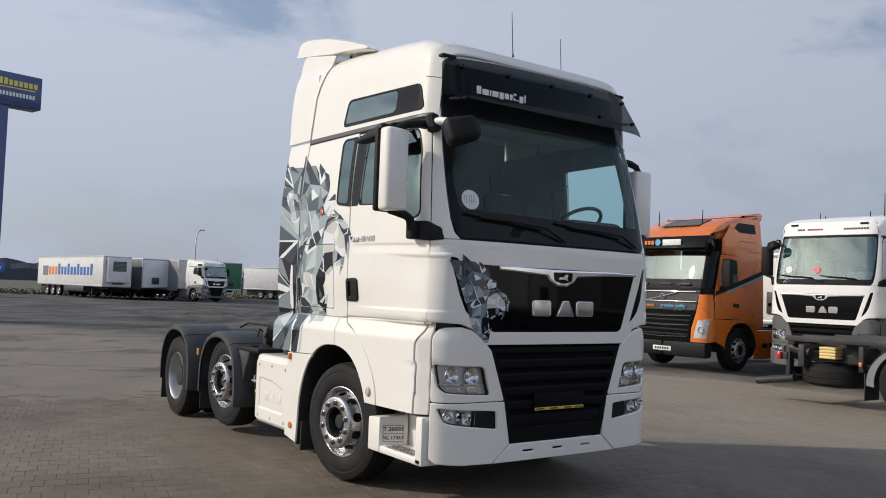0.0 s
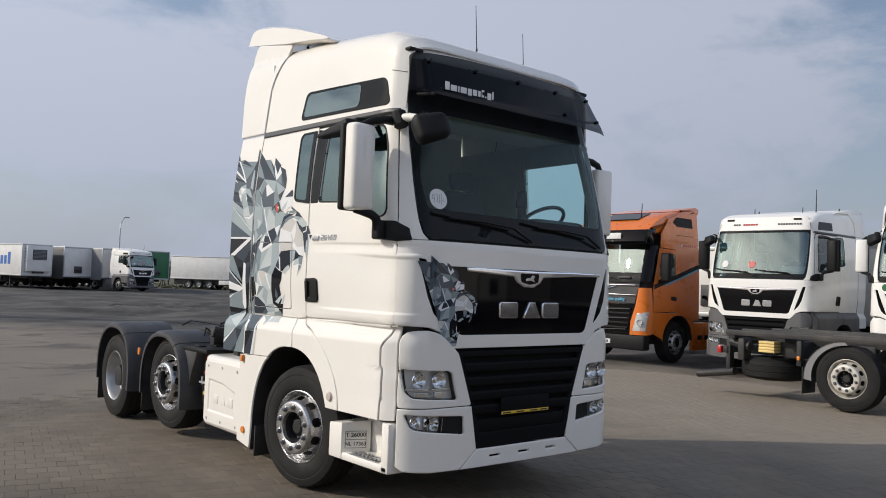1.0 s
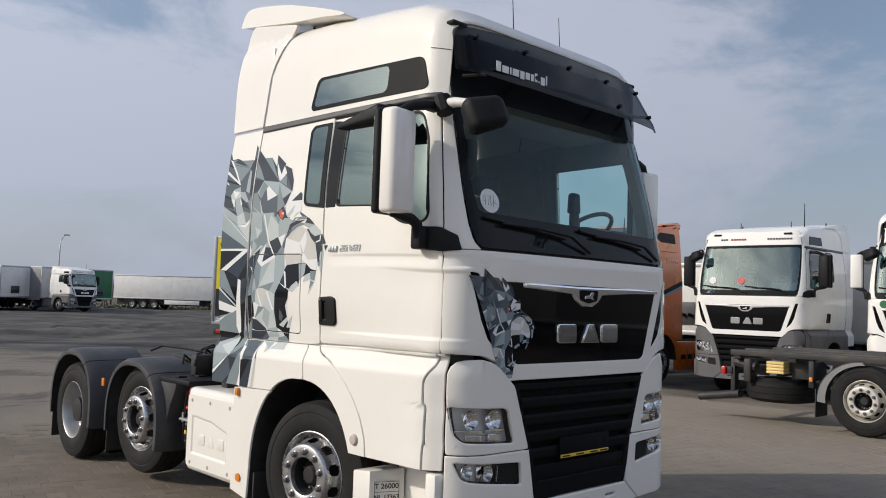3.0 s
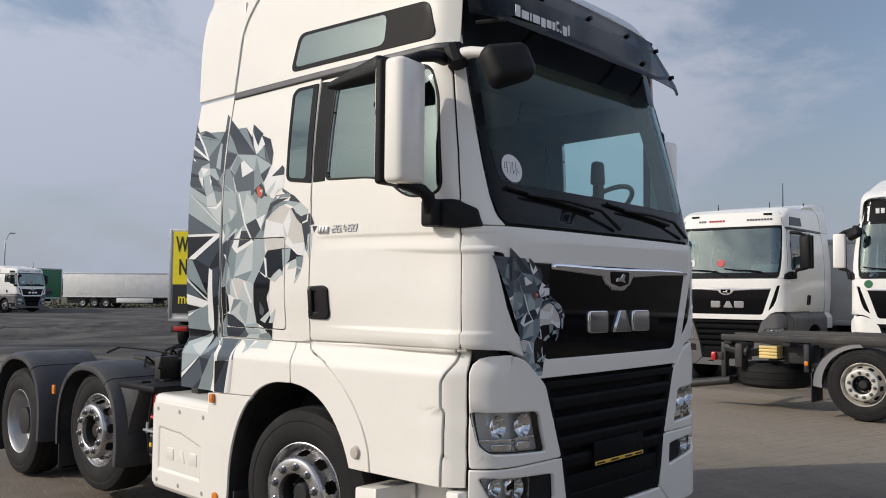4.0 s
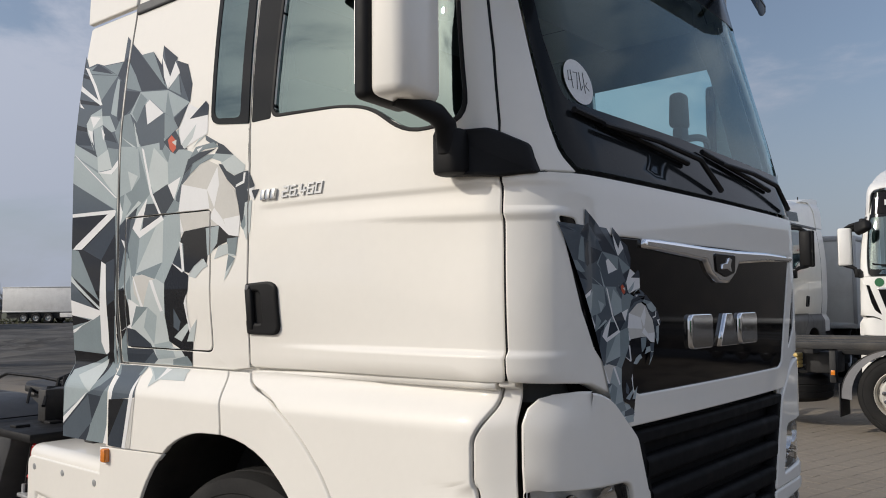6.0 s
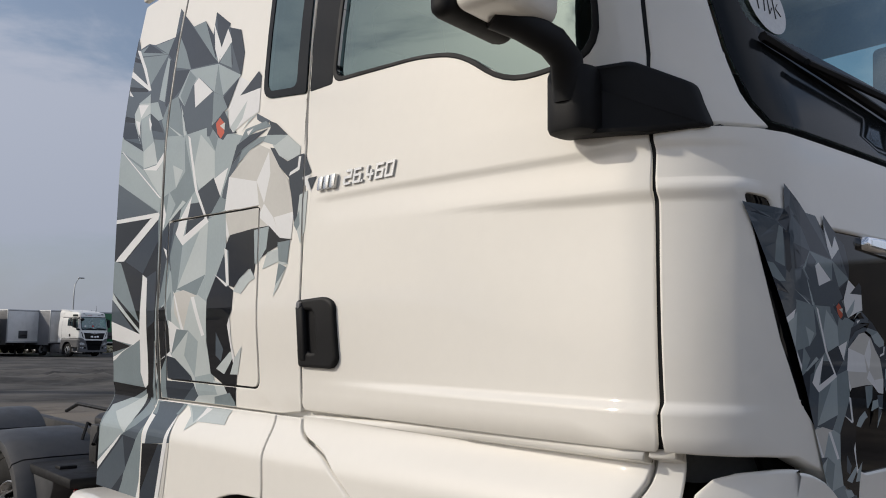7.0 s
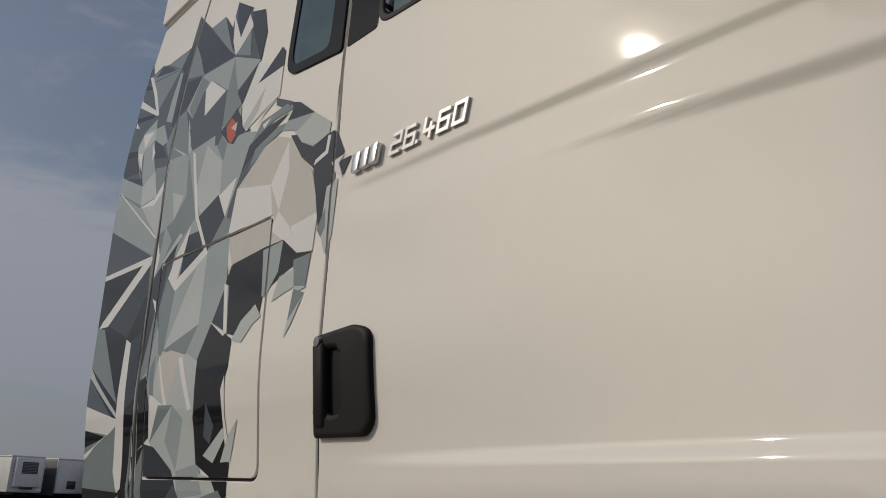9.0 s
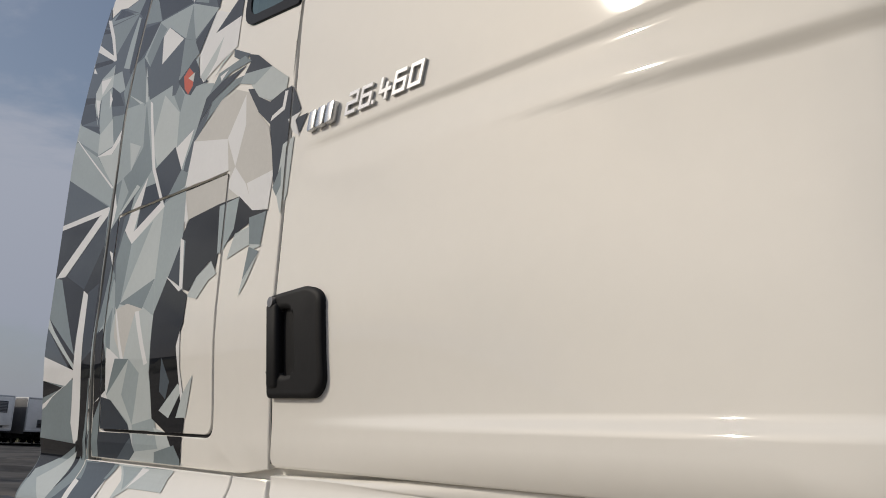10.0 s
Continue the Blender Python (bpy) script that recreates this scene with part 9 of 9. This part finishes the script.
# ---- concrete block paving near the lorry ----
M_PAVER = mat("concrete_paver", (0.168, 0.139, 0.106), 0.85, vary=0.20, scale=1.1, fine=60, bump=0.002, rand=0.10, dirt=(0.066, 0.053, 0.041), dirt_amount=0.78, dirt_scale=0.38, dirt_from=(0.45, 0.66), placed=True)
dusted(M_PAVER, (0.262, 0.224, 0.176), 1.0, 6.0)
PAVE_TURN = radians(-12)
PX, PY = 0.166, 0.204


def paver_outline():
    a, b = PX / 2 - 0.0014, PY / 2 - 0.0014
    return [(-a, -b), (a, -b), (a, b), (-a, b)]


def paver_mesh_data(cx, cy, z, tilt, c, s):
    out = paver_outline()
    vs = []
    for k, h in ((0.96, 0.0), (1.0, -0.0025), (1.0, -0.02)):
        for x, y in out:
            X, Y = cx + k * x, cy + k * y
            vs.append((c * X - s * Y, s * X + c * Y, z + h + tilt[0] * x + tilt[1] * y))
    return vs


def build_pavers():
    rng = random.Random(11)
    c, s = math.cos(PAVE_TURN), math.sin(PAVE_TURN)
    n = len(paver_outline())
    verts, faces, near = [], [], []
    ring = [tuple(range(n))] + [(i, (i + 1) % n, n + (i + 1) % n, n + i)[::-1] for i in range(n)] + [(n + i, n + (i + 1) % n, 2 * n + (i + 1) % n, 2 * n + i)[::-1] for i in range(n)]
    for i in range(-140, 141):
        for j in range(-110, 111):
            px, py = i * PX + (PX / 2 if j % 2 else 0), j * PY
            x, y = c * px - s * py, s * px + c * py
            if not (-11 < x < 10.5 and -8.5 < y < 13.0) or 0.85 * x + 0.52 * y > 12.0 or 0.5 * x - y > 10.5:
                continue
            if y > 7.2 + 2.2 * noise.noise((x * 0.35, y * 0.35, 3.0)) + rng.uniform(0, 1.6) and x < 3.5:
                continue
            z = ground_z(x, y) + 0.0045 + rng.uniform(-0.001, 0.001)
            tilt = (rng.uniform(-0.008, 0.008), rng.uniform(-0.008, 0.008))
            if -4.35 < x < -2.55 and 1.9 < y < 4.5 and len(near) < 300:
                near.append((px, py, z, tilt))
                continue
            k = len(verts)
            verts += paver_mesh_data(px, py, z, tilt, c, s)
            faces += [tuple(k + q for q in f) for f in ring]
    yard = thing("paving", "worn grey concrete block paving of the yard", "paving", kind="structure")
    me = bpy.data.meshes.new("paving_field")
    me.from_pydata(verts, [], faces)
    me.materials.append(M_PAVER)
    field = new("paving_field", me)
    field.parent = yard
    tagged(field, kind="stuff")
    one = bpy.data.meshes.new("paver")
    one.from_pydata(paver_mesh_data(0, 0, 0, (0, 0), c, s), [], ring)
    one.materials.append(M_PAVER)
    for px, py, z, tilt in near:
        ob = new("paver", one)
        ob.parent = yard
        ob.location = (c * px - s * py, s * px + c * py, z)
        ob.rotation_euler = (tilt[1], -tilt[0], 0)


build_pavers()
